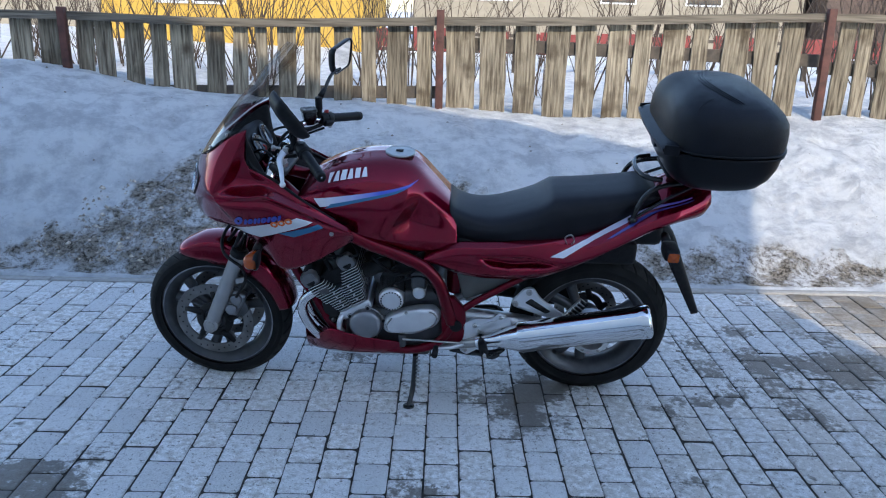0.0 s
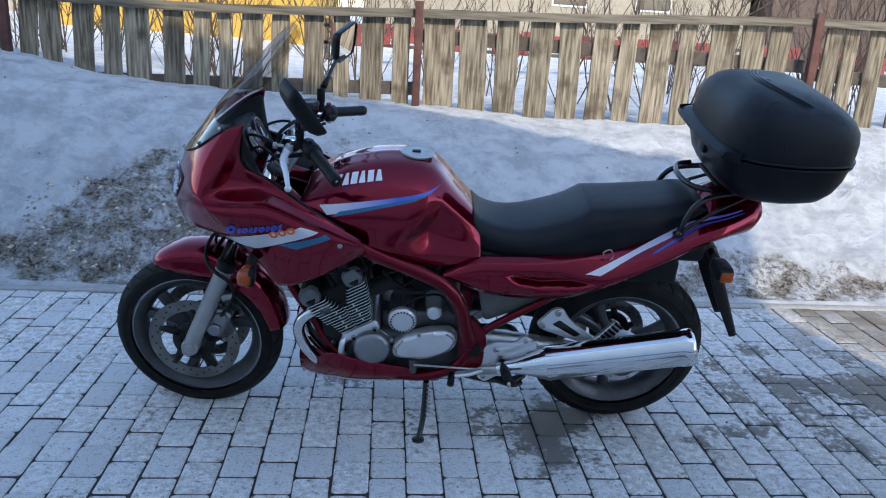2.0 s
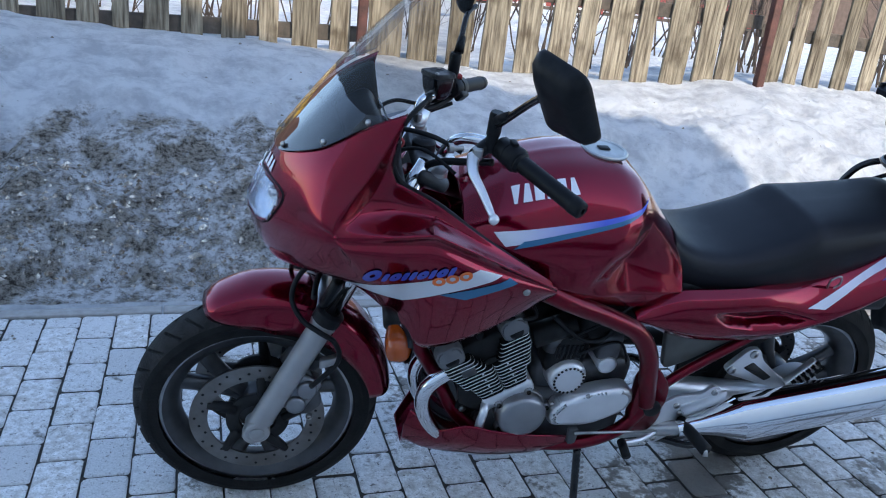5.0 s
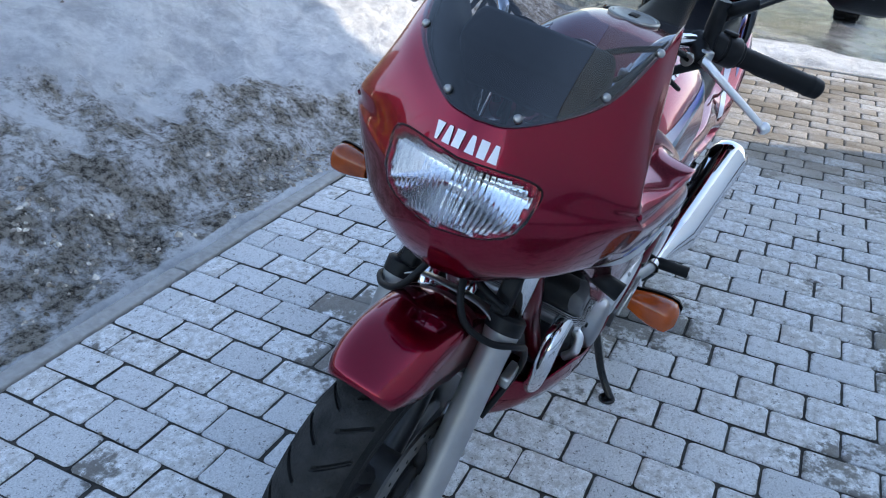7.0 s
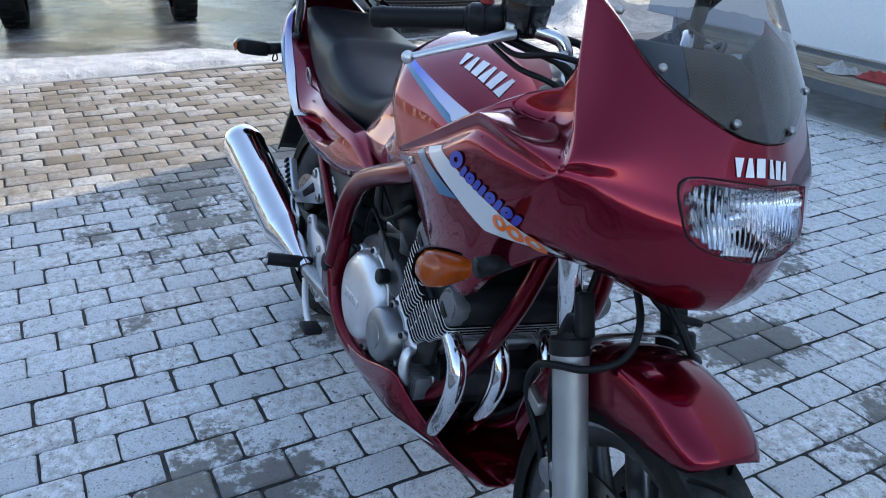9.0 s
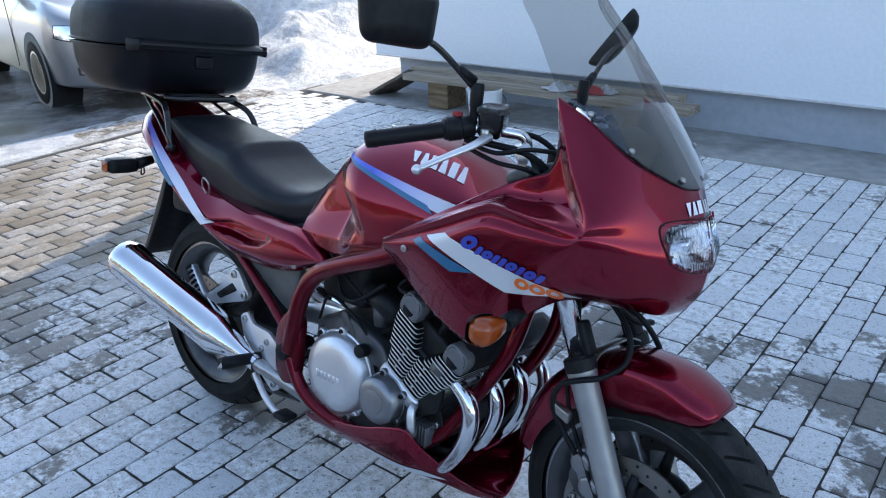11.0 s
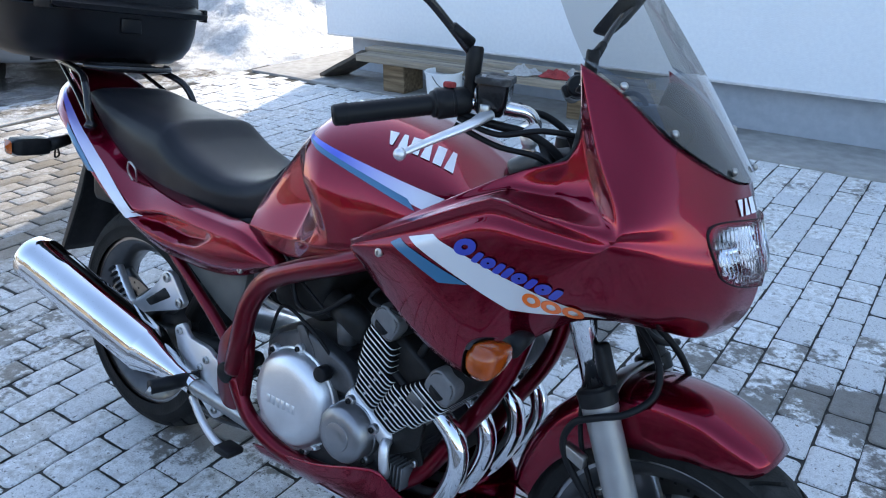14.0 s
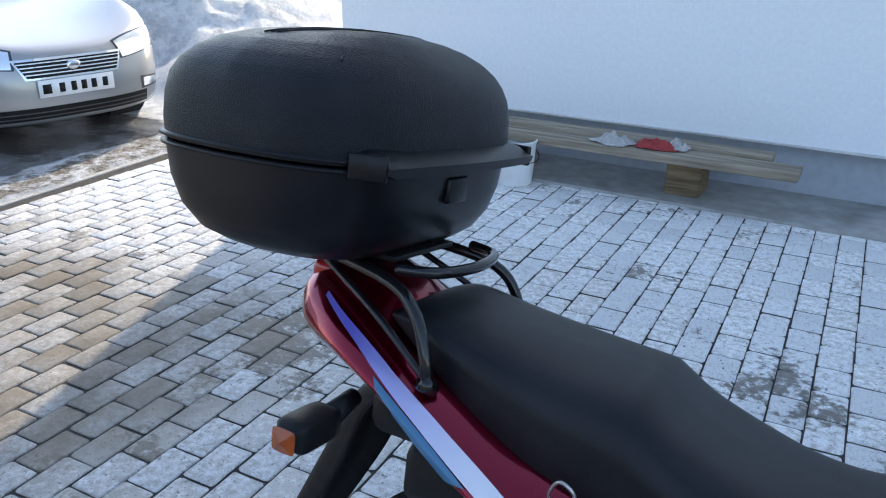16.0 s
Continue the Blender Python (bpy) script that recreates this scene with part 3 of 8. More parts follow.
def banded():
    """Rows of the ground's mesh: close together on the bank, wider elsewhere."""
    ys = [-6.6 + 0.08 * i for i in range(96)] + [1.04 + 0.04 * i for i in range(60)] + [3.5 + 0.08 * i for i in range(20)]
    d, a, b = 0.08, ys[0], ys[-1]
    left, right = [], []
    while a > -500:
        d *= 1.35
        a -= d
        b += d
        left.append(a)
        right.append(b)
    return left[::-1] + ys + right


def ground_material():
    m = bpy.data.materials.new("snow_dirt_and_wet_ice")
    m.use_nodes = True
    nt = m.node_tree
    b = nt.nodes["Principled BSDF"]
    g = nt.nodes.new("ShaderNodeNewGeometry")

    def tex(scale, detail=8.0, rough=0.6):
        n = nt.nodes.new("ShaderNodeTexNoise")
        n.inputs["Scale"].default_value, n.inputs["Detail"].default_value, n.inputs["Roughness"].default_value = scale, detail, rough
        nt.links.new(g.outputs["Position"], n.inputs["Vector"])
        return n.outputs["Fac"]

    def ramp(src, a, b_, ca, cb):
        r = nt.nodes.new("ShaderNodeValToRGB")
        r.color_ramp.elements[0].position, r.color_ramp.elements[1].position = a, b_
        r.color_ramp.elements[0].color, r.color_ramp.elements[1].color = (*ca, 1), (*cb, 1)
        nt.links.new(src, r.inputs["Fac"])
        return r.outputs["Color"]

    def blend(fac, c1, c2):
        x = nt.nodes.new("ShaderNodeMix")
        x.data_type = "RGBA"
        nt.links.new(fac, x.inputs[0])
        nt.links.new(c1, x.inputs[6])
        nt.links.new(c2, x.inputs[7])
        return x.outputs[2]

    def mask(name, scale, k):
        at = nt.nodes.new("ShaderNodeAttribute")
        at.attribute_name = name
        ad = nt.nodes.new("ShaderNodeMath")
        ad.operation = "MULTIPLY_ADD"
        nt.links.new(tex(scale, 10.0, 0.7), ad.inputs[0])
        ad.inputs[1].default_value = k
        nt.links.new(at.outputs["Fac"], ad.inputs[2])
        sh = nt.nodes.new("ShaderNodeMapRange")
        sh.inputs["From Min"].default_value, sh.inputs["From Max"].default_value = 0.43 + k * 0.5, 0.57 + k * 0.5
        nt.links.new(ad.outputs[0], sh.inputs["Value"])
        return sh.outputs[0]

    # grey patches: dirt mottling, and the shade of lumps painted into the snow
    snow = ramp(tex(5.0, 10.0, 0.72), 0.38, 0.56, (0.64, 0.655, 0.68), (0.93, 0.945, 0.96))
    soot = ramp(tex(3.2, 12.0, 0.80), 0.585, 0.70, (0.0, 0.0, 0.0), (0.62, 0.62, 0.62))
    grime = ramp(tex(90.0, 6.0, 0.7), 0.40, 0.62, (0.13, 0.11, 0.085), (0.50, 0.48, 0.45))
    snow = blend(soot, snow, grime)
    crumbs = ramp(tex(46.0, 3.0, 0.5), 0.735, 0.745, (0.0, 0.0, 0.0), (0.85, 0.85, 0.85))
    mush = ramp(tex(40.0, 9.0, 0.78), 0.41, 0.56, (0.035, 0.026, 0.018), (0.46, 0.41, 0.345))
    crust = ramp(tex(33.0, 9.0, 0.78), 0.38, 0.53, (0.13, 0.105, 0.08), (0.86, 0.86, 0.87))
    dirt = blend(ramp(tex(6.5, 6.0, 0.65), 0.44, 0.56, (0.0, 0.0, 0.0), (1.0, 1.0, 1.0)), mush, crust)
    snow = blend(crumbs, snow, dirt)
    ice = ramp(tex(1.1), 0.46, 0.64, (0.050, 0.049, 0.049), (0.36, 0.37, 0.39))
    fd, fi = mask("dirt", 4.5, 1.25), mask("ice", 2.4, 0.9)
    col = blend(fi, blend(fd, snow, dirt), ice)
    nt.links.new(col, b.inputs["Base Color"])
    mr = nt.nodes.new("ShaderNodeMapRange")
    mr.inputs["To Min"].default_value, mr.inputs["To Max"].default_value = 0.75, 0.22
    nt.links.new(fi, mr.inputs["Value"])
    nt.links.new(mr.outputs[0], b.inputs["Roughness"])
    b.inputs["Specular IOR Level"].default_value = 0.3
    bp = nt.nodes.new("ShaderNodeBump")
    bp.inputs["Strength"].default_value, bp.inputs["Distance"].default_value = 1.0, 0.07
    lumps = nt.nodes.new("ShaderNodeMath")
    lumps.operation = "MULTIPLY_ADD"
    nt.links.new(tex(6.5, 4.0, 0.55), lumps.inputs[0])
    lumps.inputs[1].default_value = 1.6
    nt.links.new(tex(17.0, 14.0, 0.80), lumps.inputs[2])
    nt.links.new(lumps.outputs[0], bp.inputs["Height"])
    nt.links.new(bp.outputs[0], b.inputs["Normal"])
    return m


def build_ground():
    xs, ys = spaced(-5.0, 8.0, 0.06, 500), banded()
    verts, faces, dirt, ice = [], [], [], []
    for y in ys:
        for x in xs:
            far = max(abs(x), abs(y))
            h = ground_height(x, y) if far < 30 else table([(30, 0.3), (60, 0.0), (1e5, -1.0)], far)
            u, v = pave_local(x, y)
            d = v - PAVE_Y1
            # grit on the lower part of the bank, most on its far end
            reach = table([(-3.5, 0.30), (-2.4, 0.36), (-2.0, 0.72), (-1.5, 1.06), (-0.8, 1.02), (0.2, 0.72), (1.0, 0.52), (2.0, 0.42), (4.5, 0.40)], x)
            g = 1.0 - abs(d - 0.45 * reach - 0.08) / reach if d > 0 else 0.0
            g += 0.9 * fbm(x - 9, y, 1.3, 4) - 0.12 - 0.22 * (1 - smooth(-2.6, -1.8, x)) if d > 0 else 0.0
            g += (0.34 * smooth(-2.1, -1.7, x) * (1 - smooth(0.9, 1.6, x)) - 0.9 * (1 - smooth(0.06, 0.13, d))) * smooth(0.0, 0.02, d)       # a strip of clean snow along the kerb
            if u > PAVE_X1 and d < 0:
                g = 1.1 - abs(u - PAVE_X1 - 0.22) / 0.3 if y < -1.35 else -0.4
                if y < -3.3:
                    g = 0.5 - abs(u - PAVE_X1 - 0.15) / 0.3
            k = smooth(4.7, 5.3, x) * (1 - smooth(0.8, 1.8, d)) * smooth(-3.6, -3.0, y) if far < 12 else 0.0
            verts.append((x, y, h))
            dirt.append(g if far < 30 else 0.0)
            ice.append(1.25 * k)
    nx = len(xs)
    for j in range(len(ys) - 1):
        for i in range(nx - 1):
            a = j * nx + i
            faces.append((a, a + 1, a + nx + 1, a + nx))
    me = bpy.data.meshes.new("ground")
    me.from_pydata(verts, [], faces)
    for name, vals in (("dirt", dirt), ("ice", ice)):
        at = me.attributes.new(name, "FLOAT", "POINT")
        at.data.foreach_set("value", vals)
    me.polygons.foreach_set("use_smooth", [True] * len(faces))
    me.materials.append(ground_material())
    return tagged(new("ground", me), "snow-covered yard with gritty thawing edges and wet ice", "ground", kind="structure")


build_ground()


def paver_mesh(lx, ly, name, rng):
    """One worn concrete block with rounded corners and uneven top edges, its top at z = 0."""
    ax, ay, r = lx / 2, ly / 2, 0.009
    outline = []
    for sx, sy in ((1, 1), (-1, 1), (-1, -1), (1, -1)):
        k = r * rng.uniform(0.6, 1.7)
        ends = [(sx * ax, sy * (ay - k)), (sx * (ax - k * 0.3), sy * (ay - k * 0.3)), (sx * (ax - k), sy * ay)]
        outline += ends if sx * sy > 0 else ends[::-1]
        nx, ny = (0, sy * ay) if sx * sy > 0 else (sx * ax, 0)
        outline.append((nx - (0.0016 * sx if nx else 0) * rng.random(), ny - (0.0016 * sy if ny else 0) * rng.random()))
    rows = []
    for inset, z in ((0.0, -0.05), (0.0, -0.0050), (0.0032, -0.0012), (0.0085, 0.0)):
        rows.append([(x * (1 - inset / ax), y * (1 - inset / ay), z - (rng.uniform(0, 0.0012) if 0 < inset < 0.005 else 0)) for x, y in outline])
    bm = grid_bm(rows, closed_u=True)
    bm.verts.ensure_lookup_table()
    bm.faces.new(bm.verts[-len(outline):])
    tidy(bm, True)
    me = bpy.data.meshes.new(name)
    bm.to_mesh(me)
    bm.free()
    for p in me.polygons:
        p.material_index = 0 if p.normal.z > 0.15 else 1
    return me


PITCH_X, PITCH_Y = 0.1183, 0.1780      # course and block, joints included
COURSE_TURN, CROSS_TURN = 0.055, 0.030
STEP_A = Vector((math.cos(COURSE_TURN), math.sin(COURSE_TURN), 0)) * PITCH_X
STEP_B = Vector((-math.sin(CROSS_TURN), math.cos(CROSS_TURN), 0)) * PITCH_Y
PAVE_PHASE = (-0.0605, 0.1379)
pave_m = Matrix.Rotation(PAVE_TURN, 4, "Z")


def build_paving():
    bed = part("paving", box_bm(PAVE_X0, PAVE_Y0 - 0.45, -0.05, PAVE_X1, PAVE_Y1, -0.0075), "joint", smooth=False)
    bed.matrix_world = pave_m
    tagged(bed, "grey concrete block paving in running bond, worn and stained", "paving", kind="structure")
    # kerb stones along the snow
    n = 0
    x = PAVE_X0
    while x < PAVE_X1:
        k = part("kerb_stone", box_bm(x + 0.003, PAVE_Y1 + 0.004, -0.06, min(x + 0.997, PAVE_X1), PAVE_Y1 + 0.062, 0.004, 0.006), "kerb", bed)
        x += 1.0
    part("kerb_stone", box_bm(PAVE_X1 + 0.003, PAVE_Y0, -0.06, PAVE_X1 + 0.055, PAVE_Y1 + 0.062, 0.0, 0.006), "kerb", bed)
    return bed


paving = build_paving()

# steel posts with planks
FENCE_Y = 3.42
SLATS = [(-3.46, .18), (-3.22, .17), (-2.93, .13), (-2.74, .14), (-2.53, .15), (-2.33, .13), (-2.11, .18), (-1.87, .15), (-1.65, .12), (-1.48, .09), (-1.28, .15),
         (-1.05, .13), (-.82, .15), (-.59, .12), (-.36, .17), (-.13, .13), (.15, .23), (.42, .21), (.67, .17), (.92, .18), (1.16, .16), (1.39, .16),
         (1.59, .13), (1.84, .18), (2.07, .13), (2.32, .20), (2.58, .18), (2.77, .16), (3.17, .13), (3.36, .11), (3.56, .14)]


def rail_z(x):
    return table([(-6, 1.34), (-3.4, 1.35), (-1.7, 1.335), (0, 1.385), (1.0, 1.42), (2.3, 1.48), (3.2, 1.50), (8, 1.55)], x)


def board_bm(length, width, thick, rng, taper=0.0):
    """A sawn board along z with ragged edges and a slight bow."""
    bm = bmesh.new()
    n, rows = 7, []
    bow = rng.uniform(-0.012, 0.012)
    for i in range(n):
        t = i / (n - 1)
        w = width * (1 + 0.05 * rng.uniform(-1, 1) - taper * t)
        c = bow * math.sin(math.pi * t)
        rows.append([(c - w / 2, -thick / 2, length * t), (c + w / 2, -thick / 2, length * t), (c + w / 2, thick / 2, length * t), (c - w / 2, thick / 2, length * t)])
    grid_bm(rows, closed_u=True, bm=bm)
    bm.verts.ensure_lookup_table()
    bm.faces.new(bm.verts[:4])
    bm.faces.new(bm.verts[-4:])
    bmesh.ops.bevel(bm, geom=bm.edges[:], offset=0.003, segments=1, affect="EDGES")
    return bm


def build_fence():
    rng = random.Random(4)
    fence = thing("fence", "weathered grey plank fence on rusty steel posts behind the snow bank", "fence", kind="")
    for x, z in ((-6.05, 1.45), (-3.03, 1.44), (-0.01, 1.50), (3.02, 1.59), (6.05, 1.62)):
        p = part("post", box_bm(-0.03, -0.03, 0.0, 0.03, 0.03, z - 0.2, 0.004), "rust", fence, "rusty red steel post")
        p.location = (x, FENCE_Y - 0.075, 0.2)
        p.rotation_euler = (0, radians(rng.uniform(-1, 1)), 0)
    slats = list(SLATS)
    x = -3.72
    while x > -8.5:
        slats.append((x, rng.uniform(0.12, 0.19)))
        x -= rng.uniform(0.21, 0.27)
    x = 3.80
    while x < 9.0:
        slats.append((x, rng.uniform(0.12, 0.19)))
        x += rng.uniform(0.21, 0.27)
    for x, w in slats:
        low = 0.45 + rng.uniform(-0.03, 0.1)
        s = part("slat", board_bm(rail_z(x) + 0.005 - low, w, 0.024, rng), "wood_old", fence, smooth=False)
        s.location = (x, FENCE_Y + 0.02, low)
        s.rotation_euler = (0, radians(rng.uniform(-1.6, 1.6)), 0)
    for a, b in ((-9.0, -6.02), (-6.02, -3.02), (-3.02, 0.0), (0.0, 3.02), (3.02, 6.04), (6.04, 9.0)):
        bm = bmesh.new()
        rows = []
        for i in range(7):
            x = a + (b - a) * i / 6
            z = rail_z(x) + 0.03
            sag = -0.01 * math.sin(math.pi * i / 6)
            rows.append([(x, -0.06, z - 0.035 + sag), (x, 0.045, z - 0.035 + sag), (x, 0.045, z + 0.03 + sag), (x, -0.06, z + 0.03 + sag)])
        grid_bm(rows, closed_u=True, bm=bm)
        bm.verts.ensure_lookup_table()
        bm.faces.new(bm.verts[:4])
        bm.faces.new(bm.verts[-4:])
        r = part("top_rail", bm, "wood_rail", fence, smooth=False)
        r.location.y = FENCE_Y
        low = part("low_rail", box_bm(a, 0.036, -0.05, b, 0.075, 0.05, 0.004), "wood_dark", fence, smooth=False)
        low.location = (0, FENCE_Y, (0.84 if a < -0.5 else 1.22) + 0.03 * rng.uniform(-1, 1))
        low.rotation_euler = (0, radians(-1.5 if -4 < a < -2.5 else rng.uniform(-2, 2)), 0)
    return fence


build_fence()

# the house: white facade over a set-back plinth, gable with its rake rising away from the corner
HX1, HX0, HY = 3.92, -12.0, -3.9
EAVE, PITCH = 5.20, 0.367


def build_house():
    house = thing("house", "white rendered gable house with a set-back grey plinth", "house")
    ridge = (HX0 + HX1) / 2
    top = EAVE + PITCH * (HX1 - ridge)
    part("wall", plate([(HX0, 0.33), (HX1, 0.33), (HX1, EAVE), (ridge, top), (HX0, EAVE)], HY - 9.0, HY), "render_wall", house, smooth=False)
    part("plinth", box_bm(HX0 + 0.15, HY - 8.85, -0.3, HX1 - 0.16, HY - 0.14, 0.34), "plinth", house, smooth=False)
    part("drip_edge", box_bm(HX0, HY - 0.02, 0.318, HX1, HY + 0.012, 0.329), "alloy", house, smooth=False)
    for s in (0, 1):
        a = (HX1 + 0.66, EAVE - 0.66 * PITCH) if s else (HX0 - 0.66, EAVE - 0.66 * PITCH)
        part("roof", plate([(a[0], a[1] + 0.002), (ridge, top + 0.002), (ridge, top + 0.1), (a[0], a[1] + 0.1)], HY - 9.1, HY), "roof", house, smooth=False)
    part("eave_box", plate([(HX1, 3.95), (HX1 + 0.36, 4.12), (HX1 + 0.64, 4.60), (HX1 + 0.65, EAVE - 0.66 * PITCH), (HX1, EAVE)], HY - 9.0, HY - 0.01), "render_wall", house, "boxed eave", smooth=False)
    return house


build_house()
strip = part("concrete_strip", box_bm(-8.0, -4.05, -0.06, 3.85, -3.475, 0.016, 0.006), "concrete", smooth=False)
slab = part("concrete_slab", box_bm(3.86, -12.0, -0.06, 4.50, -3.50, 0.014, 0.006), "concrete", smooth=False)
tagged(slab, "pale concrete slab round the corner of the house", "concrete slab", kind="structure")
tagged(strip, "grey concrete apron along the house plinth, dusty", "concrete strip", kind="structure")

# ---- the motorcycle ----
from mathutils.bvhtree import BVHTree

LEAN = 11.15
bike = thing("motorcycle", "dark red touring motorcycle with half fairing leaning on its side stand", "motorcycle", m=pose(0, 0, 0, LEAN, 0, 0))
FW, RW = (-0.7525, 0.0, 0.291), (0.7525, 0.0, 0.315)
SIDES = (-1, 1)


def bpart(name, bm, material, parent=None, label="", smooth=True, sharp=None):
    """A part of the motorcycle, in its own upright frame."""
    return part(name, bm, material, parent or bike, label, smooth, sharp)


def bolt(x, y, z, r=0.008, h=0.006, parent=None, axis="y", material="steel"):
    s = 1 if y > 0 else -1
    bm = lathe([(0, r), (s * h * 0.7, r), (s * h, r * 0.75), (s * h, r * 0.45), (s * h * 0.5, r * 0.4), (s * h * 0.5, 0.0001)], axis, 12, (x, y, z))
    return bpart("bolt", bm, material, parent, sharp=40)


# -- wheels --
def tyre_bm(c, r, w, groove, rim_r):
    """A tyre with a rounded crown and sunken curved grooves."""
    prof = []
    for k in range(37):
        a = math.pi * k / 36
        prof.append((-w * math.cos(a) * (1.0 if 0.2 < a < 2.94 else 0.94), rim_r + 0.004 + (r - rim_r - 0.004) * math.sin(a) ** 0.72))
    lane = 18                                            # columns of the mesh from groove to groove
    rows = []
    for i in range(groove * lane):
        row = []
        for y, rr in prof:
            u = y / w
            # the columns lean with the curved cuts, the two sides half a step apart
            ph = 2 * math.pi * (i / lane + (0.5 if u > 0 else 0.0) - 0.9 * min(abs(u), 0.8) ** 1.5) / groove
            cut = 0.006 if i % lane in (8, 9) and 0.10 < abs(u) < 0.78 else 0.0
            q = rr - cut
            row.append(Vector((c[0] + q * math.cos(ph), c[1] + y, c[2] + q * math.sin(ph))))
        rows.append(row)
    return grid_bm(rows, closed_v=True)


def wheel(name, c, r, w, rim_r, rim_w, spoke_turn, label):
    prof = [(-rim_w, rim_r), (-rim_w, rim_r + 0.006), (-rim_w + 0.007, rim_r + 0.006), (-rim_w + 0.010, rim_r - 0.006), (-rim_w * 0.62, rim_r - 0.022),
            (rim_w * 0.62, rim_r - 0.022), (rim_w - 0.010, rim_r - 0.006), (rim_w - 0.007, rim_r + 0.006), (rim_w, rim_r + 0.006), (rim_w, rim_r),
            (rim_w - 0.006, rim_r - 0.012), (rim_w * 0.55, rim_r - 0.036), (0, rim_r - 0.044), (-rim_w * 0.55, rim_r - 0.036), (-rim_w + 0.006, rim_r - 0.012)]
    bm = lathe(prof + [prof[0]], "y", 72, c)
    rim = bpart(name, bm, "rim", None, label)
    ty = bpart("tyre", tyre_bm(c, r, w, 30, rim_r), "rubber", rim, sharp=35)
    ty.data.materials.append(M["tread"])
    mid = Vector(c)
    for f in ty.data.polygons:
        d = f.center - mid
        if math.hypot(d.x, d.z) > r - 0.034 and f.normal.dot(Vector((d.x, 0, d.z)).normalized()) > 0.5 and math.hypot(d.x, d.z) > r - 0.030 * (abs(d.y) / w) ** 2 - 0.006:
            f.material_index = 1
    for s in SIDES:
        bpart("rim_lip", lathe([(s * (rim_w + 0.0005), rim_r + 0.0065), (s * (rim_w + 0.0012), rim_r + 0.003), (s * (rim_w + 0.0005), rim_r - 0.004)], "y", 72, c), "lip", rim)
    hub = lathe([(-0.06, 0.018), (-0.06, 0.045), (-0.04, 0.052), (0.04, 0.052), (0.06, 0.045), (0.06, 0.018)], "y", 32, c)
    bpart("hub", hub, "rim", rim, sharp=35)
    for k in range(3):
        a = spoke_turn + k * 2 * math.pi / 3
        for off in (-0.16, 0.16):
            rows = []
            for i in range(8):
                t = i / 7
                rr = 0.042 + t * (rim_r - 0.075)
                aa = a + off * (0.55 + 1.15 * t)
                wd, th = 0.020 - 0.004 * t + 0.008 * t * t, 0.026 - 0.008 * t
                d, e = Vector((math.cos(aa), 0, math.sin(aa))), Vector((-math.sin(aa), 0, math.cos(aa)))
                p = Vector(c) + d * rr
                rows.append([p + e * wd * math.cos(q) + Vector((0, th * math.sin(q), 0)) for q in (2 * math.pi * m / 10 for m in range(10))])
            bpart("spoke", grid_bm(rows, closed_u=True), "rim", rim)
        # web that closes the fork of each spoke near the hub
        web = disc_bm(tuple(Vector(c) + Vector((math.cos(a), 0, math.sin(a))) * 0.085), 0.026, -0.018, 0.018, 16, 0.006)
        bpart("spoke_web", web, "rim", rim)
    return rim


def brake_disc(c, r, y, parent, holes=True):
    bm = lathe([(y - 0.0025, r - 0.042), (y - 0.0025, r), (y + 0.0025, r), (y + 0.0025, r - 0.042), (y - 0.0025, r - 0.042)], "y", 64, c)
    d = bpart("brake_disc", bm, "disc", parent, "drilled steel brake disc", sharp=35)
    bm = bmesh.new()
    for k in range(36):
        a = 2 * math.pi * k / 36
        rr = r - 0.012 - 0.009 * (k % 3)
        disc_bm((c[0] + rr * math.cos(a), c[1] + y, c[2] + rr * math.sin(a)), 0.0034, -0.0031, 0.0031, 8, 0.0, bm)
    tagged(bpart("drill_holes", bm, "black_engine", d), "small drilled holes", kind="stuff")
    car = bmesh.new()
    for k in range(5):
        a = 2 * math.pi * k / 5 + 0.3
        p, q = 0.06, r - 0.035
        tube([(c[0] + p * math.cos(a - 0.2), c[1] + y, c[2] + p * math.sin(a - 0.2)), (c[0] + q * math.cos(a), c[1] + y, c[2] + q * math.sin(a))], 0.016, 8, bm=car, r2=0.010)
    lathe([(y - 0.006, 0.045), (y - 0.006, 0.075), (y + 0.006, 0.075), (y + 0.006, 0.045), (y - 0.006, 0.045)], "y", 32, c, bm=car)
    bpart("disc_carrier", car, "black_engine", d)
    return d


fw = wheel("front_wheel", FW, 0.297, 0.060, 0.229, 0.046, 0.5, "grey cast wheel with three split spokes and worn tyre")
rw = wheel("rear_wheel", RW, 0.318, 0.074, 0.230, 0.060, 0.2, "grey cast wheel with three split spokes and worn tyre")
for s in SIDES:
    brake_disc(FW, 0.160, s * 0.074, fw)
brake_disc(RW, 0.128, 0.085, rw)

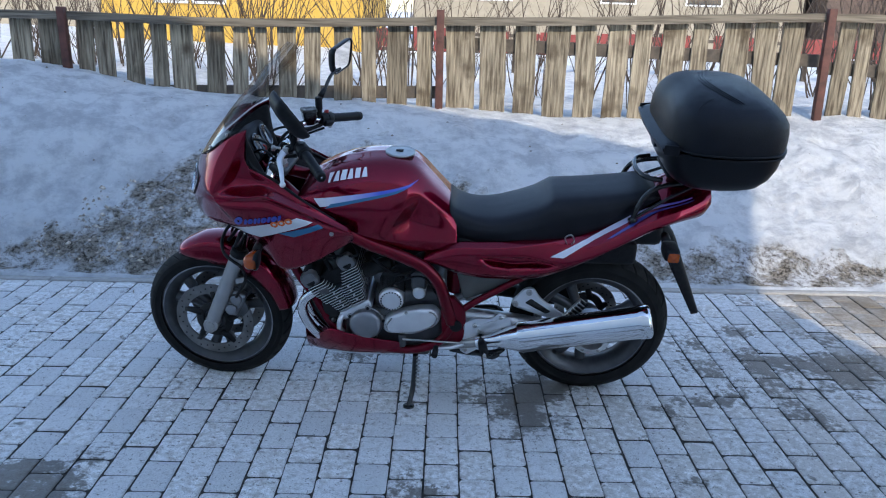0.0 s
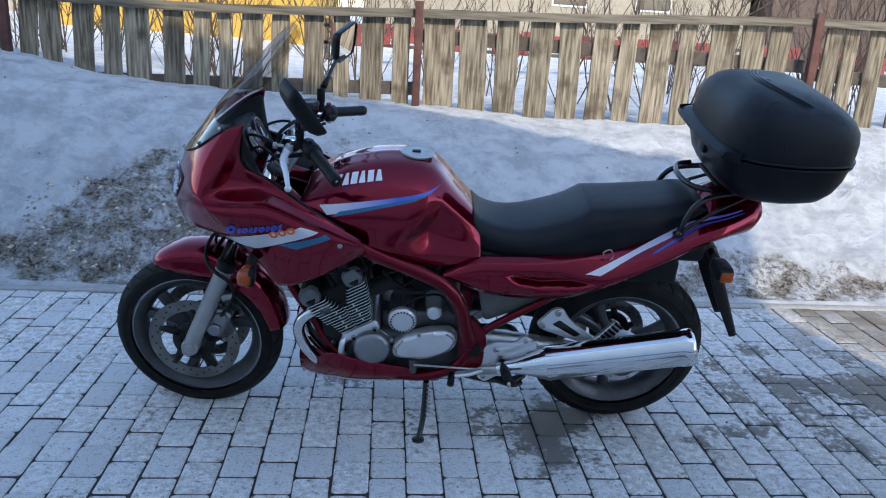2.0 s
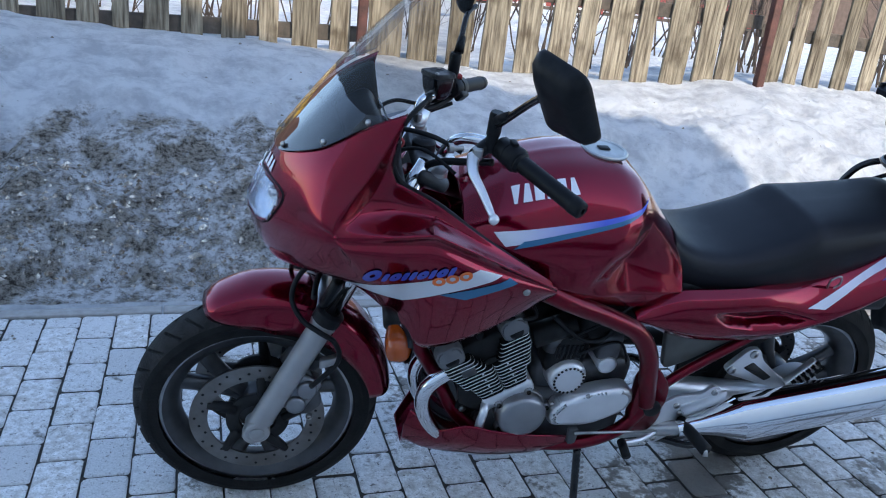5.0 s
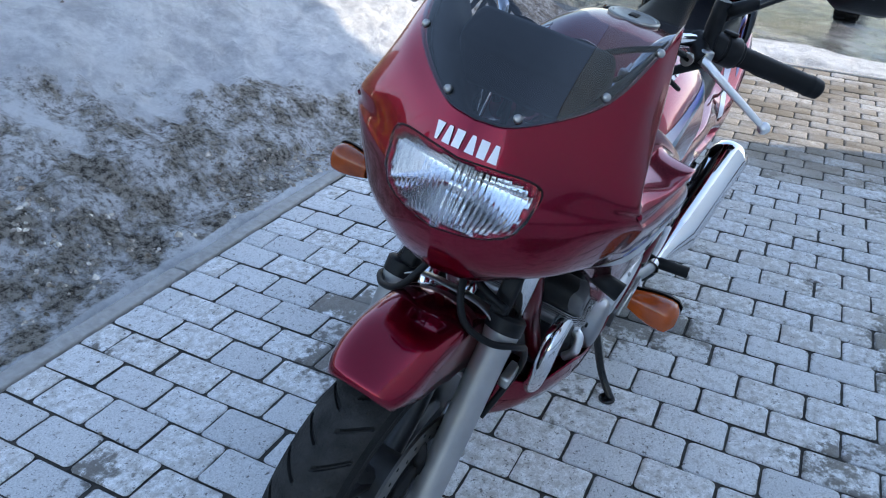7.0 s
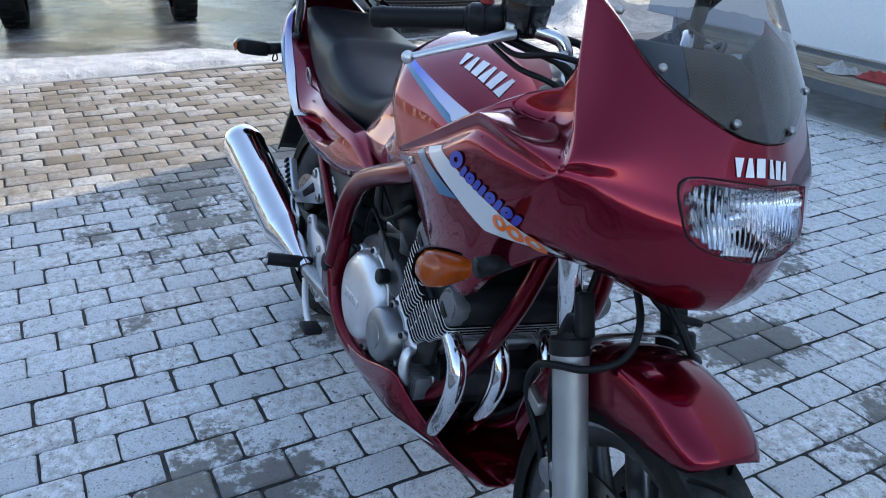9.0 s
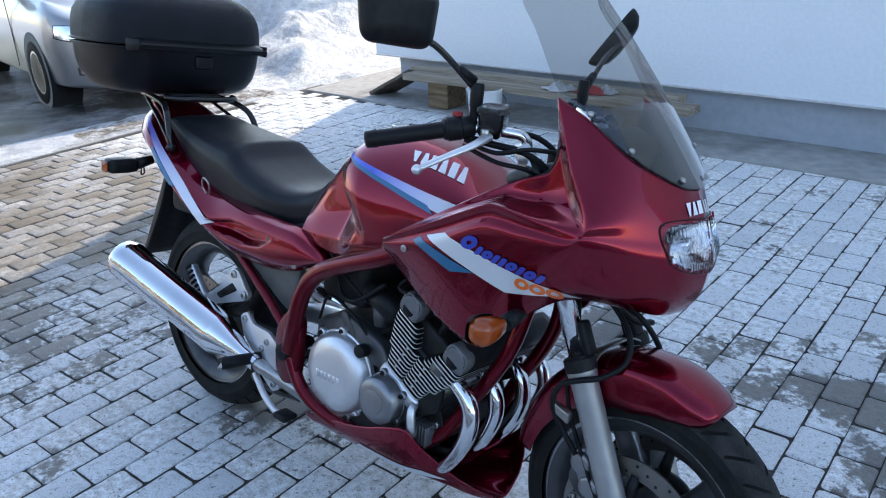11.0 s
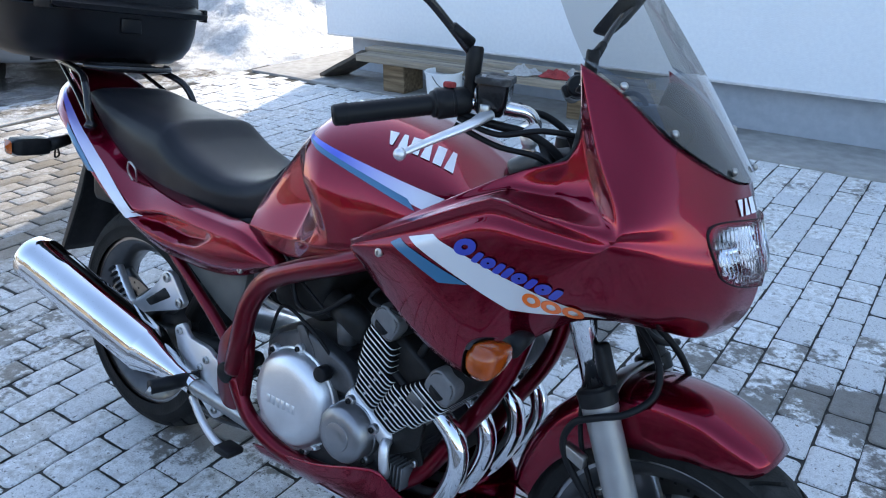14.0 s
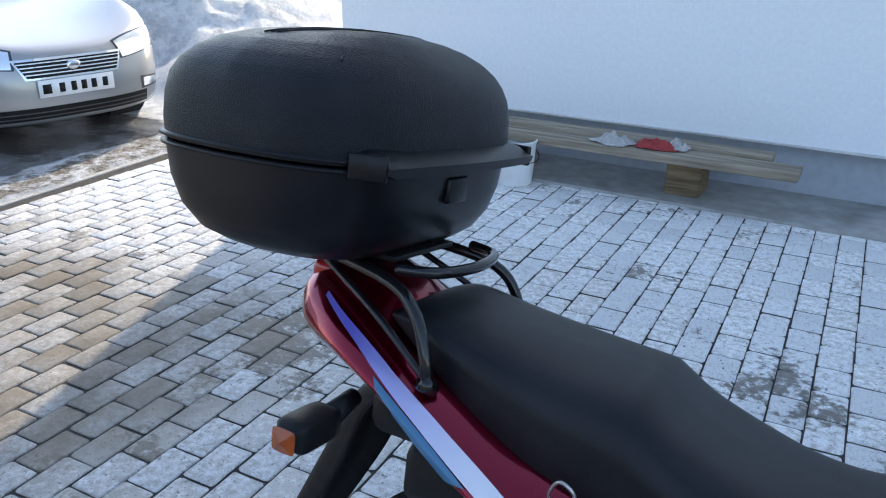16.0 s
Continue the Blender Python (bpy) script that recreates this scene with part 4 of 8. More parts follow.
# -- front fork --
FORK_D = Vector((0.405, 0, 0.914)).normalized()     # up the fork
for s in SIDES:
    foot = Vector((-0.762, s * 0.105, 0.275))
    y = s * 0.105
    leg = bpart("fork_leg", lathe([(-0.02, 0.001), (-0.02, 0.020), (-0.005, 0.026), (0.05, 0.0275), (0.345, 0.0285), (0.352, 0.031), (0.385, 0.031), (0.39, 0.026), (0.39, 0.001)], "z", 24), "fork", None, "satin grey fork slider", sharp=40)
    rot = Vector((0, 0, 1)).rotation_difference(FORK_D).to_matrix().to_4x4()
    leg.matrix_basis = Matrix.Translation(foot) @ rot
    st = bpart("fork_tube", tube([foot + FORK_D * 0.38, foot + FORK_D * 0.80], 0.0205, 18), "chrome", None, "chromed fork tube")
    guard = box_bm(-0.030, min(-s * 0.029, s * 0.004), 0.388, 0.008, max(-s * 0.029, s * 0.004), 0.462, 0.007, 3)
    bt = bpart("dust_boot", guard, "black_plastic", None, "black plastic guard on the fork tube", sharp=45)
    bt.matrix_basis = Matrix.Translation(foot) @ rot
    band = bpart("slider_seal", lathe([(0.362, 0.0295), (0.364, 0.0335), (0.388, 0.0335), (0.392, 0.0300), (0.394, 0.021)], "z", 24), "black_plastic", None, "black rubber dust seal", sharp=40)
    band.matrix_basis = Matrix.Translation(foot) @ rot
    ax = bpart("axle_cap", lathe([(0, 0.0001), (0, 0.018), (s * 0.006, 0.018), (s * 0.010, 0.012), (s * 0.010, 0.0001)], "y", 18, (-0.7525, s * 0.128, 0.291)), "steel", sharp=35)
    bpart("axle_clamp", disc_bm((-0.7525, 0, 0.291), 0.030, s * 0.082, s * 0.130, 20, 0.004), "fork")
    # caliper behind the leg
    cal = bmesh.new()
    cx, cz = -0.655, 0.385
    box_bm(-0.030, -0.022, -0.055, 0.030, 0.022, 0.055, 0.012, 3, cal)
    for dz in (-0.026, 0.026):
        disc_bm((0, 0, dz), 0.024, s * 0.015, s * 0.034, 18, 0.006, cal)
    moved(cal, Matrix.Translation((cx, s * 0.082, cz)) @ Matrix.Rotation(radians(28), 4, "Y"))
    c = bpart("brake_caliper", cal, "alloy_grey", None, "silver twin-piston caliper", sharp=45)
    for dx, dz in ((-0.012, 0.062), (0.022, -0.060)):
        bolt(cx + dx, s * 0.104, cz + dz, 0.008, 0.01, c)
    arm = plate(rounded([(-0.70, 0.44), (-0.64, 0.46), (-0.60, 0.35), (-0.64, 0.31), (-0.70, 0.34)], 0.02), s * 0.078, s * 0.090, 0.003)
    bpart("caliper_bracket", arm, "alloy_dark", None, sharp=40)
# yokes, headstock, hoses
for z, xx in ((0.80, -0.517), (0.975, -0.440)):
    bm = box_bm(-0.035, -0.135, -0.016, 0.035, 0.135, 0.016, 0.012, 3)
    moved(bm, Matrix.Translation((xx + 0.015, 0, z)) @ Matrix.Rotation(radians(24), 4, "Y"))
    bpart("yoke", bm, "alloy_dark" if z > 0.9 else "black_engine", None, sharp=45)
brace_rows = []
for i in range(25):                                      # flat strip arched over the mudguard
    u = -1 + i / 12
    rr = 0.374 - 0.034 * abs(u) ** 4
    brace_rows.append([Vector(FW) + Vector((math.sin(radians(q)), 0, math.cos(radians(q)))) * (rr + (0.002 if abs(q - 22) < 2.5 else 0)) + Vector((0, 0.108 * u, 0)) for q in (19, 21, 23, 25)])
solid(bpart("fork_brace", grid_bm(brace_rows), "steel", None, "flat pressed fork brace"), 0.003)
for s in SIDES:
    bpart("brake_hose", tube([(-0.52, s * 0.02, 0.80), (-0.600, s * 0.020, 0.745), (-0.668, s * 0.035, 0.692), (-0.690, s * 0.064, 0.642), (-0.668, s * 0.108, 0.612), (-0.628, s * 0.138, 0.598), (-0.592, s * 0.146, 0.575), (-0.583, s * 0.144, 0.52), (-0.635, s * 0.122, 0.43)], 0.0062, 10), "hose", None, "black rubber brake hose")
    clip = plate(rounded([(-0.622, 0.500), (-0.582, 0.515), (-0.580, 0.535), (-0.622, 0.522)], 0.005), s * 0.128, s * 0.146, 0.002)
    bpart("hose_clip", clip, "steel", None, "small steel hose clip", sharp=40)
bpart("cable", tube([(-0.50, 0.03, 0.84), (-0.58, 0.0, 0.75), (-0.63, -0.04, 0.69), (-0.645, -0.11, 0.670)], 0.007, 8), "hose")
bpart("speedometer_cable", tube([(-0.52, 0.02, 0.80), (-0.565, 0.06, 0.70), (-0.580, 0.10, 0.62), (-0.598, 0.110, 0.52), (-0.66, 0.112, 0.40), (-0.72, 0.112, 0.30)], 0.0045, 8), "hose")

# -- front mudguard --
def fender_bm():
    rows = []
    for i in range(45):
        t = i / 44
        a0 = -24 + 102 * t                               # from vertical, backwards
        rr = table([(0, 0.330), (0.05, 0.341), (0.18, 0.356), (0.36, 0.366), (0.55, 0.360), (0.78, 0.345), (1, 0.330)], t)
        w = table([(0, 0.062), (0.04, 0.071), (0.1, 0.076), (0.35, 0.079), (0.6, 0.078), (1, 0.068)], t)
        skirt = table([(0, 0.018), (0.12, 0.046), (0.30, 0.074), (0.5, 0.066), (0.75, 0.045), (1, 0.022)], t)
        row = []
        for k in range(21):
            u = -1 + k / 10
            q = abs(u)
            a = radians(a0 + 7 * q ** 3 * max(0.0, 1 - t / 0.45) ** 2)      # rounded front corners
            d = Vector((math.sin(a), 0, math.cos(a)))
            bend = min(q / 0.70, 1) * math.pi / 2
            yy = w * math.sin(bend) ** 0.9
            drop = 0.034 * (1 - math.cos(bend)) + (skirt * (q - 0.70) / 0.30 if q > 0.70 else 0)
            row.append(Vector(FW) + d * (rr - drop) + Vector((0, yy * (1 if u > 0 else -1), 0)))
        rows.append(row)
    return grid_bm(rows)


fender = bpart("front_mudguard", fender_bm(), "red", None, "glossy dark red front mudguard")
solid(fender, 0.004)
# the front end stands turned a little to its right
AXIS_P = Vector((-0.762, 0, 0.275)) + Vector((0.914, 0, -0.405)) * 0.035
STEER = Matrix.Translation(AXIS_P) @ Matrix.Rotation(radians(-3.6), 4, FORK_D) @ Matrix.Translation(-AXIS_P)
for ob in bike.children:
    if ob.name.split(".")[0] in ("front_wheel", "fork_leg", "fork_tube", "dust_boot", "slider_seal", "axle_cap", "axle_clamp", "brake_caliper", "caliper_bracket", "yoke", "fork_brace", "brake_hose", "hose_clip", "cable", "speedometer_cable", "front_mudguard"):
        ob.matrix_basis = STEER @ ob.matrix_basis


# -- fairing --
FAIR_TOP = [(-0.742, 0, 0.992), (-0.728, 0.055, 1.000), (-0.662, 0.138, 1.048), (-0.585, 0.168, 1.108), (-0.517, 0.178, 1.143), (-0.534, 0.177, 1.040), (-0.522, 0.180, 1.000), (-0.440, 0.198, 0.966), (-0.330, 0.224, 0.901), (-0.162, 0.234, 0.803)]
FAIR_V = [(-0.753, 0, 0.968), (-0.736, 0.064, 0.972), (-0.682, 0.152, 1.000), (-0.630, 0.187, 1.030), (-0.580, 0.206, 1.022), (-0.576, 0.188, 0.958), (-0.508, 0.186, 0.944), (-0.440, 0.212, 0.940), (-0.325, 0.236, 0.885), (-0.160, 0.242, 0.799)]
FAIR_A = [(-0.764, 0, 0.944), (-0.744, 0.070, 0.945), (-0.700, 0.158, 0.952), (-0.672, 0.206, 0.944), (-0.646, 0.231, 0.934), (-0.622, 0.233, 0.920), (-0.536, 0.258, 0.924), (-0.450, 0.270, 0.935), (-0.318, 0.260, 0.873), (-0.158, 0.249, 0.795)]
FAIR_A2 = [(-0.777, 0, 0.905), (-0.756, 0.076, 0.905), (-0.707, 0.164, 0.912), (-0.673, 0.211, 0.914), (-0.640, 0.236, 0.910), (-0.620, 0.242, 0.897), (-0.530, 0.254, 0.905), (-0.446, 0.261, 0.911), (-0.318, 0.253, 0.853), (-0.156, 0.243, 0.789)]
FAIR_B = [(-0.788, 0, 0.868), (-0.766, 0.080, 0.866), (-0.712, 0.168, 0.872), (-0.672, 0.212, 0.882), (-0.634, 0.238, 0.888), (-0.604, 0.250, 0.880), (-0.520, 0.264, 0.882), (-0.436, 0.270, 0.880), (-0.316, 0.263, 0.828), (-0.154, 0.243, 0.782)]
FAIR_C = [(-0.782, 0, 0.800), (-0.757, 0.078, 0.796), (-0.702, 0.152, 0.796), (-0.635, 0.195, 0.798), (-0.585, 0.214, 0.794), (-0.540, 0.226, 0.780), (-0.495, 0.234, 0.766), (-0.425, 0.244, 0.752), (-0.318, 0.250, 0.754), (-0.152, 0.230, 0.765)]
FAIR_D = [(-0.748, 0, 0.748), (-0.728, 0.062, 0.748), (-0.680, 0.120, 0.762), (-0.628, 0.158, 0.768), (-0.575, 0.178, 0.756), (-0.520, 0.194, 0.716), (-0.470, 0.206, 0.672), (-0.420, 0.212, 0.618), (-0.312, 0.222, 0.654), (-0.156, 0.216, 0.750)]
FAIR_E = [(-0.690, 0, 0.742), (-0.680, 0.040, 0.744), (-0.650, 0.095, 0.758), (-0.612, 0.134, 0.764), (-0.565, 0.156, 0.752), (-0.512, 0.172, 0.712), (-0.464, 0.186, 0.668), (-0.416, 0.196, 0.616), (-0.312, 0.206, 0.652), (-0.160, 0.204, 0.748)]
fair_bm = skin([FAIR_TOP, FAIR_V, FAIR_A, FAIR_A2, FAIR_B, FAIR_C, FAIR_D, FAIR_E], 127, 71, True,
               {2: (0, 0, 0, 0, 0, 0.1, 0.7, 1, 1, 1), 4: (0, 0, 0, 0, 0.2, 0.4, 0.5, 0.5, 0.4, 0), 5: (0, 0, 0, 0.2, 0.3, 0.3, 0.2, 0, 0, 0), 6: (0.3, 0.4, 0.7, 0.9, 1, 1, 1, 1, 1, 1)},
               {0: (0, 0, 0, 0, 1, 0.4, 1, 0, 0, 0), 1: (0, 0, 0, 0.2, 0.8, 1, 0.3, 0.5, 0, 0), 2: (0, 0, 0, 0, 0, 0.15, 0, 0.7, 0, 0), 3: (0, 0, 0, 0, 0, 0, 0, 0.5, 0, 0)})
tidy(fair_bm)
FAIR_TREE = BVHTree.FromBMesh(fair_bm)
# opening for the headlight
gone = []
for f in fair_bm.faces:
    c = f.calc_center_median()
    v_ = (c.z - 0.888) / 0.050
    u_ = c.y / (0.109 * (1 + 0.10 * v_))
    if c.x < -0.68 and u_ ** 4 + ((c.z - 0.888) / (0.050 if c.z > 0.888 else 0.045 - 0.014 * u_ * u_)) ** 4 < 0.80:
        gone.append(f)
bmesh.ops.delete(fair_bm, geom=gone, context="FACES")
fairing = bpart("fairing", fair_bm, "red", None, "glossy dark red half fairing")
solid(fairing, 0.004)


def onto(tree, p, d, lift):
    """The point of a sheet met from p along d, lifted off it."""
    hit, nrm, _, _ = tree.ray_cast(Vector(p), Vector(d), 2.0)
    if hit is None:
        return None
    if nrm.dot(Vector(d)) > 0:
        nrm = -nrm
    return hit + nrm * lift


def decal_bm(tree, outline, side, lift=0.0015, nu=18, nv=5, axis="y"):
    """A thin film on a sheet: outline is its four corners in the side view, (x, z), or front view, (y, z)."""
    rows = []
    a, b, c, d = (Vector(q) for q in outline)
    for j in range(nv + 1):
        row = []
        for i in range(nu + 1):
            u, v = i / nu, j / nv
            q = (a * (1 - u) + b * u) * (1 - v) + (d * (1 - u) + c * u) * v
            if axis == "y":
                p = onto(tree, (q.x, side * 0.6, q.y), (0, -side, 0), lift)
            else:
                p = onto(tree, (-1.4, q.x, q.y), (1, 0, 0), lift)
            if p is None:
                p = row[-1] if row else (rows[-1][i] if rows else Vector((q.x, side * 0.2, q.y)))
            row.append(p)
        rows.append(row)
    return grid_bm(rows)


def band_bm(tree, upper, lower, side, lift, nu=40, nv=5):
    """A thin film between two lines of the side view."""
    hi, lo = spline([(x, 0, z) for x, z in upper], nu), spline([(x, 0, z) for x, z in lower], nu)
    rows = []
    for j in range(nv + 1):
        row = []
        for p, q in zip(hi, lo):
            m = p.lerp(q, j / nv)
            row.append(onto(tree, (m.x, side * 0.6, m.z), (0, -side, 0), lift) or (row[-1] if row else Vector((m.x, side * 0.15, m.z))))
        rows.append(row)
    return grid_bm(rows)


def lettering(name, bars, material, parent, label):
    first = bpart(name, bars[0], material, parent, label)
    for bm in bars[1:]:
        bpart(name, bm, material, parent)
    return first


def patch_bm(tree, corners, lift, nu=4, nv=4):
    """A thin film laid on the nearest part of a sheet, between four corners in space."""
    a, b, c, d = (Vector(q) for q in corners)
    rows = []
    for j in range(nv + 1):
        row = []
        for i in range(nu + 1):
            u, v = i / nu, j / nv
            hit, nrm, _, _ = tree.find_nearest((a * (1 - u) + b * u) * (1 - v) + (d * (1 - u) + c * u) * v)
            out = Vector((hit.x * 0.2, hit.y, (hit.z - 0.8)))
            row.append(hit + (nrm if nrm.dot(out) > 0 else -nrm) * lift)
        rows.append(row)
    return grid_bm(rows)


def word_shapes(tree, corners, tapers, lift=0.002, fill=0.80):
    """A row of plain tapered shapes filling the quad of a word: tapers are (foot, head) widths."""
    a, b, c, d = (Vector(q) for q in corners)
    out = []
    for k, (foot, head) in enumerate(tapers):
        mid = (k + 0.5) / len(tapers)
        f, h = foot * fill / len(tapers) / 2, head * fill / len(tapers) / 2
        out.append(patch_bm(tree, (a.lerp(b, mid - f), a.lerp(b, mid + f), d.lerp(c, mid + h), d.lerp(c, mid - h)), lift))
    return out


def ovals(tree, start, end, height, count, side, lift):
    """A row of plain upright ovals in the side view, with open middles."""
    s_, e_ = Vector(start), Vector(end)
    out = []
    for k in range(count):
        c = s_.lerp(e_, (k + 0.5) / count)
        rx, rz = (e_ - s_).length / count * 0.50, height / 2
        rows = []
        for f in (1.0, 0.45):
            row = []
            for i in range(20):
                q = 2 * math.pi * i / 20
                p = onto(tree, (c.x + rx * f * math.cos(q), side * 0.6, c.y + rz * f * math.sin(q)), (0, -side, 0), lift)
                row.append(p or Vector((c.x, side * 0.22, c.y)))
            rows.append(row)
        out.append(grid_bm(rows, closed_u=True))
    return out


def _sq(a, p=0.62):
    c, s = math.cos(a), math.sin(a)
    return (abs(c) ** p * (1 if c > 0 else -1), abs(s) ** p * (1 if s > 0 else -1))


def script_shapes(tree, start, end, height, kinds, side, slant, lift):
    """A handwritten word as a row of plain slanting shapes: o an open oval, b a bar, T a tall oval."""
    s_, e_ = Vector(start), Vector(end)
    along = (e_ - s_).normalized()
    up = Vector((-along.y, along.x)) * (1 if along.x > 0 else -1)
    total = sum({"T": 1.5, "o": 1.0, "b": 0.62}[k] for k in kinds)
    out, at = [], 0.0
    for k in kinds:
        wide = {"T": 1.5, "o": 1.0, "b": 0.62}[k] / total * (e_ - s_).length
        tall = height * (1.55 if k == "T" else 1.0)
        rows = []
        for f in ((1.0, 0.30 if k == "T" else 0.16) if k != "b" else (1.0, 0.02)):
            row = []
            for i in range(20):
                a = 2 * math.pi * i / 20
                cu, cv = _sq(a, 0.55) if k == "b" else (math.cos(a), math.sin(a))
                hx, hz = cu * wide * (0.47 if k != "b" else 0.40) * f, cv * tall * 0.5 * (f if k != "b" else f)
                q = s_ + along * (at + wide / 2 + hx + slant * hz) + up * (tall / 2 + hz)
                row.append(onto(tree, (q.x, side * 0.6, q.y), (0, -side, 0), lift) or Vector((q.x, side * 0.22, q.y)))
            rows.append(row)
        out.append(grid_bm(rows, closed_u=True))
        at += wide
    return out


WORD = ((0.35, 1.0), (1.0, 0.45), (1.0, 1.0), (1.0, 0.45), (0.9, 0.9), (1.0, 0.45))
# decals of both sides; words are plain shapes
for s in SIDES:
    bpart("side_stripe", decal_bm(FAIR_TREE, [(-0.487, 0.762), (-0.292, 0.836), (-0.346, 0.854), (-0.624, 0.776)], s, 0.0010, 30, 8), "silver_decal", fairing, "silver side stripe")
    bpart("blue_stripe", decal_bm(FAIR_TREE, [(-0.362, 0.776), (-0.255, 0.817), (-0.274, 0.829), (-0.418, 0.787)], s, 0.0013, 16, 4), "teal_decal", fairing, "teal side stripe")
for s, a, b, c, d in ((-1, (-0.572, 0.806), (-0.396, 0.845), (-0.440, 0.822), (-0.362, 0.847)), (1, (-0.392, 0.838), (-0.566, 0.796), (-0.510, 0.792), (-0.594, 0.777))):
    lettering("word_mark", script_shapes(FAIR_TREE, a, b, 0.0225, "Tbobbobob", s, 0.50, 0.0026), "violet_decal", fairing, "violet word as plain slanted shapes")
    lettering("number_mark", ovals(FAIR_TREE, c, d, 0.024, 3, s, 0.003), "orange_decal", fairing, "orange plain ovals")
lettering("nose_mark", word_shapes(FAIR_TREE, ((-0.752, 0.052, 0.948), (-0.752, -0.052, 0.948), (-0.744, -0.052, 0.972), (-0.744, 0.052, 0.972)), WORD), "white_decal", fairing, "white word as plain shapes")
for s in SIDES:
    bolt_p = onto(FAIR_TREE, (-0.229, s * 0.6, 0.792), (0, -s, 0), 0.0)
    bolt(bolt_p.x, bolt_p.y, bolt_p.z, 0.008, 0.005, fairing)
# inner cockpit panel and dash
dash_a = [(-0.735, 0, 0.985), (-0.72, 0.05, 0.992), (-0.655, 0.128, 1.038), (-0.58, 0.158, 1.098), (-0.525, 0.166, 1.120), (-0.531, 0.170, 1.034), (-0.516, 0.173, 0.995), (-0.438, 0.190, 0.960), (-0.330, 0.215, 0.895), (-0.168, 0.222, 0.796)]
dash_b = [(-0.690, 0, 0.975), (-0.68, 0.04, 0.98), (-0.62, 0.10, 1.01), (-0.56, 0.12, 1.04), (-0.51, 0.13, 1.03), (-0.50, 0.145, 0.985), (-0.485, 0.150, 0.958), (-0.420, 0.178, 0.940), (-0.325, 0.205, 0.880), (-0.168, 0.212, 0.782)]
dash_c = [(-0.600, 0, 0.90), (-0.60, 0.03, 0.90), (-0.57, 0.07, 0.92), (-0.53, 0.09, 0.93), (-0.48, 0.10, 0.93), (-0.46, 0.12, 0.91), (-0.44, 0.13, 0.89), (-0.38, 0.14, 0.86), (-0.30, 0.15, 0.82), (-0.150, 0.165, 0.735)]
inner = bpart("cockpit_panel", skin([dash_a, dash_b, dash_c], 48, 14), "black_plastic", fairing, "black inner cockpit panel")
solid(inner, 0.003)
clock = box_bm(-0.055, -0.115, -0.055, 0.030, 0.115, 0.055, 0.022, 3)
moved(clock, Matrix.Translation((-0.545, 0, 1.03)) @ Matrix.Rotation(radians(-28), 4, "Y"))
dashb = bpart("instrument_cluster", clock, "black_plastic")
for yy, rr in ((-0.055, 0.040), (0.045, 0.040)):
    dial = lathe([(0, 0.0001), (0, rr * 0.92), (0.004, rr), (0.0, rr + 0.003)], "x", 24)
    moved(dial, Matrix.Translation((-0.512, yy, 1.045)) @ Matrix.Rotation(radians(-28), 4, "Y"))
    bpart("dial", dial, "window", dashb)

def lamp_z(u, v, grow):
    """Height on the headlight: its lower edge is bowed and its lower corners lie higher."""
    return 0.888 + v * (1 + grow) * (0.053 if v > 0 else 0.047 - 0.014 * u * u)


# headlight: bulb bowl, reflector, ribbed glass
def lamp_patch(lift, grow, nu=44, nv=20, ribs=0.0):
    """A patch on the nose with the headlight's rounded outline."""
    rows = []
    for j in range(nv + 1):
        row = []
        for i in range(nu + 1):
            u, v = -1 + 2 * i / nu, -1 + 2 * j / nv
            # rounded box: narrower below
            k = 0.17
            uu = u * math.sqrt(1 - k * v * v)
            vv = v * math.sqrt(1 - k * u * u)
            zc = lamp_z(uu, vv, grow / 0.054)
            yw = (0.114 + grow) * (1 + 0.10 * vv)
            p = onto(FAIR_TREE, (-1.4, uu * yw, zc), (1, 0, 0), lift + ribs * (0.5 + 0.5 * math.sin(u * 88)) * (1 if vv > -0.55 else 0.3))
            row.append(p if p is not None else Vector((-0.74, uu * yw, zc)))
        rows.append(row)
    return grid_bm(rows)


def lamp_rim(inner, outer, lift):
    """The black rim round the headlight's glass."""
    rows = []
    for grow, up in ((inner, lift - 0.004), (inner, lift + 0.001), ((inner + outer) / 2, lift + 0.002), (outer, lift), (outer, lift - 0.003)):
        row = []
        for i in range(88):
            a = 2 * math.pi * i / 88
            uu, vv = _sq(a, 0.36)
            zc = lamp_z(uu, vv, grow / 0.054)
            yw = (0.112 + grow) * (1 + 0.10 * vv)
            row.append(onto(FAIR_TREE, (-1.4, uu * yw, zc), (1, 0, 0), up) or Vector((-0.74, uu * yw, zc)))
        rows.append(row)
    return grid_bm(rows, closed_u=True)


def lamp_bowl():
    """The reflector: a bowl behind the glass, ribbed across its floor."""
    rows = []
    for j in range(21):
        q = j / 20
        row = []
        for i in range(96):
            a = 2 * math.pi * i / 96
            uu, vv = _sq(a, 0.40 + 0.55 * q)
            r = 1 - q
            zc, yw = lamp_z(uu * r, vv * r, -0.04), 0.112 * r * (1 + 0.10 * vv)
            edge = onto(FAIR_TREE, (-1.4, uu * yw, zc), (1, 0, 0), 0.001) or Vector((-0.74, uu * yw, zc))
            row.append(edge + Vector((0.075 * (1 - r * r), 0, 0)))
        rows.append(row)
    return grid_bm(rows, closed_u=True)


